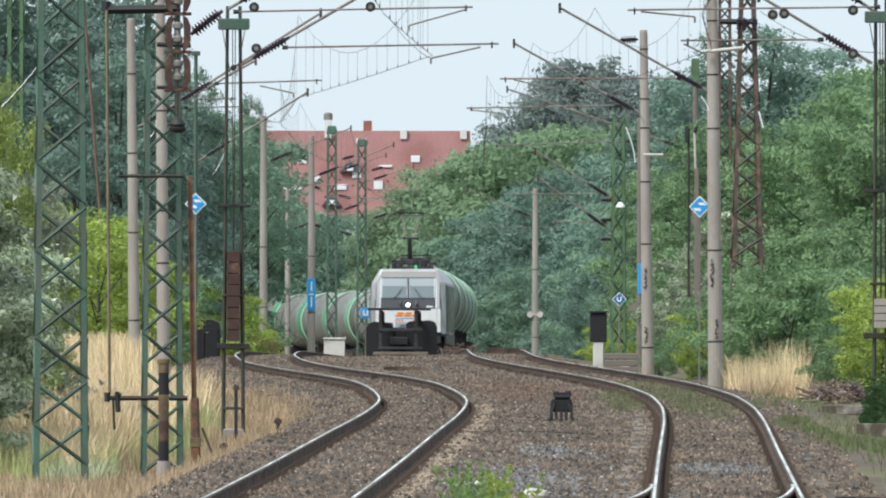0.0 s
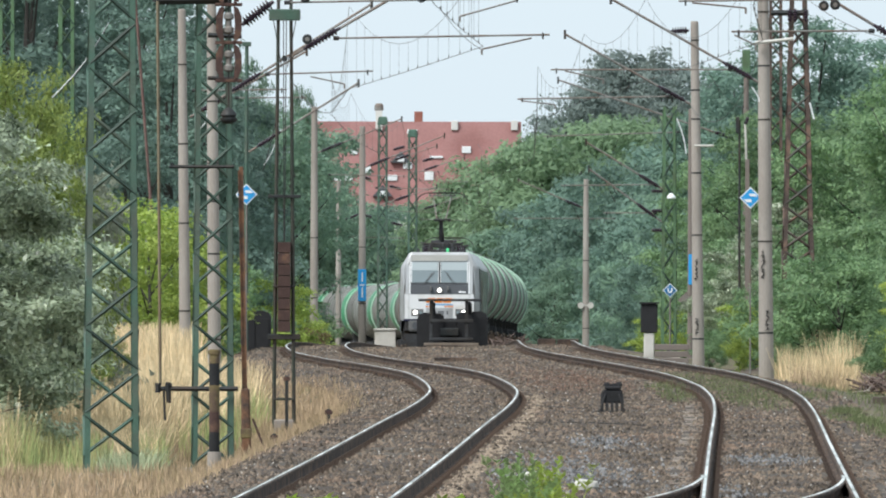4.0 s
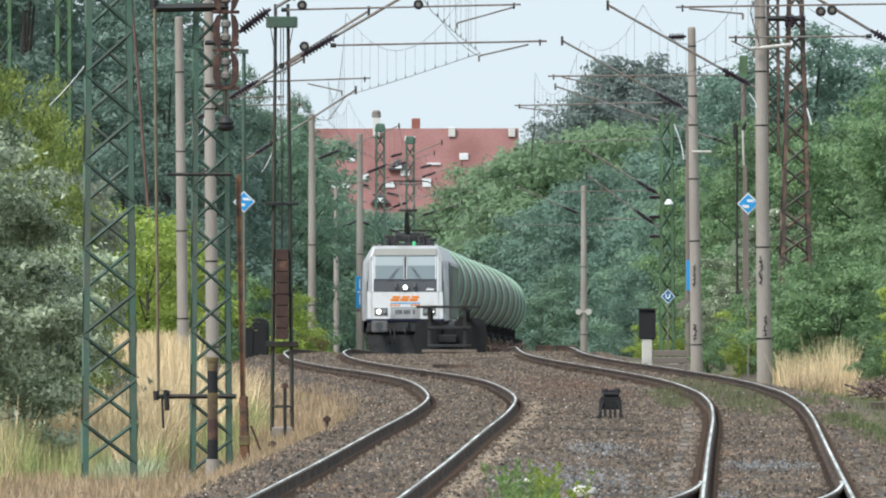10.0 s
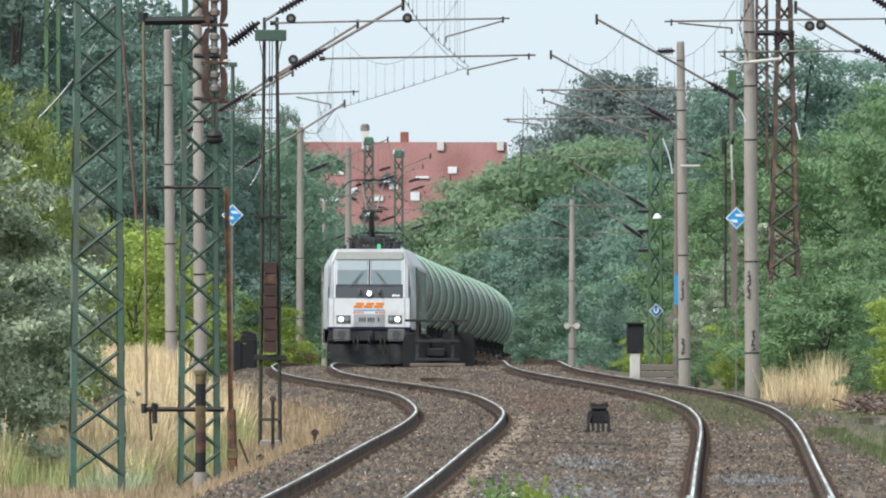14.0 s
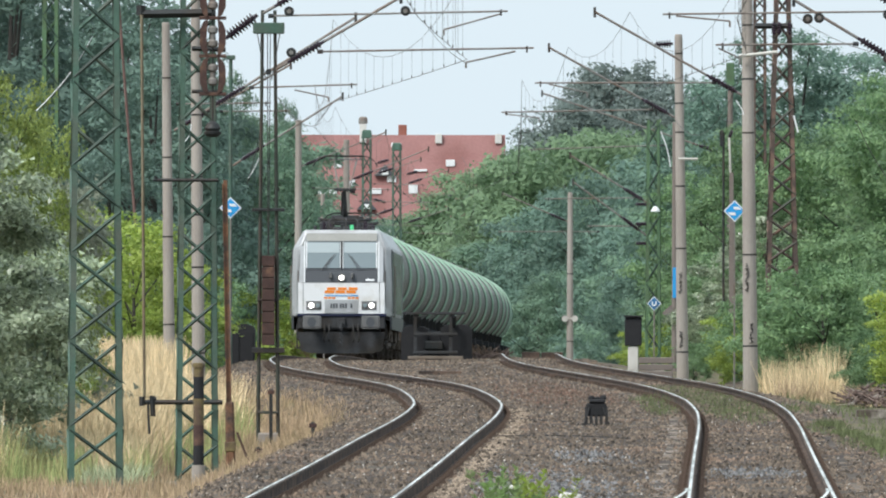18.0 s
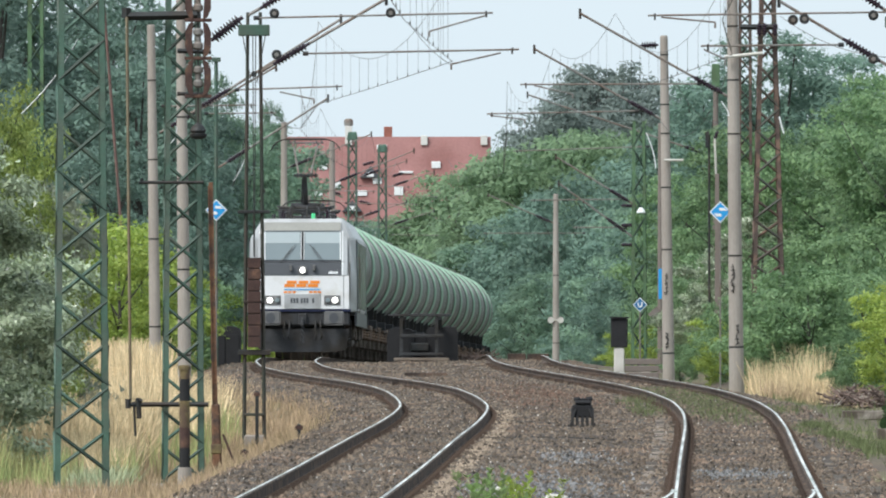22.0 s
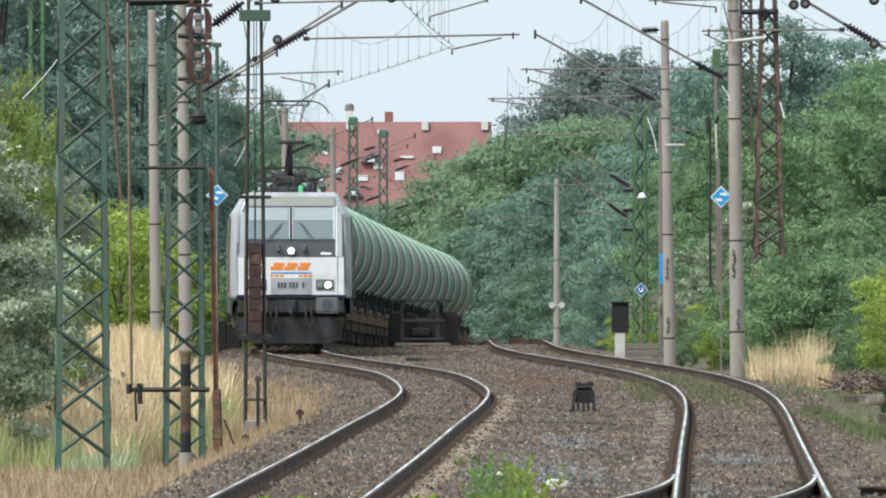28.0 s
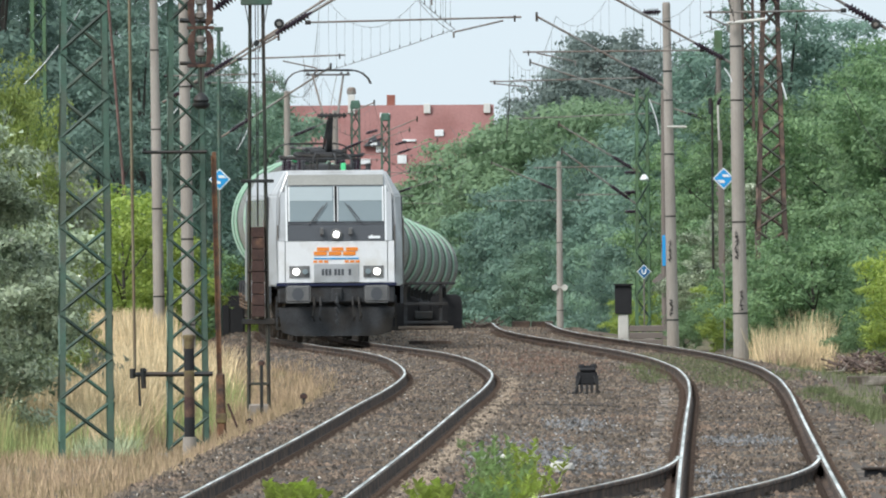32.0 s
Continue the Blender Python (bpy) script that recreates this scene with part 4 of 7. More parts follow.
def wheelset(parent, y, r, name="wheelset"):
    bm = bmesh.new()
    for s in (-1, 1):
        lathe(bm, (s * 0.68, 0, 0), (s, 0, 0), [(0, r + 0.028), (0.03, r + 0.028), (0.035, r), (0.13, r - 0.005), (0.135, r - 0.09), (0.1, r - 0.1), (0.1, 0.12), (0.16, 0.11)], 24)
        for i in range(6):      # spokes show the turning
            a = math.tau * i / 6
            box(bm, s * 0.78 - 0.02, s * 0.78 + 0.02, r * 0.55 * math.cos(a) - 0.03, r * 0.55 * math.cos(a) + 0.03, r * 0.55 * math.sin(a) - 0.03, r * 0.55 * math.sin(a) + 0.03)
    tube(bm, (-0.7, 0, 0), (0.7, 0, 0), 0.085, n=10)
    o = part(name, bm, M["bogie"], parent)
    o.matrix_basis = pose(0, y, r)
    return o


def buffers(t, y, way, z=1.05, pad=True):
    for s in (-1, 1):
        bm = bmesh.new()
        tube(bm, (s * 0.875, y, z), (s * 0.875, y + way * 0.42, z), 0.1, n=12)
        tube(bm, (s * 0.875, y, z), (s * 0.875, y + way * 0.25, z), 0.13, n=12)
        b = part("buffer", bm, M["under"], t)
        bm = bmesh.new()
        yy = sorted((y + way * 0.42, y + way * 0.47))
        box(bm, s * 0.875 - 0.28, s * 0.875 + 0.28, yy[0], yy[1], z - 0.18, z + 0.18, 0.04)
        part("buffer_plate", bm, M["pad"], b, "worn grey steel plate")
        bm = bmesh.new()
        yy = sorted((y + way * 0.468, y + way * 0.476))
        lathe(bm, (s * 0.875, yy[0], z - 0.01), (0, 1, 0), [(0, 0.13), (0.006, 0.13), (0.008, 0.1)], 14)
        part("grease_mark", bm, M["grey_body"], b, "dark greasy wear on the plate")


def locomotive():
    t = root("locomotive", pose(0, 0, 0), "silver and white electric locomotive with lit headlights, hauling tank wagons", "locomotive")
    L = 18.9
    # body shell: level side walls, tumbled-in roof edge, sloping nose at both ends
    sec = [(1.49, 1.2), (1.49, 2.2), (1.46, 3.22), (1.12, 3.78)]
    nose = [(1.31, 1.2), (1.33, 2.2), (1.29, 3.22), (1.08, 3.72)]
    bm = bmesh.new()
    cols = []
    for y0, flip in ((0.0, 1), (L, -1)):
        for prof, dy in ((nose, None), (sec, 0.5)):
            col = []
            for s in (-1, 1):
                for x, z in (prof if s < 0 else prof[::-1]):
                    col.append(bm.verts.new((s * x, y0 + flip * ((front_y(z) + 0.03) if dy is None else dy), z)))
            cols.append(col)
    cols = [cols[0], cols[1], cols[3], cols[2]]
    k = len(cols[0])
    for a, b in zip(cols, cols[1:]):
        for i in range(k):
            j = (i + 1) % k
            bm.faces.new((a[i], b[i], b[j], a[j]))
    bm.faces.new(cols[0])
    bm.faces.new(cols[-1][::-1])
    bmesh.ops.recalc_face_normals(bm, faces=bm.faces)
    edges = [e for e in bm.edges if abs(e.verts[0].co.y - e.verts[1].co.y) > 10 or max(v.co.y for v in e.verts) < 0.7]
    bmesh.ops.bevel(bm, geom=edges, offset=0.035, segments=2, affect="EDGES")
    body = part("body", bm, M["silver"], t, "silver painted body shell")
    # the front, piece by piece
    def panel(name, mat, *spans, label="", out=0.012, thick=0.03, parent=t):
        bm = bmesh.new()
        for x0, x1, z0, z1 in spans:
            front_panel(bm, x0, x1, z0, z1, out, thick)
        return part(name, bm, M[mat], parent, label)
    panel("roof_fascia", "fascia", (-1.06, 1.06, 3.45, 3.68), label="silver panel above the windscreen")
    panel("windscreen_surround", "grey_body", (-1.09, 1.09, 2.58, 3.44))
    for s in (-1, 1):
        x0, x1 = sorted((s * 0.055, s * 1.05))
        w = panel("windscreen", "glass", (x0, x1, 2.64, 3.42), out=0.03, label="dark glass windscreen half")
        # a paler sheet paints the sky's reflection onto the upper glass
        panel("sun_blind", "blind", (x0 + 0.02, x1 - 0.02, 3.1, 3.4), out=0.036, label="pale sheet with the sky's reflection on the upper glass", parent=w)
        panel("seal", "white_enamel", (x1 - 0.02, x1 + 0.015, 2.64, 3.42) if s > 0 else (x0 - 0.015, x0 + 0.02, 2.64, 3.42), out=0.04, parent=w)
        bm = bmesh.new()
        tube(bm, (s * 0.62, front_y(2.6) - 0.05, 2.56), (s * 0.28, front_y(3.0) - 0.06, 3.0), 0.011, n=6)
        tube(bm, (s * 0.5, front_y(2.6) - 0.05, 2.62), (s * 0.2, front_y(3.05) - 0.06, 3.06), 0.009, n=6)
        part("wiper", bm, M["grey_body"], t)
        bm = bmesh.new()
        box(bm, s * 0.32 - 0.04, s * 0.32 + 0.04, -0.1, 0.06, 2.34, 2.5, 0.015)
        part("horn_bracket", bm, M["pad"], t)
        # headlamp unit
        a, b = sorted((s * 0.6, s * 1.05))
        bm = bmesh.new()
        front_panel(bm, a, b, 1.39, 1.65, 0.03, 0.04)
        h = part("headlight", bm, M["pad"], t, "lit round headlight in a rectangular housing")
        bm = bmesh.new()
        disc(bm, s * 0.9, -0.035, 1.52, 0.075)
        part("lamp", bm, M["lamp"], h, "lit white lamp")
        bm = bmesh.new()
        disc(bm, s * 0.7, -0.035, 1.52, 0.065)
        part("tail_lamp", bm, M["glass"], h)
        bm = bmesh.new()
        front_panel(bm, *sorted((s * 1.15, s * 1.29)), 1.28, 2.2, 0.01, 0.03)
        part("corner_panel", bm, M["white_body"], t, "white corner panel")
        bm = bmesh.new()
        front_panel(bm, *sorted((s * 1.12, s * 1.24)), 2.21, 3.3, 0.01, 0.03)
        part("corner_pillar", bm, M["silver"], t, "silver corner pillar")
        bm = bmesh.new()
        front_panel(bm, *sorted((s * 1.085, s * 1.125)), 2.21, 3.44, 0.022, 0.03)
        part("edge_strip", bm, M["white_enamel"], t, "white strip beside the windscreen")
        bm = bmesh.new()
        tube(bm, (s * 1.3, 0.1, 1.35), (s * 1.3, 0.1, 2.55), 0.016, n=6)
        for z in (1.35, 2.55):
            tube(bm, (s * 1.3, 0.1, z), (s * 1.3, 0.3, z), 0.016, n=6)
        part("handrail", bm, M["galv"], t)
    bm = bmesh.new()
    front_panel(bm, -0.028, 0.028, 2.64, 3.42, 0.045, 0.03)
    post = part("windscreen_post", bm, M["black_paint"], t)
    panel("seal", "white_enamel", (0.03, 0.048, 2.64, 3.42), out=0.045, parent=post)
    panel("seal", "white_enamel", (-0.048, -0.03, 2.64, 3.42), out=0.045, parent=post)
    panel("lamp_band", "grey_body", (-1.09, 1.09, 2.205, 2.57), label="dark grey band below the windscreen")
    panel("apron", "white_body", (-1.13, 1.13, 1.28, 2.195), label="white painted front below the grey band")
    bm = bmesh.new()
    disc(bm, 0, -0.02, 2.35, 0.07)
    part("top_lamp", bm, M["lamp"], t, "lit white lamp below the windscreen")
    bm = bmesh.new()
    disc(bm, 0, 0.01, 2.35, 0.13)
    part("lamp_ring", bm, M["pad"], t)
    # plain shapes in the colours of the markings
    for x0, x1 in ((-0.46, -0.17), (-0.13, 0.15), (0.19, 0.47)):      # slanted strokes, parted by a white slit
        for z0, z1, cut in ((1.885, 1.968, 0.0), (1.982, 2.06, 0.02)):
            lean = 0.5 * (z0 - 1.97)
            panel("emblem_bar", "orange", (x0 + lean + cut, x1 + lean, z0, z1), out=0.024, thick=0.02, label="plain orange emblem bar")
    panel("blue_line", "blue_enamel", (-0.5, 0.5, 1.8, 1.83), out=0.024, thick=0.02)
    for s in (-1, 1):
        panel("orange_bars", "orange", *((s * 0.35 + d - 0.045, s * 0.35 + d + 0.045, 1.72, 1.77) for d in (-0.12, 0, 0.12)), out=0.024, thick=0.02)
    num = panel("number_panel", "silver", (-0.5, 0.5, 1.29, 1.69), out=0.03, label="pale grey number panel")
    for x in (-0.33, -0.25, -0.17, -0.05, 0.03, 0.11, 0.27):
        panel("number_bar", "grey_body", (x, x + 0.055, 1.44, 1.58), out=0.038, thick=0.02, parent=num)
    panel("lettering_bar", "white_enamel", (0.72, 0.98, 2.255, 2.31), (0.78, 0.81, 2.31, 2.34), out=0.024, thick=0.02)
    # side: cab door, windows, grille panels, roof edge
    for s in (-1, 1):
        for y0, y1, z0, z1, mat, nm in ((1.0, 1.55, 2.4, 3.1, "glass", "side_window"), (1.85, 2.5, 1.15, 3.15, "grey_body", "cab_door"), (2.7, 16.2, 1.3, 3.14, "flank", "side_panel"), (0.8, 0.9, 1.25, 3.2, "grey_body", "flank_strip"), (16.4, 17.05, 1.15, 3.15, "grey_body", "cab_door")):
            bm = bmesh.new()
            a, b = sorted((s * 1.47, s * 1.505))
            box(bm, a, b, y0, y1, z0, z1, 0.008)
            part(nm, bm, M[mat], t)
        bm = bmesh.new()
        tube(bm, (s * 1.56, 1.75, 1.2), (s * 1.56, 1.75, 2.7), 0.018, n=6)
        for z in (1.2, 2.7):
            tube(bm, (s * 1.48, 1.75, z), (s * 1.56, 1.75, z), 0.018, n=6)
        part("door_handrail", bm, M["galv"], t)
        bm = bmesh.new()
        a, b = sorted((s * 1.44, s * 1.5))
        box(bm, a, b, 0.5, 18.4, 0.85, 1.2)
        part("sill_beam", bm, M["grey_body"], t)
    # underneath
    bm = bmesh.new()
    box(bm, -1.3, 1.3, 0.04, 0.4, 0.86, 1.2, 0.03)
    beam = part("buffer_beam", bm, M["under"], t)
    bm = bmesh.new()
    box(bm, -1.34, 1.34, 0.0, 0.3, 1.2, 1.27, 0.01)
    part("navy_strip", bm, M["navy"], beam, "navy blue edge strip")
    bm = bmesh.new()
    plate(bm, [(-1.3, 0.78), (1.3, 0.78), (1.22, 0.24), (0.9, 0.16), (-0.9, 0.16), (-1.22, 0.24)], 0.1, 0.16)
    part("snow_plough", bm, M["under"], t)
    bm = bmesh.new()
    box(bm, -1.15, 1.15, 0.3, 3.2, 0.35, 1.0, 0.05)
    part("front_frame", bm, M["under"], t)
    bm = bmesh.new()
    tube(bm, (0, 0.1, 1.02), (0, -0.3, 1.0), 0.05, n=8)
    tube(bm, (0, -0.3, 1.0), (0, -0.34, 0.86), 0.035, n=8)
    box(bm, -0.12, 0.12, -0.05, 0.05, 0.88, 1.16, 0.02)
    part("coupling_hook", bm, M["under"], t)
    bm = bmesh.new()
    for i in range(4):
        tube(bm, (-0.05 + 0.01 * i, -0.28, 0.9 - 0.13 * i), (0.05 - 0.01 * i, -0.26, 0.79 - 0.13 * i), 0.03, n=6)
    part("screw_coupling", bm, M["under"], t)
    for x in (-0.5, -0.36, 0.36, 0.5):
        bm = bmesh.new()
        pts = [(x, 0.02, 0.98), (x, -0.12, 0.8), (x * 1.08, -0.14, 0.6), (x * 1.0, -0.06, 0.5)]
        for p, q in zip(pts, pts[1:]):
            tube(bm, p, q, 0.026, n=6)
        part("brake_hose", bm, M["under"], t)
    buffers(t, 0.02, -1)
    buffers(t, L - 0.02, 1)
    for s in (-1, 1):
        bm = bmesh.new()
        a, b = sorted((s * 1.0, s * 1.35))
        box(bm, a, b, 0.15, 0.35, 0.3, 0.36)
        box(bm, a, b, 0.15, 0.35, 0.62, 0.68)
        box(bm, s * 1.33 - 0.02, s * 1.33 + 0.02, 0.2, 0.3, 0.3, 1.0)
        part("step", bm, M["under"], t)
    sets = []
    for y in (4.2, 14.7):
        bm = bmesh.new()
        for s in (-1, 1):
            a, b = sorted((s * 0.95, s * 1.12))
            box(bm, a, b, y - 1.9, y + 1.9, 0.55, 0.85, 0.03)
            for q in (-1.3, 1.3):
                box(bm, min(a, s * 1.22), max(b, s * 1.22), y + q - 0.2, y + q + 0.2, 0.42, 0.8, 0.03)
                tube(bm, (s * 1.05, y + q * 0.6, 0.75), (s * 1.05, y + q * 0.6, 1.1), 0.13, n=10)
        box(bm, -0.95, 0.95, y - 0.3, y + 0.3, 0.5, 0.95, 0.03)
        part("bogie_frame", bm, M["bogie"], t)
        sets += [wheelset(t, y + q, 0.625) for q in (-1.3, 1.3)]
    bm = bmesh.new()
    box(bm, -1.25, 1.25, 7.2, 11.6, 0.35, 1.05, 0.06)
    part("transformer_tank", bm, M["bogie"], t)
    for s in (-1, 1):
        for y, w, z0, z1 in ((2.5, 0.3, 0.55, 1.0), (3.5, 0.25, 0.7, 1.12), (5.0, 0.25, 0.7, 1.12), (6.3, 0.35, 0.5, 1.0), (12.4, 0.35, 0.5, 1.0), (16.5, 0.3, 0.55, 1.0)):
            bm = bmesh.new()
            a, b = sorted((s * 1.14, s * 1.4))
            box(bm, a, b, y - w, y + w, z0, z1, 0.03)
            part("sand_box", bm, M["bogie"], t)
        for y in (3.2, 5.4, 13.7, 15.8):
            bm = bmesh.new()
            tube(bm, (s * 1.22, y - 0.35, 0.5), (s * 1.22, y + 0.35, 0.98), 0.05, n=8)
            part("damper", bm, M["pad"], t)
    # roof gear
    for y0, y1, h in ((6.6, 9.3, 0.16), (9.6, 12.2, 0.14)):
        bm = bmesh.new()
        box(bm, -0.62, 0.62, y0, y1, 3.76, 3.78 + h, 0.04)
        part("roof_box", bm, M["under"], t)
    for x, y, z1, r in ((-0.66, 2.3, 4.02, 0.06), (-0.47, 2.6, 4.0, 0.035), (-0.33, 2.4, 4.06, 0.03), (0.46, 2.5, 3.98, 0.055), (0.8, 2.2, 3.94, 0.075), (-0.85, 2.7, 3.93, 0.06), (-0.05, 2.7, 3.98, 0.04)):
        bm = bmesh.new()
        lathe(bm, (x, y, 3.74), (0, 0, 1), [(0, r * 0.8), (z1 - 3.8, r * 0.8), (z1 - 3.78, r), (z1 - 3.74 - r * 0.4, r), (z1 - 3.74, r * 0.5)], 10)
        part("roof_fitting", bm, M["under"], t)
    bm = bmesh.new()
    box(bm, 0.2, 0.31, 2.4, 2.6, 3.76, 3.95, 0.015)
    part("roof_fitting", bm, M["bright_green"], t, "small green roof fitting")
    for x in (-0.42, 0.08, 0.42):
        bm = bmesh.new()
        wire(bm, [(x, 2.3, 3.84), (x, 2.5, 4.06), (x * 0.8, 3.1, 4.16), (x * 0.5, 3.5, 4.12)], 0.018, 6)
        part("roof_cable", bm, M["under"], t)
    bm = bmesh.new()
    tube(bm, (-0.8, 2.9, 4.05), (0.62, 2.9, 4.05), 0.02, n=6)
    part("busbar", bm, M["under"], t)
    for y in (3.4, 5.5, 6.2, 12.8, 13.9, 16.0, 16.8):
        for x in (-0.62, 0.62):
            bm = bmesh.new()
            ribbed_insulator(bm, (x, y, 3.74), (x, y, 4.1), 5, 0.06)
            part("roof_insulator", bm, M["insulator"], t)
    for y, up in ((4.4, True), (15.0, False)):
        bm = bmesh.new()
        ring = [(0.78 * math.copysign(abs(math.cos(a)) ** 0.5, math.cos(a)), y + 1.1 * math.copysign(abs(math.sin(a)) ** 0.5, math.sin(a)), 4.13 + 0.03 * math.cos(2 * a)) for a in np.linspace(0, math.tau, 25)]
        wire(bm, ring, 0.032, 6)
        for d in (-0.9, 0.9):
            bar(bm, (-0.74, y + d, 4.12), (0.74, y + d, 4.12), 0.05)
        p = part("pantograph", bm, M["under"], t, "raised single-arm pantograph" if up else "lowered pantograph")
        bm = bmesh.new()
        box(bm, -0.33, 0.33, y - 0.2, y + 0.75, 4.02, 4.2, 0.03)
        tube(bm, (-0.42, y + 0.3, 4.2), (0.42, y + 0.3, 4.2), 0.07, n=10)
        part("spring_box", bm, M["under"], p)
        knee, head = ((0, y - 1.25, 5.02), (0, y + 0.35, 5.95)) if up else ((0, y - 1.3, 4.3), (0, y + 0.9, 4.36))
        bm = bmesh.new()
        tube(bm, (0, y + 0.4, 4.15), knee, 0.085, 0.06, n=8)
        tube(bm, (-0.12, y + 0.7, 4.16), (knee[0] - 0.06, knee[1], knee[2] - 0.1), 0.022, n=6)
        part("lower_arm", bm, M["under"], p)
        bm = bmesh.new()
        tube(bm, (-0.3, knee[1], knee[2]), (0.36, knee[1], knee[2]), 0.035, n=8)
        for x in (-0.2, -0.1, 0.1, 0.2, 0.3):
            tube(bm, (x - 0.02, knee[1], knee[2]), (x + 0.02, knee[1], knee[2]), 0.065, n=10)
        part("knee_shaft", bm, M["under"], p)
        for s in (-1, 1):
            bm = bmesh.new()
            tube(bm, (s * 0.16, knee[1], knee[2]), (s * 0.35, head[1], head[2]), 0.028, 0.024, n=6)
            part("upper_arm", bm, M["galv"], p)
        bm = bmesh.new()
        tube(bm, (-0.05, knee[1] + 0.05, knee[2] - 0.05), (0.2, head[1], head[2]), 0.008, n=5)
        part("guide_rod", bm, M["galv"], p)
        for d in (-0.27, 0.27):
            bm = bmesh.new()
            horn = [(-0.97, -0.3), (-0.9, -0.17), (-0.78, -0.06), (-0.62, 0.0), (0.62, 0.0), (0.78, -0.06), (0.9, -0.17), (0.97, -0.3)]
            wire(bm, [(x, head[1] + d, head[2] + 0.09 + z) for x, z in horn], 0.016, 6)
            box(bm, -0.55, 0.55, head[1] + d - 0.025, head[1] + d + 0.025, head[2] + 0.085, head[2] + 0.12)
            part("collector_strip", bm, M["dark_steel"], p)
        bm = bmesh.new()
        for x in (-0.45, -0.3, 0.3, 0.45):
            bar(bm, (x, head[1] - 0.27, head[2] + 0.04), (x, head[1] + 0.27, head[2] + 0.04), 0.04)
        tube(bm, (-0.5, head[1], head[2]), (0.5, head[1], head[2]), 0.022, n=6)
        part("head_frame", bm, M["pad"], p)
    for o in t.children_recursive:       # the body rides high on its springs, the wheels stay on the rails
        if o not in sets:
            for v in o.data.vertices:
                v.co.z += 0.07 * float(smooth(0.55, 1.25, v.co.z))
    return t, sets


def tank_wagon():
    t = root("tank_wagon", pose(0, 0, 0), "dusty dark grey tank wagon with a green band and pale straps", "tank wagon", "tank wagons of the train")
    r, zc, a, b = 1.42, 2.76, 0.75, 12.5
    bm = bmesh.new()
    dome = [(0.0, 0.12), (0.03, 0.5), (0.1, 0.85), (0.22, 1.15), (0.38, 1.33), (0.55, r)]
    prof = dome + [(a + 2, r), (b - a - 2, r)] + [(b - a - d, rr) for d, rr in dome[::-1]]
    lathe(bm, (0, a, zc), (0, 1, 0), prof, 40)
    part("barrel", bm, M["tank"], t, smooth=True)
    bm = bmesh.new()
    lathe(bm, (0, 1.3, zc), (0, 1, 0), [(0, r - 0.02), (0, r + 0.012), (2.5, r + 0.012), (2.5, r - 0.02)], 40)
    part("green_band", bm, M["tank_green"], t, "green painted band round the barrel", smooth=False)
    for y, out, w, mat in ((1.5, 0.06, 0.12, "tank_ring"), (3.85, 0.02, 0.1, "tank_ring"), *((4.8 + 1.15 * i, 0.012, 0.42, "tank_strap") for i in range(6))):
        bm = bmesh.new()
        lathe(bm, (0, y - w / 2, zc), (0, 1, 0), [(0, r - 0.03), (0, r + out), (w, r + out), (w, r - 0.02)], 40)
        part("ring", bm, M[mat], t)
    bm = bmesh.new()
    lathe(bm, (0, 6.6, zc + r - 0.05), (0, 0, 1), [(0, 0.3), (0.12, 0.3), (0.13, 0.34), (0.17, 0.33), (0.19, 0.1)], 16)
    part("manhole", bm, M["tank"], t)
    for s in (-1, 1):
        bm = bmesh.new()
        a0, b0 = sorted((s * 0.5, s * 0.75))
        box(bm, a0, b0, 0.45, 12.85, 0.95, 1.22, 0.02)
        part("sole_bar", bm, M["under"], t)
        for y in (2.6, 10.7):      # springs and axle boxes
            for q in (-0.9, 0.9):
                bm = bmesh.new()
                for k in (-0.22, 0.22):
                    lathe(bm, (s * 1.2, y + q + k, 0.62), (0, 0, 1), [(0, 0.07), (0.04, 0.1), (0.08, 0.07), (0.12, 0.1), (0.16, 0.07), (0.2, 0.1), (0.24, 0.07), (0.3, 0.09)], 10)
                box(bm, s * 1.2 - 0.12, s * 1.2 + 0.12, y + q - 0.36, y + q + 0.36, 0.9, 0.98, 0.01)
                part("axle_spring", bm, M["wagon_rust"], t, "rust-brown coil springs over the axle")
        bm = bmesh.new()
        for y in (4.6, 6.1, 7.4, 8.8):
            a1, b1 = sorted((s * 0.8, s * 1.25))
            box(bm, a1, b1, y - 0.28, y + 0.28, 0.62, 1.0, 0.03)
        tube(bm, (s * 1.22, 4.2, 1.02), (s * 1.22, 9.1, 1.02), 0.04, n=6)
        part("side_gear", bm, M["wagon_rust"], t, "rust-brown brake gear below the frame")
        bm = bmesh.new()
        for x in (0.3, 0.65):
            tube(bm, (s * x, 0.6, 1.2), (s * x, 0.6, 2.6), 0.016, n=5)
        for i in range(5):
            tube(bm, (s * 0.3, 0.6, 1.35 + 0.26 * i), (s * 0.65, 0.6, 1.35 + 0.26 * i), 0.012, n=5)
        part("ladder", bm, M["pad"], t)
    for y in (2.2, 11.1):
        bm = bmesh.new()
        plate(bm, [(-0.95, 1.1), (0.95, 1.1), (1.0, 1.72), (0.7, 1.5), (0, 1.36), (-0.7, 1.5), (-1.0, 1.72)], y - 0.2, y + 0.2)
        part("saddle", bm, M["under"], t)
    for y in (0.5, 12.6):
        bm = bmesh.new()
        box(bm, -1.3, 1.3, y, y + 0.2, 0.88, 1.25, 0.02)
        part("headstock", bm, M["under"], t)
    buffers(t, 0.5, -1)
    buffers(t, 12.8, 1)
    for y in (2.6, 10.7):
        bm = bmesh.new()
        for s in (-1, 1):
            a0, b0 = sorted((s * 0.92, s * 1.08))
            box(bm, a0, b0, y - 1.3, y + 1.3, 0.5, 0.8, 0.03)
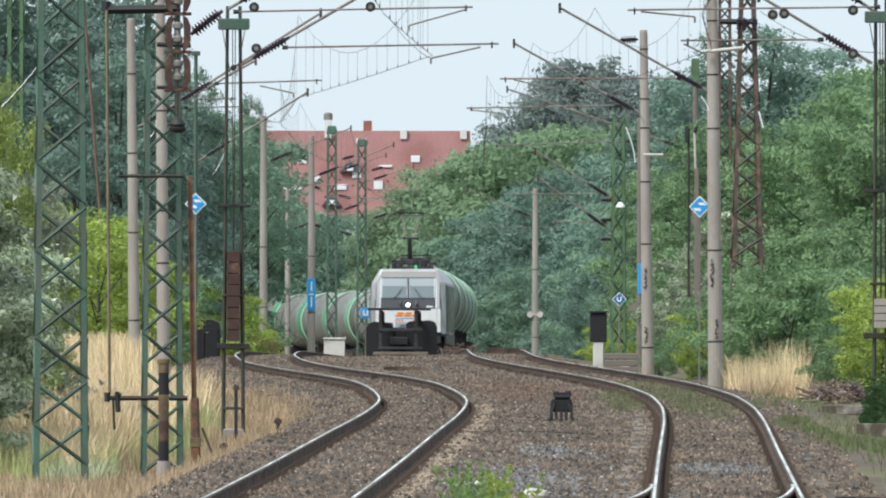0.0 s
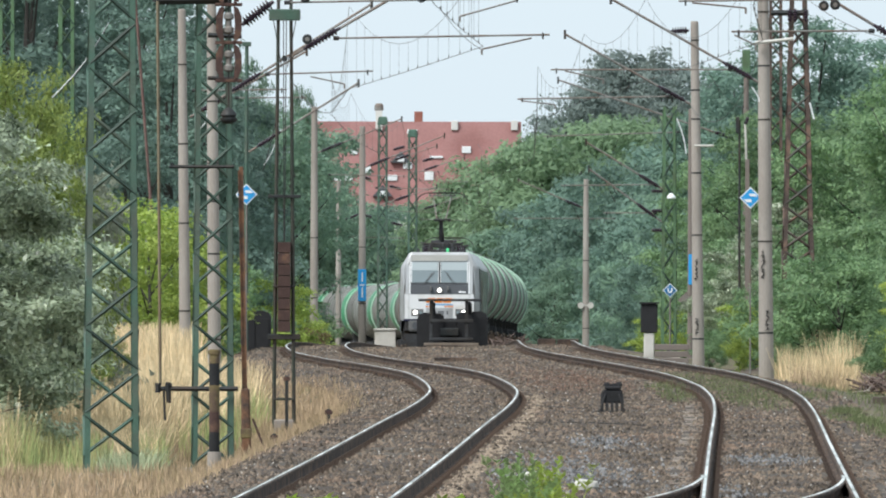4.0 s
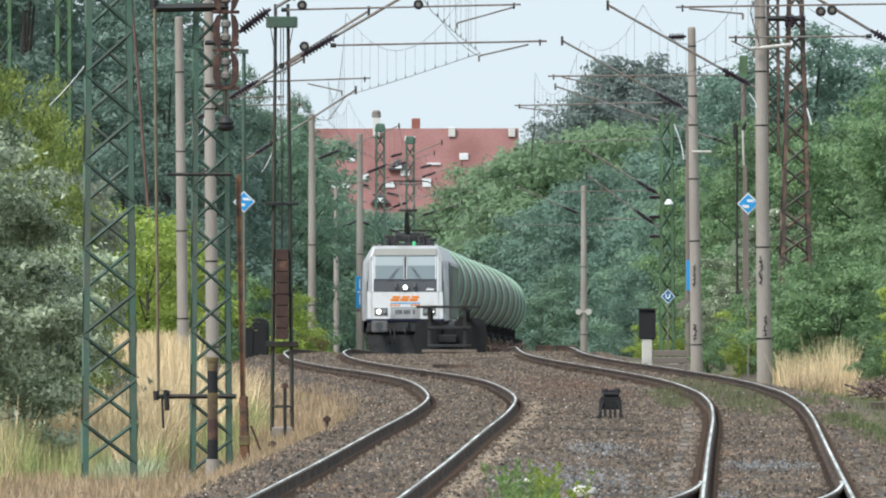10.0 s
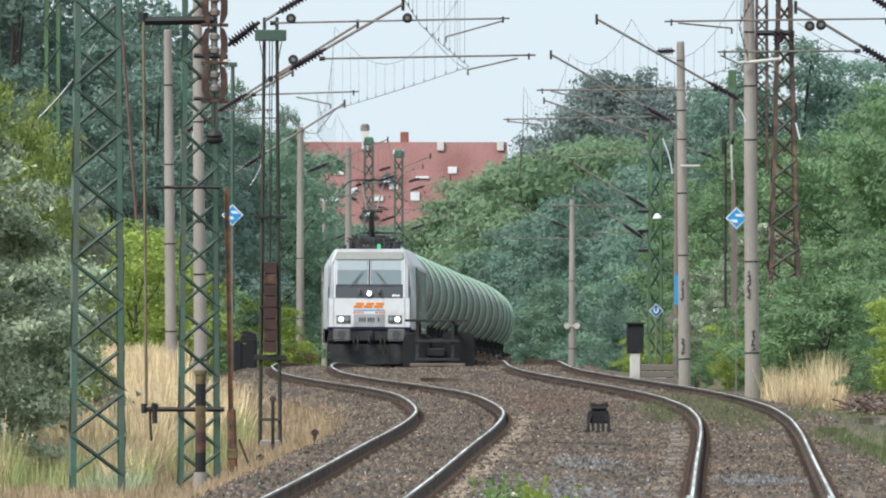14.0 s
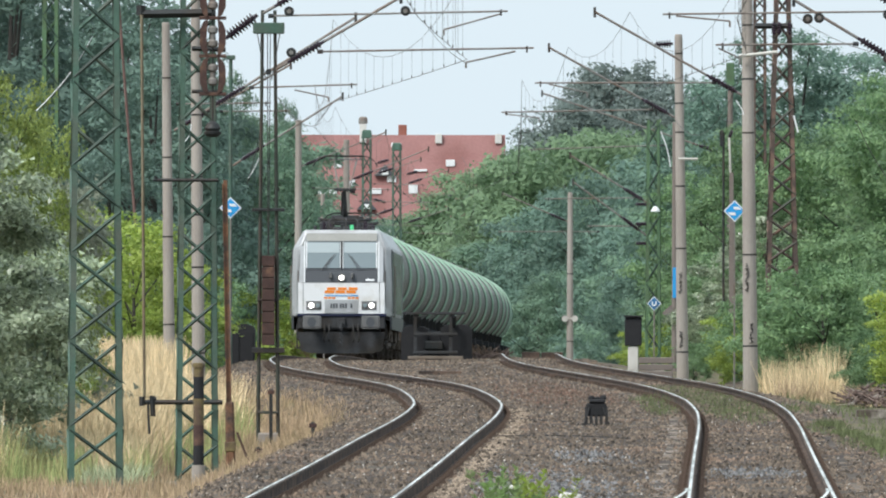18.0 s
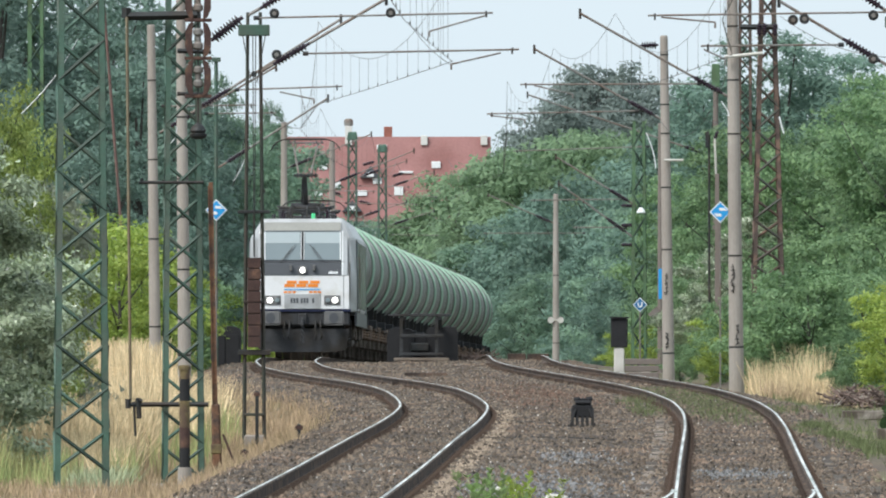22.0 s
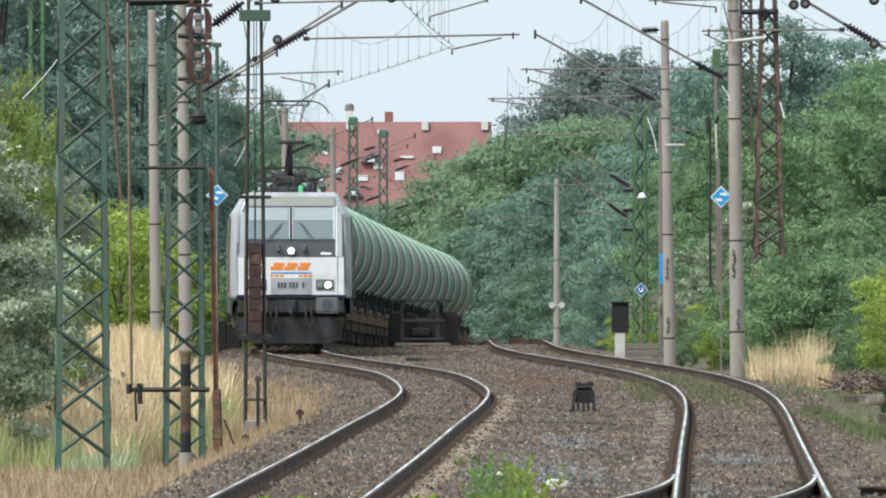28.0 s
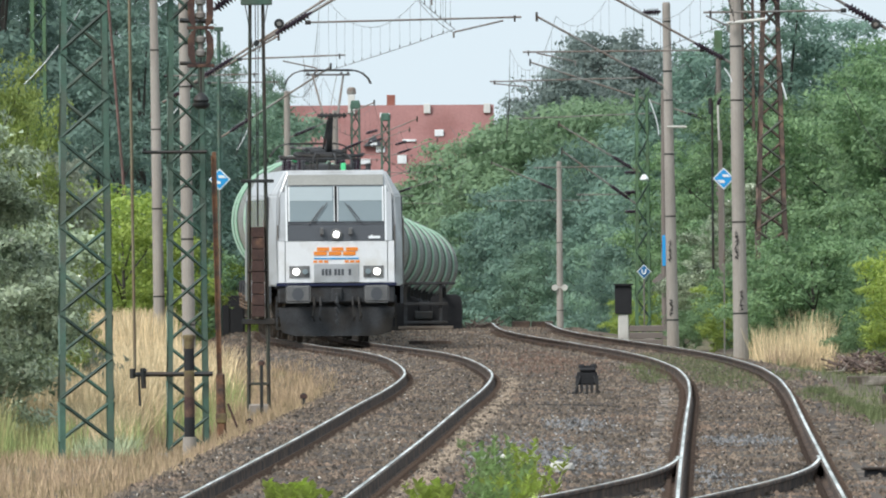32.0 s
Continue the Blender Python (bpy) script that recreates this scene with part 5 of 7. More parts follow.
            for q in (-0.9, 0.9):
                box(bm, min(a0, s * 1.16), max(b0, s * 1.16), y + q - 0.16, y + q + 0.16, 0.36, 0.66, 0.02)
        box(bm, -0.92, 0.92, y - 0.22, y + 0.22, 0.5, 0.95)
        part("bogie_frame", bm, M["bogie"], t)
        for q in (-0.9, 0.9):
            wheelset(t, y + q, 0.46)
    return t


TRACK_Y = np.arange(20.0, 1298.0, 0.5)
TRACK_P = np.stack((LEFT(TRACK_Y), TRACK_Y, level(TRACK_Y) - dip(TRACK_Y)), 1)
TRACK_S = np.concatenate(((0,), np.cumsum(np.linalg.norm(np.diff(TRACK_P, axis=0), axis=1))))


def along(s):
    return Vector([float(np.interp(s, TRACK_S, TRACK_P[:, k])) for k in range(3)])


def ride(s, length):
    """The pose of a vehicle whose front stands at s along the track."""
    a, b = along(s + length * 0.22), along(s + length * 0.78)
    d = (b - a).normalized()
    p = a - d * length * 0.22
    return pose(p.x, p.y, p.z, math.degrees(math.asin(d.z)), 0, -math.degrees(math.atan2(d.x, d.y)))


SPEED, START = 9.17, float(np.interp(670.0, TRACK_Y, TRACK_S))
PITCH = 13.3

# ================================================================ the place
build_ground()
build_stones()
build_track("railway_track", LEFT, -60, 900, "rusty-sided track with polished rail heads, swinging through an S-bend in ballast")
build_track("railway_track", RIGHT, -60, 640, "second track with worn bright rail heads in weedy ballast")
build_track("branch_track", SIDING, 60, 181, "branching rails of a turnout that run into the second track", sleepers=False)

# ---------------------------------------------------------------- left side masts
mast_a = lattice_mast(-5.106, 245, 9.6, 0.8, 0.62, M["green_paint"], "green painted steel lattice mast standing in dry grass", leg=0.085, pitch=0.63, turn=3, node=0.036)
mast_b = lattice_mast(-3.707, 250, 9.4, 0.62, 0.47, M["green_paint"], "green steel lattice mast with crossbars, a crank rod and a cantilever", leg=0.075, pitch=0.526, turn=3, node=0.287)
mast_k = root("tension_mast", pose(-3.197, 301, on_ground(-3.197, 301) + 0.05), "narrow dark green two-legged mast with pulleys and tension weights", "catenary mast", "tension masts")


def tension_mast(t, height=7.68, w0=0.36, w1=0.22, weights=(1.72, 3.33), n=8, slab="rust", slab_label="rusty cast iron weight"):
    for s in (-1, 1):
        bm = bmesh.new()
        tube(bm, (s * w0 / 2, 0, 0), (s * w1 / 2, 0, height), 0.036, 0.03, n=4, start=math.pi / 4)
        part("leg", bm, M["olive"], t)
    for z, h, mat in ((1.58, 0.1, "dark_steel"), (4.1, 0.06, "dark_steel"), (0.5, 0.05, "olive"), (2.5, 0.05, "dark_steel")):
        bm = bmesh.new()
        wide = 0.29 if z in (1.58, 4.1) else 0.19
        box(bm, -wide, wide, -0.07, 0.07, z, z + h, 0.01)
        part("cross_plate", bm, M[mat], t)
    bm = bmesh.new()
    box(bm, -0.28, 0.28, -0.12, 0.12, height - 0.42, height - 0.22, 0.015)
    part("pulley_housing", bm, M["green_paint"], t, "green steel housing of the pulleys")
    for x in (-0.2, -0.02, 0.03, 0.2):
        bm = bmesh.new()
        tube(bm, (x, -0.09, height - 0.42), (x * 0.25, -0.09, height - 1.25 if abs(x) > 0.1 else weights[1]), 0.009, n=5)
        part("pull_rope", bm, M["dark_steel"], t)
    bm = bmesh.new()
    lathe(bm, (0, -0.14, height - 1.1), (0, -1, 0), [(0, 0.055), (0.02, 0.055), (0.03, 0.04), (0.05, 0.04), (0.06, 0.055), (0.08, 0.055)], 14)
    part("pulley", bm, M["dark_steel"], t)
    bm = bmesh.new()
    box(bm, -0.18, 0.18, -0.18, 0.18, -0.3, 0.16, 0.02)
    part("footing", bm, M["concrete"], t)
    # dark core added so that no light passes between the weights
    bm = bmesh.new()
    box(bm, -0.1, 0.1, -0.08, 0.1, weights[0], weights[1] - 0.02)
    part("weight_rod", bm, M["under"], t, "dark filler box added behind the gaps between the weights")
    step = (weights[1] - weights[0]) / n
    for i in range(n):
        bm = bmesh.new()
        box(bm, -0.115, 0.115, -0.12, 0.12, weights[0] + i * step, weights[0] + (i + 1) * step - 0.014, 0.006)
        part("weight", bm, M[slab], t, slab_label)


tension_mast(mast_k)
cantilever(mast_k, (-3.076, 301, 5.868), (-0.844, 301, 7.165), (-2.232, 301, 6.19), (1.518, 301, 6.261), ((0.312, 301, 5.999), (1.196, 301, 6.2)))
cantilever(mast_k, (-3.308, 301, 6.864), (-1.649, 301, 7.849), (-3.102, 300.6, 6.818), (1.054, 300.6, 6.908), ((-0.08, 300.6, 6.577), (0.954, 300.6, 6.868)))
bm = bmesh.new()
ribbed_insulator(bm, mast_b.matrix_basis.inverted() @ Vector((-3.29, 250, 5.74)), mast_b.matrix_basis.inverted() @ Vector((-2.822, 250, 6.091)), 9, 0.09)
part("insulator", bm, M["insulator"], mast_b, "dark ribbed strain insulator")


def pulleys(mast, *places):
    for p in places:
        p = mast.matrix_basis.inverted() @ Vector(p)
        bm = bmesh.new()
        lathe(bm, p + Vector((0, 0.04, 0)), (0, -1, 0), [(0, 0.085), (0.03, 0.09), (0.04, 0.06), (0.06, 0.06), (0.07, 0.09), (0.1, 0.085)], 16)
        part("pulley", bm, M["dark_steel"], mast, "dark round pulley")
        bm = bmesh.new()
        lathe(bm, p + Vector((0, -0.06, 0)), (0, -1, 0), [(0, 0.04), (0.02, 0.04)], 10)
        part("pulley_hub", bm, M["galv"], mast)


pulleys(mast_k, (-2.83, 300.5, 6.896), (-2.79, 300.5, 6.164), (-0.763, 300.5, 6.907))
mast_q = root("tension_mast", pose(8.07, 292, on_ground(8.07, 292) - 0.1), "narrow dark green two-legged mast with pulleys and tension weights", "catenary mast", "tension masts")
tension_mast(mast_q, 7.45, 0.22, 0.18, (1.76, 2.28), 4, "concrete", "grey concrete weight")
pulleys(mast_q, (6.192, 291.5, 6.645), (6.387, 291.5, 6.664), (7.575, 291.5, 6.723), (7.575, 291.5, 5.973))
cantilever(mast_q, (7.958, 292, 6.711), (6.495, 292, 7.686), (7.947, 291.6, 6.783), (3.691, 291.6, 6.724), ((4.85, 291.6, 6.607), (3.925, 291.6, 6.695)))
cantilever(mast_q, (7.919, 292, 5.814), (5.959, 292, 6.984), (6.983, 292, 6.223), (4.613, 292, 6.204), ((5.033, 292, 5.97), (4.662, 292, 6.145)))
mast_e = concrete_mast(-5.217, 355, 9.3, "round tapered concrete mast behind a green lattice mast", lean=(0, -0.6), bands=(1.6, 3.4, 4.5, 5.3, 6.6, 7.5))
cantilever(mast_e, (-5.122, 355, 5.601), (-1.945, 355, 7.593), (-4.079, 355, 6.111), (-1.909, 355, 6.182), ((-2.514, 355, 5.91), (-3.225, 355, 6.064)))
mast_c = concrete_mast(-6.655, 405, 9.22, "round tapered concrete mast in tall dry grass", lean=(0, -0.7), bands=(2.0, 4.1, 6.0, 7.9))
cantilever(mast_c, (-6.561, 405, 5.606), (-3.774, 405, 7.189), (-6.412, 405, 6.242), (-4.248, 405, 6.269))
mast_m = root("steel_post_mast", pose(-5.787, 450, on_ground(-5.787, 450) - 0.1), "slim green steel post mast among the trees", "catenary mast")
bm = bmesh.new()
tube(bm, (0, 0, 0), (0, 0, 8.3), 0.05, n=4, start=math.pi / 4)
part("post", bm, M["green_paint"], mast_m)
bm = bmesh.new()
box(bm, -0.12, 0.12, -0.08, 0.08, 8.3, 8.42, 0.01)
part("cap", bm, M["green_paint"], mast_m)
cantilever(mast_m, (-5.727, 450, 5.03), (-2.811, 450, 6.879), (-5.997, 450, 6.473), (-4.193, 450, 6.488))
for px, y, h, lab in ((-5.488, 620, 10.0, "weathered concrete mast by the bend"), (-3.968, 660, 9.9, "concrete mast with a blue plate beside the line"), (-6.451, 870, 10.25, "distant concrete mast before the houses")):
    far = concrete_mast(px, y, h, lab, 0.16, 0.11, bands=(3.0, 5.2))
    z = float(level(y))
    cantilever(far, (px, y, z + 7.2), (px + 3.2, y, z + 8.5), (px + 0.6, y, z + 6.45), (px + 3.4, y, z + 6.4), insulator=0.9, r=0.022)
    if y == 660:
        bm = bmesh.new()
        box(bm, -0.16, 0.16, -0.2, -0.17, 3.08, 4.32, 0.01)
        p = part("blue_plate", bm, M["blue_enamel"], far, "tall blue enamel plate with white strokes")
        for x0, x1, z0, z1 in ((-0.02, 0.03, 3.84, 4.2), (-0.09, 0.09, 3.68, 3.73), (-0.02, 0.03, 3.22, 3.62)):
            bm = bmesh.new()
            box(bm, x0, x1, -0.215, -0.203, z0, z1)
            part("white_stroke", bm, M["white_enamel"], p)
for px, y, w in ((-3.607, 750, 0.5), (-2.386, 785, 0.5), (6.305, 520, 0.48)):
    m = lattice_mast(px, y, 11.6 if y > 600 else 7.9, w, w * 0.8, M["green_paint"] if y > 600 else M["lime_paint"], "green lattice mast far along the bend", leg=0.09, pitch=0.7)
    z = float(level(y))
    s = -1 if px > 0 else 1
    for dz in (0.0, 0.9) if px < 0 else ():
        cantilever(m, (px + s * 0.3, y, z + 6.9 + 2 * dz), (px + s * 2.4, y, z + 7.6 + 2 * dz), (px + s * 0.4, y, z + 6.5 + 2 * dz), (px + s * 2.6, y, z + 6.45 + 2 * dz), insulator=0.7, r=0.018)
    if px < 0:
        for x, zz in ((-0.5, 8.9), (0.45, 10.2), (-0.45, 7.2)):
            bm = bmesh.new()
            ribbed_insulator(bm, (x, 0, zz), (x * 2.2, 0, zz + 0.15), 6, 0.09)
            part("insulator", bm, M["insulator"], m)
        bm = bmesh.new()
        box(bm, -0.26, 0.26, -0.2, 0.2, 11.3, 11.68, 0.04, 0.3)
        part("head_frame", bm, M["green_paint"], m, "green tapered head frame")
    if px > 0:
        cantilever(m, (6.218, 520, 4.258), (3.752, 520, 5.769), (5.836, 520, 4.467), (2.97, 520, 4.432))
        cantilever(m, (6.114, 520, 3.303), (3.838, 520, 4.953), (5.836, 520, 3.598), (4.273, 520, 3.598))
        for z in (4.1, 4.7, 5.3):
            bm = bmesh.new()
            ribbed_insulator(bm, (-0.55, 0, z), (-0.15, 0, z), 5, 0.07)
            part("insulator", bm, M["insulator"], m)
        bm = bmesh.new()
        lathe(bm, (0.06, -0.5, 5.24), (0, 0, -1), [(0, 0.05), (0.07, 0.1), (0.14, 0.145), (0.17, 0.135)], 14)
        part("yard_lamp", bm, M["white_enamel"], m, "white enamel lamp shade")
for px in (-10.581, -12.174):
    lattice_mast(px, 450, 13.0, 0.46, 0.4, M["lime_paint"], "faded green lattice mast behind the bushes", leg=0.1, pitch=0.62, brace_mat="brace")

# crank rod, crossbars and tension weights on the near lattice mast
inv = mast_b.matrix_basis.inverted()


def on_b(name, mat, *bars, label=""):
    bm = bmesh.new()
    for p, q, w in bars:
        bar(bm, inv @ Vector(p), inv @ Vector(q), w)
    return part(name, bm, M[mat], mast_b, label)


on_b("crossbar", "dark_steel", ((-4.352, 249.6, 3.642), (-3.393, 249.6, 3.642), 0.035), ((-4.302, 249.6, 3.642), (-4.318, 249.6, 3.701), 0.03))
on_b("crossbar", "dark_steel", ((-4.477, 249.6, 0.366), (-3.326, 249.6, 0.366), 0.05))
on_b("crossbar", "dark_steel", ((-4.56, 249.6, 6.093), (-3.435, 249.6, 6.11), 0.09), ((-4.535, 249.6, 6.218), (-4.535, 249.6, 6.068), 0.1))
on_b("crank_rod", "ochre", ((-4.525, 249.5, 6.083), (-4.475, 249.5, 0.417), 0.032), label="ochre painted operating rod")
on_b("crank", "dark_steel", ((-4.36, 249.4, 0.46), (-4.345, 249.4, 0.16), 0.055), ((-4.42, 249.4, 0.36), (-4.4, 249.4, -0.1), 0.025), ((-4.507, 249.4, 0.45), (-4.507, 249.4, 0.31), 0.06), ((-4.39, 249.4, 0.44), (-4.3, 249.4, 0.41), 0.045), ((-4.38, 249.4, 0.2), (-4.31, 249.4, 0.18), 0.04))
on_b("bracket", "dark_steel", ((-3.782, 249.4, 5.582), (-3.282, 249.4, 5.565), 0.05))
on_b("bracket", "dark_steel", ((-3.782, 249.4, 4.949), (-3.324, 249.4, 4.941), 0.04))
wx, wy, wz = (-3.469, 249.1, 4.913)
tw = root("tension_gear", pose(wx, wy, wz), "chain of rusty yokes and pale insulators hanging from the lattice mast", "tension gear")
for k in range(4):
    z = k * 0.56
    for s in (-1, 1):
        bm = bmesh.new()
        plate(bm, [(s * 0.07, z), (s * 0.14, z + 0.04), (s * 0.19, z + 0.16), (s * 0.19, z + 0.38), (s * 0.14, z + 0.5), (s * 0.07, z + 0.54), (s * 0.09, z + 0.27)], -0.05, 0.05)
        part("yoke_plate", bm, M["rust"], tw, "rusty yoke plate")
    bm = bmesh.new()
    lathe(bm, (0, 0, z + 0.12), (0, 0, 1), [(0, 0.04), (0.03, 0.075), (0.09, 0.075), (0.12, 0.04), (0.2, 0.04), (0.23, 0.075), (0.29, 0.075), (0.32, 0.04)], 14)
    part("insulator", bm, M["galv"], tw, "pale grey insulator discs")
    bm = bmesh.new()
    box(bm, -0.2, 0.2, -0.04, 0.04, z - 0.03, z + 0.02, 0.008)
    part("yoke_bar", bm, M["rust"], tw)
bm = bmesh.new()
tube(bm, (0, 0, -0.5), (0, 0, 3.2), 0.015, n=6)
part("pull_rod", bm, M["dark_steel"], tw)
bm = bmesh.new()
lathe(bm, (0, 0, -0.64), (0, 0, 1), [(0, 0.05), (0.02, 0.1), (0.05, 0.125), (0.08, 0.13), (0.09, 0.1), (0.13, 0.12), (0.19, 0.09), (0.24, 0.03)], 18)
part("bell_insulator", bm, M["dark_steel"], tw, "dark weathered bell-shaped insulator")

# ---------------------------------------------------------------- posts at the foot of the masts
x, y = -3.506, 238.0
z = on_ground(x, y)
p = root("striped_post", pose(x, y, z + 0.04), "post banded yellow and black on a grey concrete foot", "marker post")
p.scale = (1, 1, 1.1)
for z0, z1, mat, nm in ((-0.2, 0.27, "concrete", "foot"), (0.27, 0.52, "black_paint", "band"), (0.52, 0.78, "rust", "band"), (0.78, 1.12, "yellow_paint", "band"), (1.12, 1.4, "black_paint", "band"), (1.4, 1.52, "yellow_paint", "band")):
    bm = bmesh.new()
    lathe(bm, (0, 0, z0), (0, 0, 1), [(0, 0.115 if nm == "foot" else 0.075), (z1 - z0, 0.095 if nm == "foot" else 0.075)], 14)
    part(nm, bm, M[mat], p)
bm = bmesh.new()
lathe(bm, (0, 0, 1.52), (0, 0, 1), [(0, 0.09), (0.05, 0.09), (0.06, 0.05)], 14)
part("cap", bm, M["yellow_paint"], p)
x, y = -3.142, 245.0
z = on_ground(x, y)
p = root("rusty_post", pose(x, y, z + 0.15, 0, -1.2, 0), "leaning rusted rail post with worn yellow paint at its foot", "post")
bm = bmesh.new()
box(bm, -0.03, 0.03, -0.03, 0.03, 0.9, 4.15)
box(bm, -0.045, -0.03, -0.06, 0.06, 0.9, 4.1)
part("upright", bm, M["flaky_rust"], p)
bm = bmesh.new()
box(bm, -0.075, 0.075, -0.06, 0.06, -0.35, 0.95, 0.03, 0.15)
part("foot_casing", bm, M["flaky_rust"], p)
bm = bmesh.new()
box(bm, -0.08, 0.08, -0.066, 0.066, 0.22, 0.36, 0.01)
part("painted_band", bm, M["yellow_paint"], p)
bm = bmesh.new()
tube(bm, (0.1, 0, 0.5), (0.32, 0, -0.1), 0.018, n=6)
part("stay", bm, M["rust"], p)
x = -8.387
p = root("old_rail_post", pose(x, 472, on_ground(x, 472), 0, -4.4, 0), "tall thin rusty red post leaning among trees", "post")
bm = bmesh.new()
tube(bm, (0, 0, -0.3), (0, 0, 11.5), 0.044, 0.036, n=4, start=0.78)
part("upright", bm, M["red_lead"], p)
bm = bmesh.new()
tube(bm, (0, 0, 3.0), (-0.35, 0, 2.6), 0.03, n=5)
part("bracket", bm, M["rust"], p)
for px, top, yy, lab in ((-2.091, 0.28, 262, "small dark marker peg in the ballast shoulder"), (-2.797, 0.25, 250, "short brown marker peg in dry grass"), (-3.136, 1.0, 300, "dark steel stub post beside the tension mast")):
    z = on_ground(px, yy)
    p = root("marker_peg", pose(px, yy, z), lab, "marker peg")
    bm = bmesh.new()
    box(bm, -0.03, 0.03, -0.03, 0.03, -0.1, top, 0.008)
    part("stake", bm, M["dark_steel"], p)
    bm = bmesh.new()
    box(bm, -0.06, 0.06, -0.035, 0.035, top - 0.09, top - 0.02, 0.008)
    part("head", bm, M["rust"], p)

# ---------------------------------------------------------------- right side masts
mast_g = concrete_mast(6.463, 361, 9.4, "round concrete mast with steel bands and scrawled dark marks", 0.16, 0.11, lean=(0, -0.6), bands=(1.15, 3.1, 5.7, 6.85, 8.0))
cantilever(mast_g, (6.378, 361, 5.969), (3.123, 361, 7.802), (5.619, 361, 6.295), (1.845, 361, 6.283), ((2.966, 361, 6.078), (2.146, 361, 6.258)))
mast_d = concrete_mast(5.669, 408, 8.55, "pale round concrete mast with steel bands", 0.145, 0.095, lean=(0, -0.8), bands=(0.9, 3.4, 4.9, 6.2, 6.9, 8.1))
cantilever(mast_d, (5.546, 408, 5.916), (2.426, 408, 7.647), (4.851, 408, 6.148), (1.281, 408, 6.079), ((2.194, 408, 5.943), (1.363, 408, 6.039)))
bm = bmesh.new()
inv_d = mast_d.matrix_basis.inverted()
ribbed_insulator(bm, inv_d @ Vector((4.96, 408, 7.715)), inv_d @ Vector((5.42, 408, 7.742)), 6, 0.1)
part("insulator", bm, M["insulator"], mast_d)
for mst, (px, z0, z1), seed in ((mast_g, (-0.06, 2.3, 2.9), 1), (mast_g, (0.02, 1.2, 1.65), 2), (mast_d, (-0.04, 2.3, 2.8), 3), (mast_d, (-0.03, 1.0, 1.4), 4)):
    rng = random.Random(seed)
    bm = bmesh.new()
    rr = 0.152 if mst is mast_g else 0.138
    wire(bm, [(px + 0.1 * (rng.random() - 0.5), -rr - 0.006, z0 + (z1 - z0) * (i / 34 + 0.12 * (rng.random() - 0.5))) for i in range(34)], 0.009, 4)
    part("scrawl", bm, M["black_paint"], mst, "dark scrawled strokes")
mast_t = concrete_mast(9.117, 547, 10.2, "slim dark mast half hidden by trees", 0.11, 0.08, bands=(4.0, 6.0), mat="brown_mast")
cantilever(mast_t, (8.989, 547, 5.981), (3.033, 547, 7.954), (6.87, 547, 6.273), (2.576, 547, 6.127))
bm = bmesh.new()
box(bm, -0.13, 0.13, -0.13, 0.13, 9.5, 10.26, 0.02)
part("head_sleeve", bm, M["lime_paint"], mast_t, "faded green square head")
mast_u = concrete_mast(6.697, 500, 7.6, "brown weathered mast carrying a blue plate", 0.09, 0.07, bands=(3.0,), mat="brown_mast")
bm = bmesh.new()
box(bm, -0.06, 0.14, -0.17, -0.145, 2.4, 3.3, 0.01)
part("blue_plate", bm, M["blue_enamel"], mast_u, "blue enamel plate")
bm = bmesh.new()
plate(bm, [(-0.38, 1.95), (-0.1, 1.72), (0.0, 1.95), (-0.1, 2.2)], -0.17, -0.15)
part("grey_plate", bm, M["galv"], mast_u)
mast_h = concrete_mast(5.411, 750, 8.6, "distant grey concrete mast against the wood", 0.16, 0.11, bands=(2.0, 5.0))
zz = float(level(750))
cantilever(mast_h, (mast_h.location.x, 750, zz + 6.6), (mast_h.location.x - 3, 750, zz + 7.9), (mast_h.location.x + 1.2, 750, zz + 6.2), (mast_h.location.x - 3.2, 750, zz + 6.2))
for dx in (-0.32, 0.3):
    bm = bmesh.new()
    tube(bm, (0, -0.12, 3.0), (dx * 0.8, -0.16, 3.0), 0.03, n=6)
    disc(bm, dx * 0.7, -0.16, 3.0, 0.14, 0.04)
    part("reflector_disc", bm, M["pale"], mast_h, "pale round plate on a bracket")
mast_r = lattice_mast(7.5, 380, 10.5, 0.86, 0.27, M["mast_rust"], "tall rust-brown steel lattice mast rising from bushes", leg=0.09, pitch=0.5, turn=2, brace_mat="olive")
inv_r = mast_r.matrix_basis.inverted()
bm = bmesh.new()
bar(bm, inv_r @ Vector((6.88, 379.6, 7.77)), inv_r @ Vector((7.72, 379.6, 7.77)), 0.09)
beam = part("crossbeam", bm, M["dark_steel"], mast_r, "short dark crossbeam")
for px in (7.3, 7.42, 7.66):
    bm = bmesh.new()
    ribbed_insulator(bm, inv_r @ Vector((px, 379.5, 7.86)), inv_r @ Vector((px, 379.5, 7.56)), 4, 0.06)
    part("insulator", bm, M["insulator"], beam)
bm = bmesh.new()
tube(bm, inv_r @ Vector((7.75, 379.5, 5.76)), inv_r @ Vector((7.85, 379.5, 5.38)), 0.02, n=6)
part("earthing_strap", bm, M["white_enamel"], mast_r, "pale earthing strap")
lattice_mast(8.65, 470, 11.0, 0.42, 0.34, M["mast_rust"], "slim rusty lattice mast behind a larger one", leg=0.075, pitch=0.42, name="lattice_mast")

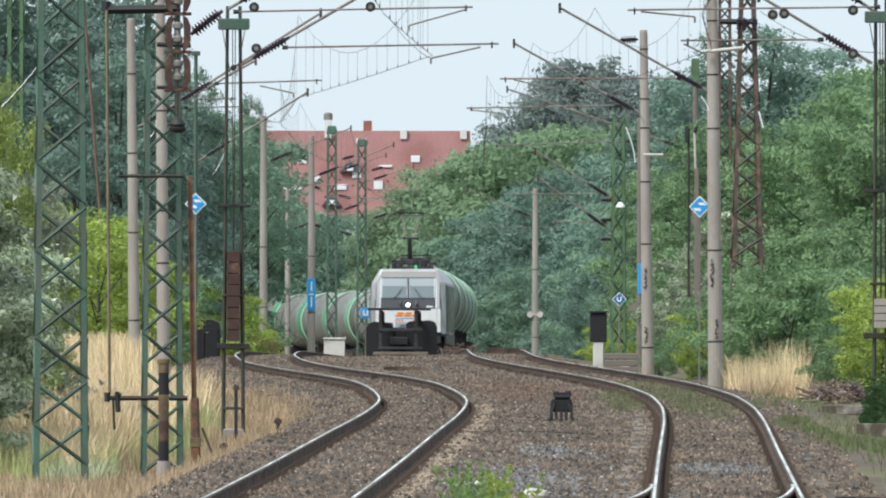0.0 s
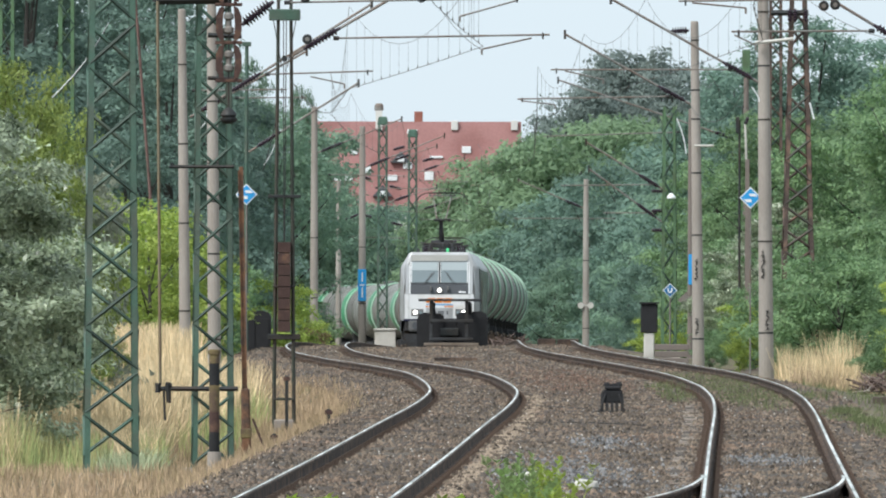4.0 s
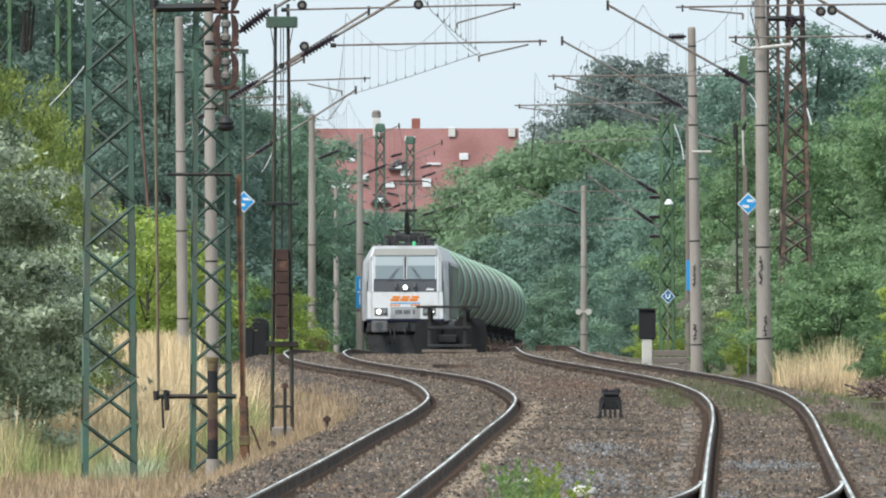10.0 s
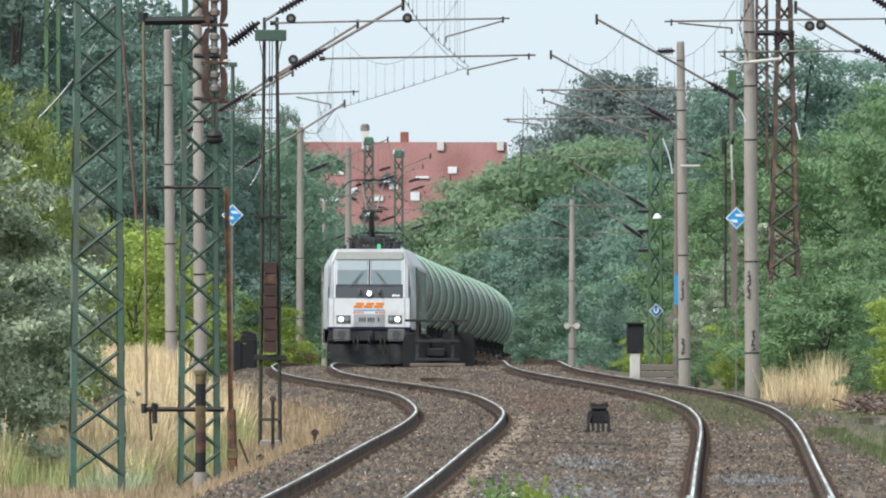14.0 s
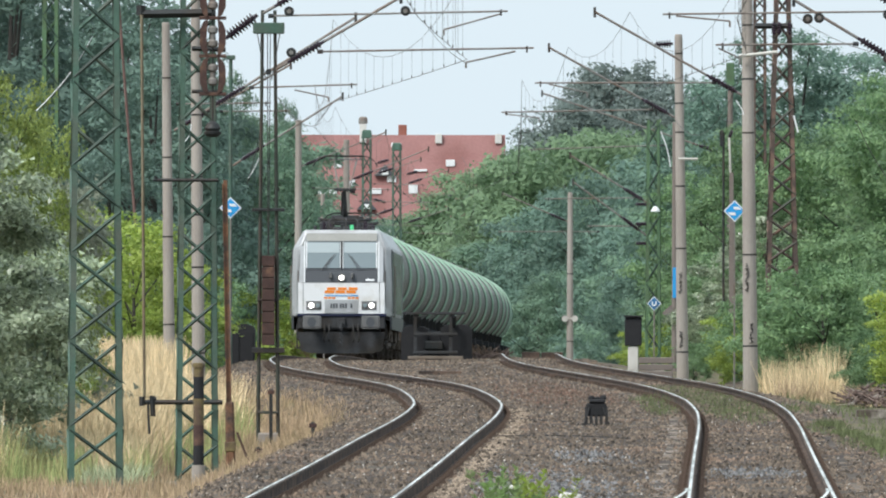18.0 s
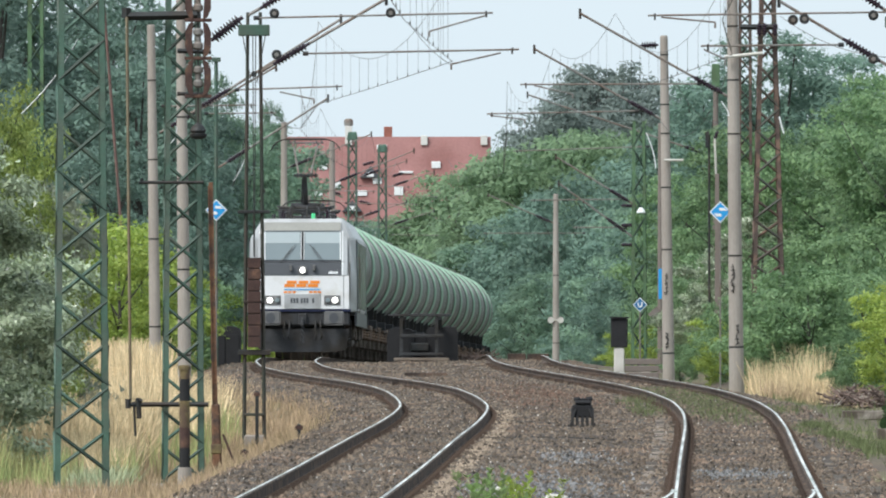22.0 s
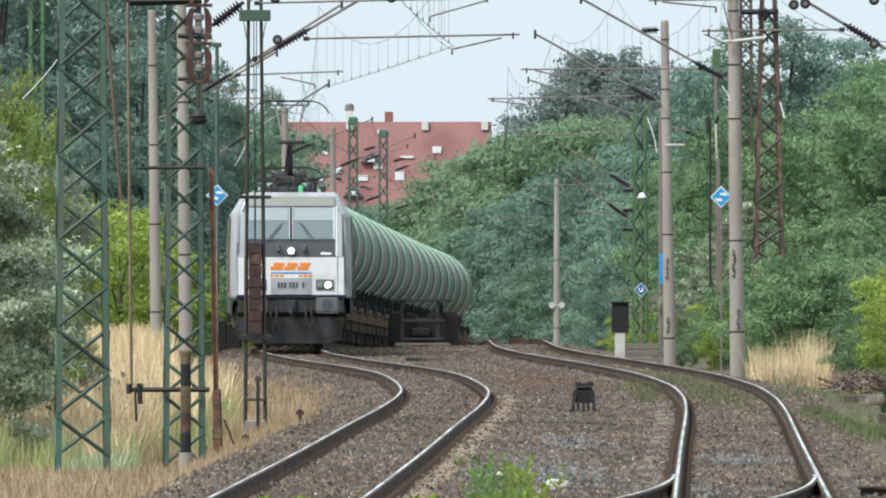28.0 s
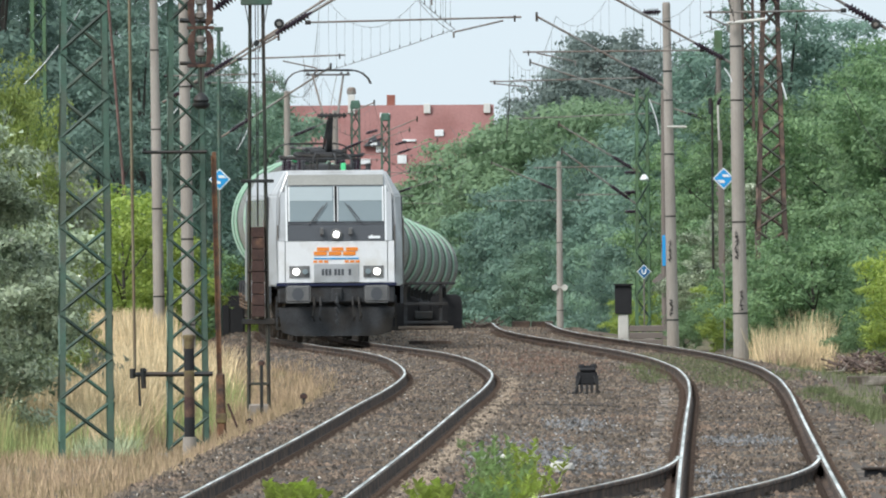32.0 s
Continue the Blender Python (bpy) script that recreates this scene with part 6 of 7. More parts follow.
for mst, a, b in ((mast_d, (5.111, 407, 5.622), (5.342, 407, 4.765)), (mast_g, (6.12, 360, 5.911), (6.277, 360, 5.598)), (mast_b, (-3.991, 251, 4.177), (-3.814, 251, 4.479)), (mast_a, (-5.98, 245.4, 4.62), (-5.163, 245.4, 5.705)), (mast_k, (-3.559, 301, 3.928), (-3.298, 301, 4.682))):
    bm = bmesh.new()
    a, b = mst.matrix_basis.inverted() @ Vector(a), mst.matrix_basis.inverted() @ Vector(b)
    wire(bm, [a.lerp(b, i / 6) + Vector((0.05, 0, -0.04)) * math.sin(math.pi * i / 6) for i in range(7)], 0.014 if mst is mast_d else 0.012 if mst is mast_g else 0.007, 5)
    part("earthing_strap", bm, M["white_enamel"], mst, "pale earthing strap")

bm = bmesh.new()
tube(bm, inv_d @ Vector((5.55, 407.8, 4.96)), inv_d @ Vector((6.02, 407.8, 4.96)), 0.03, n=8)
part("pale_tube", bm, M["pale"], mast_d, "short pale insulating tube across the mast")
t = root("lamp_post", pose(7.31, 449, on_ground(7.31, 449) - 0.1), "slim dark post with a small box on its head", "post")
zz = float(on_ground(7.31, 449)) - 0.1
bm = bmesh.new()
tube(bm, (0, 0, 0), (0, 0, 5.9 - zz), 0.035, 0.03, n=6)
part("pole", bm, M["dark_steel"], t)
bm = bmesh.new()
box(bm, -0.1, 0.0, -0.09, 0.05, 5.55 - zz, 5.98 - zz, 0.015)
part("box_head", bm, M["dark_steel"], t)
t = root("switch_post", pose(7.52, 449, on_ground(7.52, 449) - 0.1), "brown post with a pale insulating tube above it", "post")
bm = bmesh.new()
box(bm, -0.07, 0.07, -0.07, 0.07, 0, 4.85 - zz, 0.01, 0.2)
part("pole", bm, M["brown_mast"], t)
bm = bmesh.new()
tube(bm, (-0.03, 0, 4.85 - zz), (-0.06, 0, 5.8 - zz), 0.032, 0.028, n=8)
part("pale_tube", bm, M["pale"], t, "pale insulating tube")
bm = bmesh.new()
ribbed_insulator(bm, (-0.06, 0, 5.78 - zz), (0.02, 0, 5.98 - zz), 4, 0.055)
part("insulator", bm, M["insulator"], t)
bm = bmesh.new()
inv_g = mast_g.matrix_basis.inverted()
tube(bm, inv_g @ Vector((6.2, 360.75, 6.86)), inv_g @ Vector((7.02, 360.75, 6.95)), 0.035, n=8)
part("pale_tube", bm, M["pale"], mast_g, "pale insulating tube across the mast")

# ---------------------------------------------------------------- overhead lines
overhead_line(LEFT, [(20, 7.5), (70, 7.5), (130, 7.5), (190, 7.5), (250, 7.7), (301, 7.6), (380, 7.9), (450, 7.2), (505, 7.4), (560, 7.5), (620, 7.5), (690, 7.6), (760, 7.6), (830, 7.6), (890, 7.6)], "contact wire, carrying wire and droppers over the train's track")
overhead_line(RIGHT, [(20, 7.5), (70, 7.5), (130, 7.5), (190, 7.5), (250, 7.5), (292, 7.6), (361, 7.8), (408, 7.65), (470, 7.6), (547, 7.6), (620, 7.6)], "contact wire, carrying wire and droppers over the second track")
feeder = root("feeder_wires", pose(0, 0, 0), "slack bare feeder wires strung between the masts", "overhead line")
for p, q, sag in (((5.465, 408, 5.902), (6.378, 361, 6.825), 0.9), ((5.846, 408, 6.815), (8.192, 480, 6.52), 0.35), ((7.793, 380, 8.01), (9.178, 300, 6.178), 0.4), ((-3.076, 301, 5.436), (-3.367, 450, 6.188), 0.3), ((0.312, 301, 5.989), (-0.522, 355, 7.522), 0.1), ((-3.358, 301, 4.682), (-3.579, 301, 3.828), 0.05), ((-6.353, 300, 6.328), (-7.6, 310, 5.113), 0.1), ((7.947, 330, 5.233), (8.994, 330, 3.745), 0.25)):
    p, q = Vector(p), Vector(q)
    bm = bmesh.new()
    wire(bm, [p.lerp(q, i / 8) - Vector((0, 0, 4 * sag * (i / 8) * (1 - i / 8))) for i in range(9)], 0.008)
    part("wire", bm, M["copper"], feeder)

# ---------------------------------------------------------------- signs, signal, boxes and other trackside things
def diamond_sign(x, y, zc, half, label="blue diamond sign with a white stepped arrow on a post", hook=False):
    z0 = on_ground(x, y)
    t = root("diamond_sign", pose(x, y, z0), label, "railway sign", "diamond signs")
    h = zc - z0
    bm = bmesh.new()
    tube(bm, (0, 0.04, -0.2), (0, 0.04, h + half * 0.6), 0.02, n=8)
    part("post", bm, M["galv"], t)
    bm = bmesh.new()
    plate(bm, [(-half, h), (0, h - half), (half, h), (0, h + half)], -0.01, 0.01)
    b = part("border", bm, M["white_enamel"], t)
    q = half * 0.86
    bm = bmesh.new()
    plate(bm, [(-q, h), (0, h - q), (q, h), (0, h + q)], -0.018, -0.012)
    part("face", bm, M["dull_blue"] if hook else M["blue_enamel"], b, "blue enamel face")
    bm = bmesh.new()
    u = half
    if hook:
        for p0, p1 in (((-0.25, 0.3), (-0.25, -0.15)), ((-0.25, -0.15), (0.0, -0.32)), ((0.0, -0.32), (0.25, -0.15)), ((0.25, -0.15), (0.25, 0.34))):
            bar(bm, (p0[0] * u, -0.023, h + p0[1] * u), (p1[0] * u, -0.023, h + p1[1] * u), 0.14 * u, 0.006)
        part("white_hook", bm, M["white_enamel"], b)
        return t
    plate(bm, [(-0.62 * u, h - 0.12 * u), (-0.36 * u, h - 0.4 * u), (0.14 * u, h - 0.4 * u), (0.04 * u, h - 0.14 * u)], -0.026, -0.02)
    plate(bm, [(-0.06 * u, h + 0.14 * u), (-0.14 * u, h + 0.38 * u), (0.36 * u, h + 0.38 * u), (0.62 * u, h + 0.12 * u)], -0.026, -0.02)
    part("white_arrow", bm, M["white_enamel"], b)
    return t


diamond_sign(-5.144, 400, 3.736, 0.26)
diamond_sign(6.774, 400, 3.683, 0.26)
diamond_sign(5.364, 440, 1.401, 0.19, "small blue diamond sign with a white hooked stroke", True)

bm = bmesh.new()
ends = [(0.95 + 0.13 * i, 283 - 1.05 * i + 0.6 * math.sin(1.3 * i)) for i in range(12)]
wire(bm, [(a, b, float(bed_height(a, b)) + 0.015) for a, b in ends], 0.014, 5)
cable = mesh_object("ground_cable", bm, M["black_paint"])
tagged(cable, "black cable lying loose on the ballast", "cable")
x, y = 4.601, 420.0
t = root("signal_box_case", pose(x, y, on_ground(x, y)), "black trackside signal housing on a cream concrete base", "signal")
bm = bmesh.new()
box(bm, -0.13, 0.13, -0.12, 0.12, -0.2, 0.62, 0.02)
part("base", bm, M["pale"], t, "cream concrete base")
bm = bmesh.new()
box(bm, -0.21, 0.21, -0.15, 0.15, 0.62, 1.34, 0.02)
h = part("housing", bm, M["black_paint"], t)
bm = bmesh.new()
box(bm, -0.24, 0.24, -0.2, 0.17, 1.34, 1.38)
part("hood", bm, M["black_paint"], h)
x0, x1 = 4.747, 5.529
t = root("retaining_panels", pose((x0 + x1) / 2, 418, on_ground((x0 + x1) / 2, 418)), "low stack of grey concrete planks behind the signal", "retaining wall")
for i in range(3):
    bm = bmesh.new()
    box(bm, -0.42, 0.42, -0.05 + 0.02 * i, 0.05 + 0.02 * i, -0.05 + i * 0.17, 0.1 + i * 0.17, 0.012)
    part("plank", bm, M["brown_mast"], t)

x, y = 2.389, 272.0
t = root("junction_box", pose(x, y, on_ground(x, y) + 0.02), "black weathered cable junction box on short legs in the ballast", "junction box")
t.scale = (1.08, 1.08, 1.08)
bm = bmesh.new()
box(bm, -0.155, 0.155, -0.12, 0.12, 0.16, 0.36, 0.025)
part("box", bm, M["black_paint"], t)
bm = bmesh.new()
box(bm, -0.12, 0.14, -0.14, 0.14, 0.36, 0.42, 0.02, 0.1)
lid = part("lid", bm, M["black_paint"], t)
for dx, zt in ((-0.08, 0.47), (0.02, 0.455), (0.1, 0.475)):
    bm = bmesh.new()
    lathe(bm, (dx, -0.02, 0.41), (0, 0, 1), [(0, 0.05), (0.03, 0.055), (zt - 0.41, 0.035)], 10)
    part("cable_gland", bm, M["black_paint"], lid)
for dx in (-0.15, -0.08, 0.0, 0.07, 0.15):
    bm = bmesh.new()
    box(bm, dx - 0.022, dx + 0.022, -0.115, -0.085, -0.05, 0.3)
    part("leg", bm, M["under"], t)
for s in (-1, 1):
    bm = bmesh.new()
    pts = [(s * 0.1, -0.13, 0.3), (s * 0.16, -0.15, 0.1), (s * 0.2, -0.16, 0.02), (s * 0.42, -0.16, 0.0)]
    for p, q in zip(pts, pts[1:]):
        tube(bm, p, q, 0.013, n=6)
    part("cable_tail", bm, M["under"], t)
cable = root("track_cable", pose(0, 0, 0), "thin dark cable lying across the ballast", "cable")
bm = bmesh.new()
pts = []
for i in range(25):
    u = i / 24
    xx, yy = -0.6 + 5.4 * u, 250.5 + 2.0 * math.sin(u * 5) - u
    pts.append((xx, yy, on_ground(xx, yy) + 0.06))
wire(bm, pts, 0.01, 5)
part("lead", bm, M["under"], cable)

x, y = -0.339, 462.0
t = root("buffer_stop", pose(x, y, float(level(y)) - 0.08), "dark steel buffer stop with crossbeams before black blocks", "buffer stop")
for dx in (-0.55, 0.42):
    bm = bmesh.new()
    box(bm, dx - 0.045, dx + 0.045, -0.06, 0.06, 0.0, 1.22, 0.01)
    part("upright", bm, M["under"], t)
for z0, z1, a, b in ((1.15, 1.22, -0.9, 0.82), (0.58, 0.66, -0.6, 0.6), (0.08, 0.16, -0.6, 0.6)):
    bm = bmesh.new()
    box(bm, a, b, -0.1, -0.06, z0, z1, 0.01)
    part("crossbeam", bm, M["under"], t)
for a, b, top in ((0.14, 1.0, 0.88), (-0.94, -0.2, 0.84)):
    bm = bmesh.new()
    inner, outer = (a, b) if a > 0 else (b, a)
    d = 1 if a > 0 else -1
    plate(bm, [(inner, -0.15), (outer, -0.15), (outer, top - 0.2), (outer - 0.05 * d, top - 0.06), (outer - 0.2 * d, top), (inner + 0.1 * d, top - 0.03), (inner, top - 0.1)], 0.35, 1.5)
    part("side_block", bm, M["black_paint"], t)
bm = bmesh.new()
box(bm, -0.2, 0.14, 0.4, 1.4, -0.15, 0.68, 0.02)
part("middle_block", bm, M["black_paint"], t)
bm = bmesh.new()
box(bm, -0.3, 0.2, 0.2, 0.35, 0.2, 0.42, 0.02)
part("stop_plate", bm, M["dark_steel"], t)
for s in (-1, 1):
    bm = bmesh.new()
    bar(bm, (s * 0.5, 0, 1.1), (s * 0.5, 1.5, 0.05), 0.09)
    part("raker", bm, M["dark_steel"], t)
bm = bmesh.new()
box(bm, -0.75, 0.75, -0.5, -0.2, -0.06, 0.02, 0.01)
part("foot_timber", bm, M["sleeper"], t)
x, y = -1.936, 690.0
t = root("blue_marker_sign", pose(x, y, float(level(y)) + 1.05), "small square blue sign with a white mark on a post", "railway sign")
bm = bmesh.new()
tube(bm, (0, 0, -1.65), (0, 0, 1.2), 0.025, n=6)
part("post", bm, M["galv"], t)
bm = bmesh.new()
box(bm, -0.2, 0.2, -0.04, -0.02, 0.84, 1.24, 0.01)
f = part("face", bm, M["blue_enamel"], t)
bm = bmesh.new()
for a, b, c, d in ((-0.11, -0.05, 0.97, 1.15), (0.05, 0.11, 0.97, 1.15), (-0.11, 0.11, 0.93, 0.99)):
    box(bm, a, b, -0.05, -0.042, c, d)
part("white_mark", bm, M["white_enamel"], f)
x, y = -2.971, 640.0
t = root("concrete_cabinet", pose(x, y, on_ground(x, y)), "pale square concrete cabinet beside the far track", "cabinet")
bm = bmesh.new()
box(bm, -0.4, 0.4, -0.35, 0.35, -0.2, 1.3, 0.02)
part("case", bm, M["pale"], t)
bm = bmesh.new()
box(bm, -0.44, 0.44, -0.39, 0.39, 1.3, 1.38, 0.02)
part("lid", bm, M["pale"], t)
x, y = -5.63, 458.0
t = root("relay_cabinet", pose(x, y, on_ground(x, y)), "black painted steel relay cabinet behind the masts", "cabinet")
bm = bmesh.new()
plate(bm, [(-0.4, -0.1), (0.4, -0.1), (0.42, 0.95), (0.36, 1.06), (0.2, 1.12), (-0.2, 1.12), (-0.36, 1.06), (-0.42, 0.95)], -0.3, 0.3)
case = part("case", bm, M["black_paint"], t)
for a, b in ((-0.36, -0.02), (0.02, 0.36)):
    bm = bmesh.new()
    box(bm, a, b, -0.325, -0.303, 0.05, 0.9, 0.008)
    part("door", bm, M["black_paint"], case)
for px, yy, w, lab in ((0.85, 190, 0.15, "pale flat stone lying in weeds"), (1.331, 182, 0.12, "pale flat stone on the ballast")):
    bm = bmesh.new()
    v = bmesh.ops.create_icosphere(bm, subdivisions=2, radius=1)["verts"]
    for q in v:
        q.co = Vector((q.co.x * w * (1 + 0.15 * math.sin(5 * q.co.y)), q.co.y * 0.2, max(-0.5, min(0.55, q.co.z)) * 0.11))
    s = mesh_object("pale_stone", bm, M["pale"], smooth=False)
    s.matrix_basis = pose(px, yy, on_ground(px, yy) + 0.09, 3, 5, 20)
    tagged(s, lab, "stone")
for px, yy, ln, turn, lab in ((7.62, 300, 0.75, 4, "old concrete trough lid beside the track"), (-0.185, 395, 1.0, 0, "old wooden board on the ballast"), (2.3, 470, 0.5, 2, "dark steel plate standing at the rail end"), (2.9, 471, 0.6, -3, "dark steel plate standing at the rail end"), (-0.505, 362, 0.8, 3, "weathered board beside the rail")):
    bm = bmesh.new()
    box(bm, -ln / 2, ln / 2, -0.12, 0.12, -0.05, 0.24 if yy > 460 else 0.12, 0.015)
    s = mesh_object("trackside_slab", bm, M["soiled_concrete"] if yy == 300 else M["rail_side"])
    s.matrix_basis = pose(px, yy, on_ground(px, yy) + 0.02, 0, 0, turn)
    tagged(s, lab, "slab")
t = root("steel_sleeper", pose(4.9, 177, on_ground(4.9, 177), 0, 0, 2), "dark steel sleeper with a rusty top lying on the verge", "sleeper")
bm = bmesh.new()
plate(bm, [(-0.46, -0.06), (0.46, -0.06), (0.46, 0.1), (-0.44, 0.12)], -0.14, 0.14)
part("web", bm, M["black_paint"], t, "near black side")
bm = bmesh.new()
box(bm, -0.48, 0.48, -0.17, 0.17, 0.121, 0.15, 0.008)
part("top_flange", bm, M["rail_side"], t, "rusty brown top")
x, y = 7.27, 262.0
t = root("planter_trough", pose(x, y, on_ground(x, y)), "open concrete trough with leafy weeds growing in it", "trough")
for a, b, c, d in ((-0.4, 0.4, -0.3, -0.24), (-0.4, 0.4, 0.24, 0.3), (-0.4, -0.34, -0.24, 0.24), (0.34, 0.4, -0.24, 0.24)):
    bm = bmesh.new()
    box(bm, a, b, c, d, -0.05, 0.2, 0.01)
    part("side", bm, M["soiled_concrete"], t)

# ---------------------------------------------------------------- houses behind
def apartment_house():
    x0, x1, yb = -13.978, 5.261, 1500.0
    ridge, eave, base = 13.923, 6.408, -5.2
    t = root("apartment_house", pose(0, 0, 0), "apartment house with a large red tiled mansard roof, skylights and chimneys", "house")
    bm = bmesh.new()
    box(bm, x0, x1, yb, yb + 12, base, eave)
    part("wall", bm, M["plaster"], t)
    bm = bmesh.new()
    prof = [(yb - 0.5, eave), (yb + 2.2, ridge), (yb + 9.8, ridge), (yb + 12.5, eave)]
    a = [bm.verts.new((x0 - 0.3, p, q)) for p, q in prof]
    b = [bm.verts.new((x1 - 0.2, p, q)) for p, q in prof]
    for i in range(4):
        j = (i + 1) % 4
        bm.faces.new((a[i], a[j], b[j], b[i]))
    bm.faces.new(a[::-1])
    bm.faces.new(b)
    bmesh.ops.recalc_face_normals(bm, faces=bm.faces)
    roof = part("roof", bm, M["roof_tile"], t, "red tiled roof")
    slope = 2.7 / (ridge - eave)
    for px, z, w, h in ((-9.82, 11.268, 0.75, 0.55), (0.2, 11.418, 0.8, 0.6), (-5.01, 10.015, 0.8, 0.6), (-3.106, 9.113, 0.8, 0.8), (-10.722, 8.913, 1.7, 0.55), (-8.617, 9.614, 0.7, 0.6), (-6.463, 8.913, 1.1, 0.5), (-4.609, 13.021, 0.9, 0.4), (-2.455, 10.767, 1.2, 0.2)):
        yy = yb - 0.5 + (z - eave) * slope
        bm = bmesh.new()
        box(bm, px - w / 2, px + w / 2, yy - 0.22, yy + 0.3, z - h / 2, z + h / 2, 0.03)
        k = part("skylight", bm, M["white_enamel"], roof, "white framed roof window")
    for px, zt, w in ((-7.565, 14.775, 0.6), (-4.058, 14.725, 0.75), (-0.852, 13.923, 0.6), (4.459, 13.923, 0.6)):
        bm = bmesh.new()
        box(bm, px - w / 2, px + w / 2, yb + 1.7 if w == 0.6 else yb + 2.2, yb + 3.0, ridge - 0.75, zt + 0.1, 0.03)
        part("chimney", bm, M["plaster" if w == 0.6 else "brick"], roof)
    px = -7.565
    bm = bmesh.new()
    lathe(bm, (px, yb + 2.5, 14.875), (0, 0, 1), [(0, 0.36), (0.15, 0.42), (0.5, 0.4), (0.66, 0.26)], 12)
    part("flue_cap", bm, M["galv"], roof)
    for px, z in ((-5.611, 10.767), (-7.214, 7.761)):
        yy = yb - 0.5 + (z - eave) * slope
        bm = bmesh.new()
        plate(bm, [(px - 0.9, z - 0.5), (px + 0.9, z - 0.5), (px, z + 0.55)], yy - 0.7, yy + 1.2)
        d = part("dormer", bm, M["grey_body"], roof, "grey slated dormer gable")
        bm = bmesh.new()
        box(bm, px - 0.3, px + 0.3, yy - 0.76, yy - 0.71, z - 0.4, z)
        part("dormer_window", bm, M["white_enamel"], d)
    for i in range(8):
        px = x0 + 1.6 + i * (x1 - x0 - 3) / 7
        for z in (-3.6, -0.6):
            bm = bmesh.new()
            box(bm, px - 0.6, px + 0.6, yb - 0.06, yb + 0.05, z, z + 1.5)
            w = part("window", bm, M["white_enamel"], t)
            bm = bmesh.new()
            box(bm, px - 0.5, px + 0.5, yb - 0.08, yb - 0.062, z + 0.1, z + 1.4)
            part("pane", bm, M["window"], w)


apartment_house()

# ---------------------------------------------------------------- trees and bushes
near_tree = tree_kind(11, 8.0, 3.3, 30000, 0.063, low=0.1, lobes=30, leaf="mid", label="leafy green tree beside the line", group="trees along the line")
near_bush = tree_kind(12, 4.0, 2.3, 11000, 0.066, low=0.05, lobes=22, leaf="mid", name="bush", label="dense green bush", category="bush", group="bushes along the line")
silver_bush = tree_kind(13, 5.0, 2.4, 36000, 0.046, low=0.04, lobes=24, leaf="silver", gaps=0.06, stir=0.36, name="bush", label="silver-leaved wild olive bush", category="bush", group="bushes along the line")
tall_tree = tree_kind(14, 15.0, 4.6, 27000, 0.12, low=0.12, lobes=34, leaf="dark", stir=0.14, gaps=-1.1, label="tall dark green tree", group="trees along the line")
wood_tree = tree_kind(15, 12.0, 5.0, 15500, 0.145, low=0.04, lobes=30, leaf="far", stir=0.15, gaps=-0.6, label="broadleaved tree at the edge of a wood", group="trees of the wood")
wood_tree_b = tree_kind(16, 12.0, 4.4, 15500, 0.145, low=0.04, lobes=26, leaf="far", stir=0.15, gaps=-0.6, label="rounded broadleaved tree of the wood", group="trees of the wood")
poplar = tree_kind(17, 18.0, 4.8, 24000, 0.15, low=0.2, lobes=50, leaf="poplar", stir=0.18, gaps=-0.7, label="tall hazy grey-green poplar behind the wood", group="trees of the wood")
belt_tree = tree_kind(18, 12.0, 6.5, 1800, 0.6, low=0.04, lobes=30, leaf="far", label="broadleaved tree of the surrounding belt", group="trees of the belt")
KINDS = (near_tree, near_bush, silver_bush, tall_tree, wood_tree, wood_tree_b, poplar, belt_tree)
rng = random.Random(7)
# left: silver bush with lime tops, near the lattice masts
for x, y, s in ((-8.0, 262, 0.9), (-8.6, 257, 1.1), (-9.8, 264, 1.16), (-11.2, 268, 1.2), (-8.15, 270, 1.0), (-8.5, 265, 1.12)):
    plant_tree(silver_bush, x, y, s, rng.random() * 360)
for x, y, s in ((-8.7, 284, 0.66), (-10.0, 290, 0.76), (-12.2, 286, 0.95), (-7.9, 279, 0.56)):
    plant_tree(near_tree, x, y, s, rng.random() * 360, "ash", "yellow-green ash tree behind silver bushes")
for x, y, s, sx in ((-8.0, 290, 0.84, 0.6), (-7.35, 300, 0.74, 0.5), (-6.75, 304, 0.54, 0.42)):
    plant_tree(near_tree, x, y, s, rng.random() * 360, "ash", "yellow-green ash tree among silver bushes", sx=sx)
for x, y, s in ((-9.0, 440, 1.15), (-8.0, 434, 0.98), (-7.6, 446, 0.92), (-10.2, 446, 1.2), (-11.6, 450, 1.3)):
    plant_tree(near_bush, x, y, s, rng.random() * 360, "lime", "lime green bush behind dry grass")
for x, y, s in ((-9.5, 560, 0.75), (-12, 600, 1.0), (-15.5, 590, 1.1), (-18.5, 620, 1.15), (-11, 680, 0.85), (-8.4, 710, 0.75), (-14, 700, 1.1), (-10.5, 520, 0.5), (-13.5, 510, 0.6), (-17, 530, 0.7), (-13.4, 645, 1.0), (-16.6, 660, 1.05), (-19.5, 650, 1.1), (-10.6, 655, 0.85)):
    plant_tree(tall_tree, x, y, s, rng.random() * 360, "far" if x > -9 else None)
for x, y, s in ((-8.6, 470, 0.9), (-10.5, 480, 1.1), (-12.5, 478, 1.2), (-14.5, 490, 1.2), (-7.4, 500, 0.8), (-6.6, 560, 0.8), (-6.9, 600, 0.6), (-7.6, 640, 1.0), (-6.0, 615, 0.55)):
    plant_tree(near_bush, x, y, s, rng.random() * 360, "mid" if x < -7 else "lime", "green bush beside the far bend")
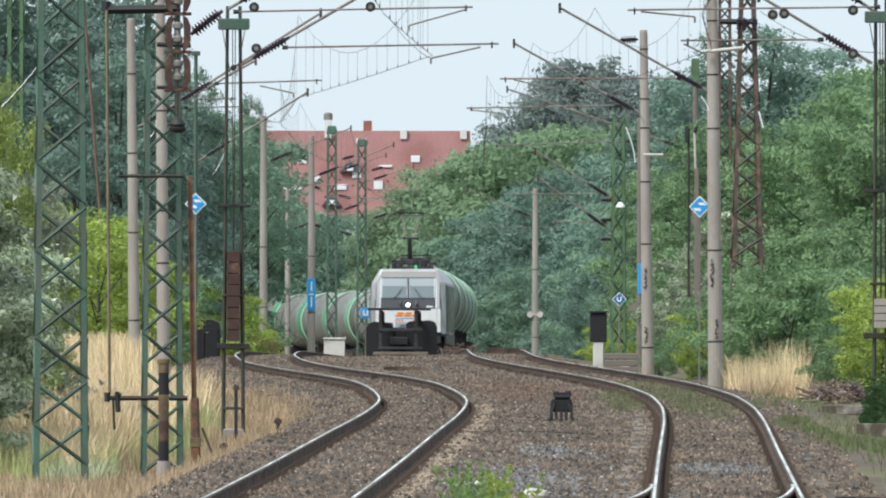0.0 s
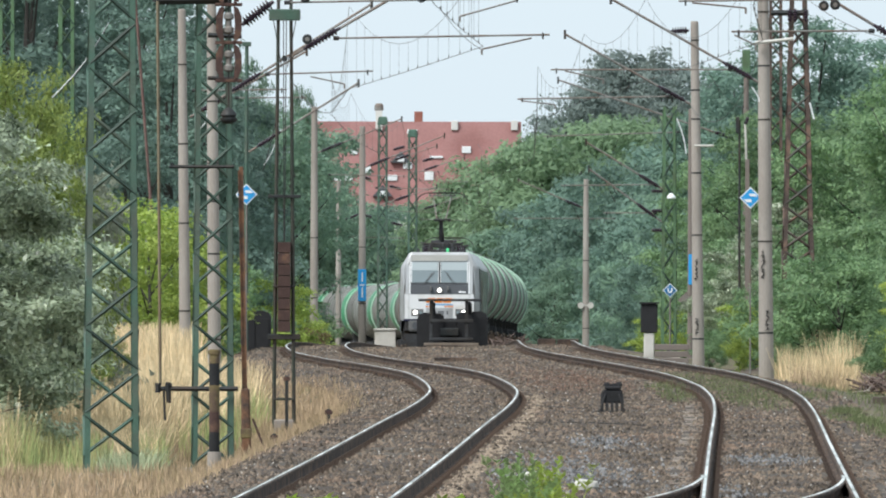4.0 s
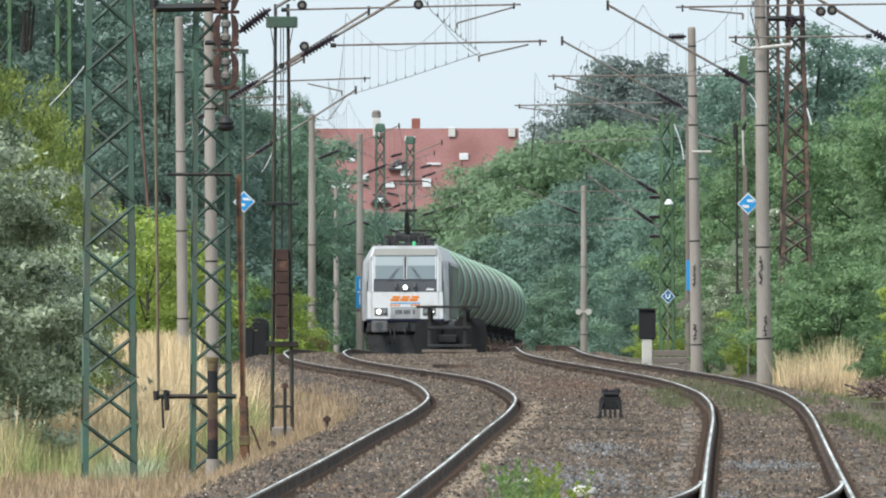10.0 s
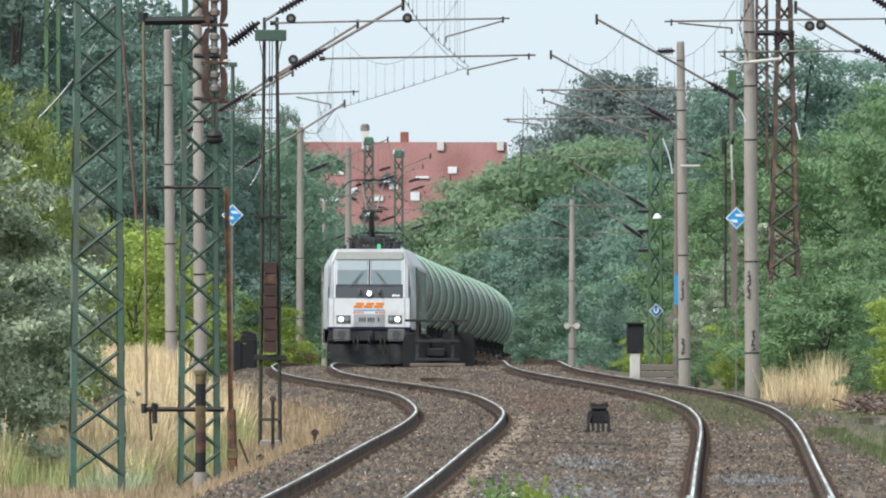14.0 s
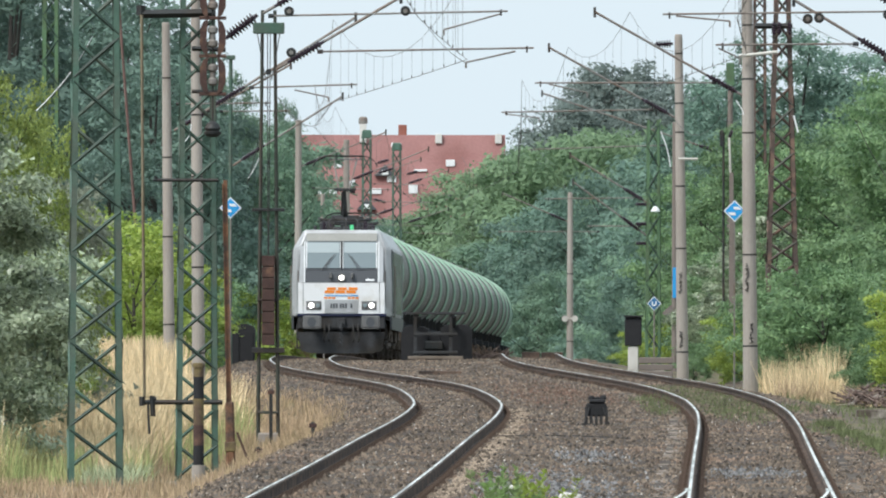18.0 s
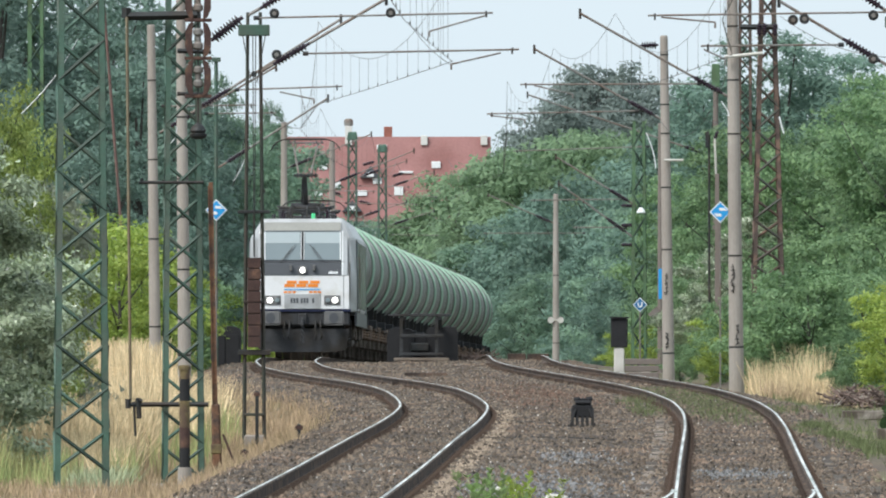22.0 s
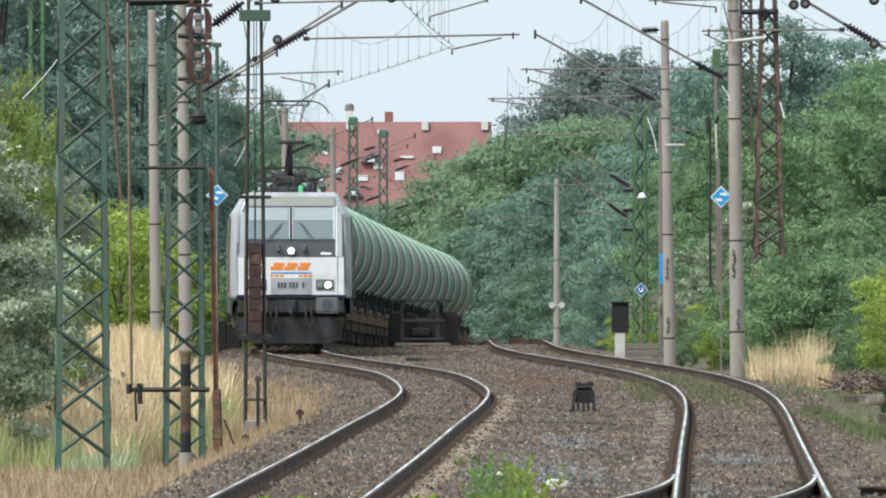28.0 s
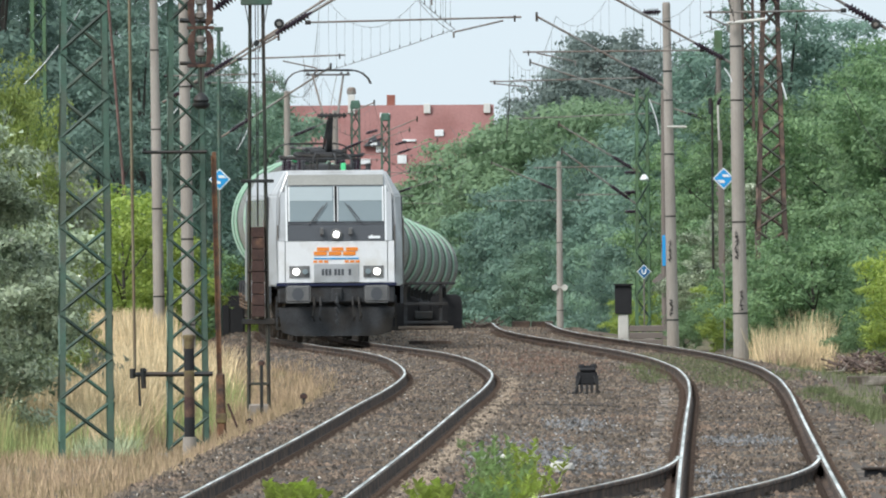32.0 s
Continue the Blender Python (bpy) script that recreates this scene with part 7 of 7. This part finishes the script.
for x, y, s in ((-13.5, 800, 0.75), (-15, 830, 0.8), (-16, 900, 1.0), (-20, 860, 1.0), (-13.2, 1060, 1.25), (-11.2, 1075, 1.2), (-16, 1050, 1.3), (-10.0, 1060, 1.32)):
    plant_tree(wood_tree, x, y, s, rng.random() * 360)
for x, y, s in ((-5.55, 607, 0.4), (-6.05, 618, 0.5)):
    plant_tree(near_bush, x, y, s, rng.random() * 360, "russet", "bush with russet withering leaves")
plant_tree(near_bush, -7.4, 302, 1.25, 40, "withered", "withered grey-green bush among leafy ones", sx=0.62)
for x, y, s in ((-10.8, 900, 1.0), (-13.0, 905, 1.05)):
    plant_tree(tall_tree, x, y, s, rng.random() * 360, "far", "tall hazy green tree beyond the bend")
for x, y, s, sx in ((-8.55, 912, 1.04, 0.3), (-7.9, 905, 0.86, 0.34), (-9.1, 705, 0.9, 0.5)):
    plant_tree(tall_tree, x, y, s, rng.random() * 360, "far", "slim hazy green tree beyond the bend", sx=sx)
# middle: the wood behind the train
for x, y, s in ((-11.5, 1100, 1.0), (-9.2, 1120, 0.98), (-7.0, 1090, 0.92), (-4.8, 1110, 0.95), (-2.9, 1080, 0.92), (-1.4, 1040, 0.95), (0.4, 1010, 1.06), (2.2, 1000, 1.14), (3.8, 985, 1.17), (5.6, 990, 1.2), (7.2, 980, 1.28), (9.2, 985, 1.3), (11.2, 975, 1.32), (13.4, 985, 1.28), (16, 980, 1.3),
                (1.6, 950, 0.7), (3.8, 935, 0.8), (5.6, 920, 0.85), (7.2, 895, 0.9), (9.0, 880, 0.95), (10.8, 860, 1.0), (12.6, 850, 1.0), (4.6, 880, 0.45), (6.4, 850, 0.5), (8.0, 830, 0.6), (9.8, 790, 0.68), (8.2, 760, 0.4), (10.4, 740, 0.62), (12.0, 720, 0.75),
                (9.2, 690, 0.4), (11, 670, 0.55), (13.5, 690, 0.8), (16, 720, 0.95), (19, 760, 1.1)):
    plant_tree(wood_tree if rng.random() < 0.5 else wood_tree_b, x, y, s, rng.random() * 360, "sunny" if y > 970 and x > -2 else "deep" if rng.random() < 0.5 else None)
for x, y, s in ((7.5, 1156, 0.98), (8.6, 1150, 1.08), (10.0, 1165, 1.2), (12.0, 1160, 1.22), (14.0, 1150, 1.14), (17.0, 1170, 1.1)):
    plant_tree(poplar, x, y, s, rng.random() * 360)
# right: bushes at the masts, trees above them
for x, y, s, leaf in ((7.6, 456, 0.5, "silver"), (8.45, 455, 0.84, "silver"), (7.9, 476, 0.7, "mid"), (8.0, 420, 0.6, "mid"), (9.0, 425, 0.8, "mid"), (10.2, 420, 0.95, "mid"), (11.4, 415, 1.0, "mid"), (8.8, 392, 0.55, "mid"), (9.6, 385, 0.62, "mid"),
                      (10.4, 378, 0.7, "mid"), (8.3, 372, 0.74, "mid"), (7.75, 373, 0.66, "mid"), (8.8, 480, 0.9, "mid"), (10.3, 366, 0.66, "lime"), (10.9, 354, 0.7, "lime"), (9.05, 357, 0.36, "mid"), (9.75, 352, 0.5, "lime"), (9.5, 374, 0.7, "mid"), (7.4, 430, 0.45, "lime"), (8.0, 510, 0.6, "mid"), (8.6, 545, 0.8, "mid"), (7.9, 560, 0.5, "lime"), (6.6, 585, 0.4, "lime"), (8.4, 590, 0.9, "mid"), (8.4, 402, 0.45, "mid"), (6.75, 414, 0.3, "mid"), (7.15, 406, 0.34, "lime"), (6.2, 426, 0.24, "mid"), (7.5, 396, 0.3, "mid")):
    plant_tree(silver_bush if leaf == "silver" else near_bush, x, y, s, rng.random() * 360, leaf, "silver-leaved bush among green ones" if leaf == "silver" else "dense green bush on the trackside bank")
for x, y, s, leaf in ((9.4, 470, 0.75, "mid"), (11.2, 455, 0.85, "mid"), (12.6, 440, 0.95, "mid"), (13.8, 420, 1.0, "mid"), (11.5, 428, 1.0, "mid"), (13.2, 424, 1.08, "mid"), (10.0, 520, 0.95, "mid"), (8.6, 560, 0.85, "mid"), (12.0, 540, 1.0, "mid"), (14.5, 500, 0.95, "mid")):
    plant_tree(near_tree, x, y, s, rng.random() * 360, leaf)
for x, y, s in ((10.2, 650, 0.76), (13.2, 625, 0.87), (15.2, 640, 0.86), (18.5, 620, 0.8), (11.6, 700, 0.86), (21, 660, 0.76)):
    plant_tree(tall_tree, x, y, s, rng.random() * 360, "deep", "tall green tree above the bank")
# a far belt of trees closes the view on all sides
for i in range(44):
    a = i / 44 * math.tau
    x, y = 230 * math.sin(a) * (1 + 0.2 * rng.random()), 150 - 330 * math.cos(a) * (1 + 0.15 * rng.random())
    if abs(x) > 45 or y < -60:
        plant_tree(belt_tree, x, y, 1.0 + 0.4 * rng.random(), rng.random() * 360)
for k in KINDS:
    for o in (*k.children_recursive, k):
        bpy.data.objects.remove(o)

# ---------------------------------------------------------------- grass and weeds
def near_to(*spots):
    """Keeps what lies within one of the ellipses (x, y, half width, half length)."""
    return lambda x, y: np.any([((x - a) / w) ** 2 + ((y - b) / l) ** 2 < 0.35 + 0.65 * np.abs(np.sin(x * 37.7 + y * 5.3)) for a, b, w, l in spots], axis=0)

blades("dry_grass", scatter(21, 78000, -12.5, -3.0, 266, 425, 0, lambda x, y: x < LEFT(y) - 3.4 - 1.3 * smooth(345, 300, y) - 0.5 * np.sin(y * 0.31) ** 2), 0.92, 0.016, M["straw"], "tall straw-coloured dry grass on the left verge", "grass", 3, 0.9)
blades("dry_grass", scatter(36, 11000, -6.7, -4.5, 252, 270, 0, lambda x, y: (x > -5.95 - 0.12 * (y - 262)) & (x < -4.95 + 0.35 * np.sin(y * 2.1))), 0.6, 0.014, M["straw"], "dry grass between a mast and the silver bush", "grass", 27, 0.9)
blades("dry_grass", scatter(28, 24000, -13, -5.2, 385, 428, 0, lambda x, y: x < LEFT(y) - 3.2), 1.3, 0.026, M["straw"], "tallest dry grass below the lime green bushes", "grass", 14, 0.45)
blades("dry_grass", scatter(22, 70000, -9.5, -1.5, 150, 425, 0, lambda x, y: x < LEFT(y) - 1.95 - 0.15 * np.sin(y) - 0.12 * np.sin(x * 9 + y * 0.7) - 0.1 * smooth(225, 290, y)), 0.22, 0.014, M["short_straw"], "short trampled dry grass at the foot of the masts", "grass", 4, 0.6)
blades("dry_grass", scatter(23, 9500, 6.0, 9.2, 345, 385, 0.0, near_to((6.95, 360, 0.32, 6), (7.4, 362, 0.42, 8), (8.1, 360, 0.3, 6))), 0.72, 0.0125, M["straw"], "tuft of pale dry grass beside a concrete mast", "grass", 5, 0.6)
blades("dry_grass", scatter(34, 9000, 6.0, 9.2, 345, 385, 0.0, near_to((7.95, 362, 0.28, 6), (8.2, 364, 0.3, 5), (7.65, 364, 0.12, 5))), 1.08, 0.0125, M["straw"], "tallest stalks of the pale dry grass tuft", "grass", 25, 0.55)
blades("green_grass", scatter(24, 16000, -10, -4.2, 234, 266, 0, near_to((-7.6, 246, 0.9, 9), (-8.6, 252, 1.0, 10), (-5.6, 252, 0.35, 7), (-4.75, 256, 0.3, 6), (-6.4, 256, 0.4, 6))), 0.5, 0.018, M["grass"], "green grass tufts among dry stalks", "grass", 6, 0.4)
blades("green_grass", scatter(25, 9000, 3.2, 9.5, 190, 345, 0.8, lambda x, y: (x > RIGHT(y) + 1.9)), 0.16, 0.012, M["track_weed"], "sparse green weeds on the second track's verge", "grass", 7, 0.6)
blades("green_grass", scatter(26, 24000, 2.6, 8.0, 215, 345, 0, near_to((4.9, 284, 0.6, 16), (3.75, 298, 0.35, 12), (3.9, 318, 0.5, 10), (6.2, 300, 0.3, 8), (5.9, 240, 0.35, 10), (5.75, 262, 0.22, 7))), 0.2, 0.014, M["track_weed"], "low weeds growing beside and between the rails", "grass", 8, 0.8)
blades("green_grass", scatter(30, 11000, -9.5, -5.5, 244, 262, 0, near_to((-8.0, 251, 1.1, 5), (-6.9, 252, 0.6, 4))), 0.8, 0.016, M["grass"], "tall green grass before the silver bush", "grass", 16, 0.4)
blades("dry_grass", scatter(31, 3000, -9.5, -5.5, 244, 262, 0, near_to((-7.7, 250, 1.0, 5), (-6.8, 251, 0.3, 4))), 1.15, 0.011, M["straw"], "tall dry stalks before the silver bush", "grass", 17, 0.5)
blades("green_grass", scatter(35, 60000, 3.0, 6.0, 286, 352, 0.7, lambda x, y: np.abs(x - RIGHT(y)) < 0.5 + 0.1 * np.sin(y * 0.9)), 0.16, 0.013, M["track_weed"], "dull olive weeds between the second track's rails", "grass", 26, 0.8)
blades("green_grass", scatter(29, 30000, 5.5, 7.2, 232, 290, 0, near_to((6.05, 255, 0.24, 6), (6.12, 243, 0.2, 5), (6.1, 270, 0.26, 5), (6.55, 240, 0.2, 6))), 0.17, 0.013, M["track_weed"], "clump of dull green weeds on the right verge", "grass", 15, 1.0)
blades("pale_weed", scatter(37, 3600, -5.8, -4.2, 244, 254, 0, near_to((-5.0, 248, 0.42, 3), (-4.7, 250, 0.25, 3))), 0.36, 0.012, M["pale_weed"], "low pale whitish-green plants at a mast foot", "weed", 28, 1.2)
blades("green_grass", scatter(32, 26000, -9.5, -3.6, 258, 350, 1.1, lambda x, y: (x < LEFT(y) - 3.6) & (wave(x, y, 1.1) > 0.4)), 0.6, 0.014, M["grass"], "green tufts mixed into the dry grass", "grass", 18, 0.5)
blades("dry_grass", scatter(33, 3500, 6.4, 9.4, 335, 362, 0, near_to((7.5, 350, 0.8, 5), (8.6, 352, 0.7, 5))), 0.4, 0.013, M["short_straw"], "low straggling dry grass before the tall tuft", "grass", 19, 0.8)


def weed_clump(x, y, n, height, label, seed, mat="weed", broad=1.0):
    """Stems with narrow leaves."""
    rng = np.random.default_rng(seed)
    z = on_ground(x, y)
    t = root("weed", pose(x, y, z), label, "weed", "weeds in the foreground")
    v, f = [], []
    for i in range(n):
        bm = bmesh.new()
        bx, by = rng.normal() * 0.07, rng.normal() * 0.1
        tx, ty, h = bx * 2.0 + rng.normal() * 0.05, by + rng.normal() * 0.1, height * (0.65 + 0.4 * rng.random())
        tube(bm, (bx, by, -0.05), (tx, ty, h), 0.005, 0.002, 4)
        part("stem", bm, M[mat], t)
        for k in range(44):
            u = 0.15 + 0.85 * rng.random()
            p = np.array((bx + (tx - bx) * u, by + (ty - by) * u, h * u))
            a = rng.random() * math.tau
            d = np.array((math.cos(a), math.sin(a) * 0.6, 0.6 + 0.5 * rng.random()))
            d *= (0.05 + 0.05 * rng.random()) * (1.25 - 0.6 * u)
            w = np.array((-math.sin(a), math.cos(a), 0)) * 0.006 * broad
            w += np.array((0.005 * broad, 0, 0))
            b = len(v)
            v += [p, p + d * 0.5 + w, p + d, p + d * 0.5 - w]
            f.append((b, b + 1, b + 2, b + 3))
    quads("foliage", np.array(v), np.array(f), M[mat], t)


for i, (x, y, n, h) in enumerate(((0.513, 160, 16, 0.7), (0.639, 158, 14, 0.5), (0.85, 161, 16, 0.68), (0.46, 152, 12, 0.42), (0.71, 154, 14, 0.48), (-1.463, 161, 20, 0.28), (-1.277, 160, 16, 0.25), (-0.021, 159, 14, 0.3), (7.08, 262, 10, 0.5), (7.22, 262, 16, 0.95), (7.36, 262, 14, 0.8))):
    if y in (161, 160, 159) and x < 0:
        weed_clump(x, y, n, h, "yellow-green broad-leaved weed at the ballast edge", 40 + i, "lime_weed", 2.6)
    elif y == 262:
        weed_clump(x, y, n, h, "dark green broad-leaved weed growing in a trough", 40 + i, "dark_weed", 5)
    else:
        weed_clump(x, y, n, h, "bright green leafy weed at the ballast edge", 40 + i, "lime_weed" if x > 0.7 else "weed", 1.9)
t = root("branch_pile", pose(8.62, 344, on_ground(8.62, 344)), "heap of brown brushwood and dead grey branches on the verge", "branch pile")
rg = random.Random(5)
for i in range(150):
    a, l = rg.random() * math.pi, 0.25 + 0.4 * rg.random()
    cx, cy = (rg.random() - 0.45) * 1.3, (rg.random() - 0.5) * 1.8
    cz = 0.02 + 0.34 * rg.random() * (1 - (cx / 0.9) ** 2)
    bm = bmesh.new()
    d = Vector((math.cos(a) * l / 2, math.sin(a) * l / 2, (rg.random() - 0.4) * 0.35))
    tube(bm, Vector((cx, cy, cz)) - d, Vector((cx, cy, cz)) + d, 0.02, 0.009, 5)
    part("branch", bm, M["dead"] if i % 7 == 0 else M["brushwood"], t)

bx, by = 1.717, 612.0
t = root("brushwood_heap", pose(bx, by, float(level(by)) - 0.1), "low heap of brown brushwood and earth beside the far track", "brushwood")
for i in range(90):
    a, l = rg.random() * math.pi, 0.5 + 0.7 * rg.random()
    cx, cy = (rg.random() - 0.5) * 1.7, (rg.random() - 0.5) * 4.0
    cz = 0.6 * rg.random() * (1 - abs(cx) / 1.5)
    bm = bmesh.new()
    d = Vector((math.cos(a) * l / 2, math.sin(a) * l / 2, (rg.random() - 0.5) * 0.5))
    tube(bm, Vector((cx, cy, cz)) - d, Vector((cx, cy, cz)) + d, 0.022, 0.01, 5)
    part("branch", bm, M["brushwood"], t)

# ---------------------------------------------------------------- the train on the left-hand track
LOCO, WHEELSETS = locomotive()
first_wagon = tank_wagon()
WAGONS = [first_wagon] + [copy_thing(first_wagon, pose(0, 0, 0)) for i in range(18)]
bm = bmesh.new()
box(bm, -0.36, 0.36, 1.0, 4.6, 4.21, 4.25)
for y in (1.2, 2.8, 4.4):
    box(bm, -0.3, 0.3, y - 0.04, y + 0.04, 4.12, 4.21)
part("roof_walkway", bm, M["bright_green"], first_wagon, "bright green roof walkway")


def motions():
    for i, v in enumerate([LOCO] + WAGONS):
        back, length = (0.0, 18.9) if i == 0 else (19.2 + (i - 1) * PITCH, PITCH)
        walk(v, [(float(t), ride(START - SPEED * t + back, length)) for t in range(33)])
    for w in WHEELSETS:
        place = w.matrix_basis.translation.copy()
        walk(w, [(k / 10, pose(*place) @ pose(0, 0, 0, -math.degrees(SPEED * k / 10 / 0.625))) for k in range(321)])


motions()
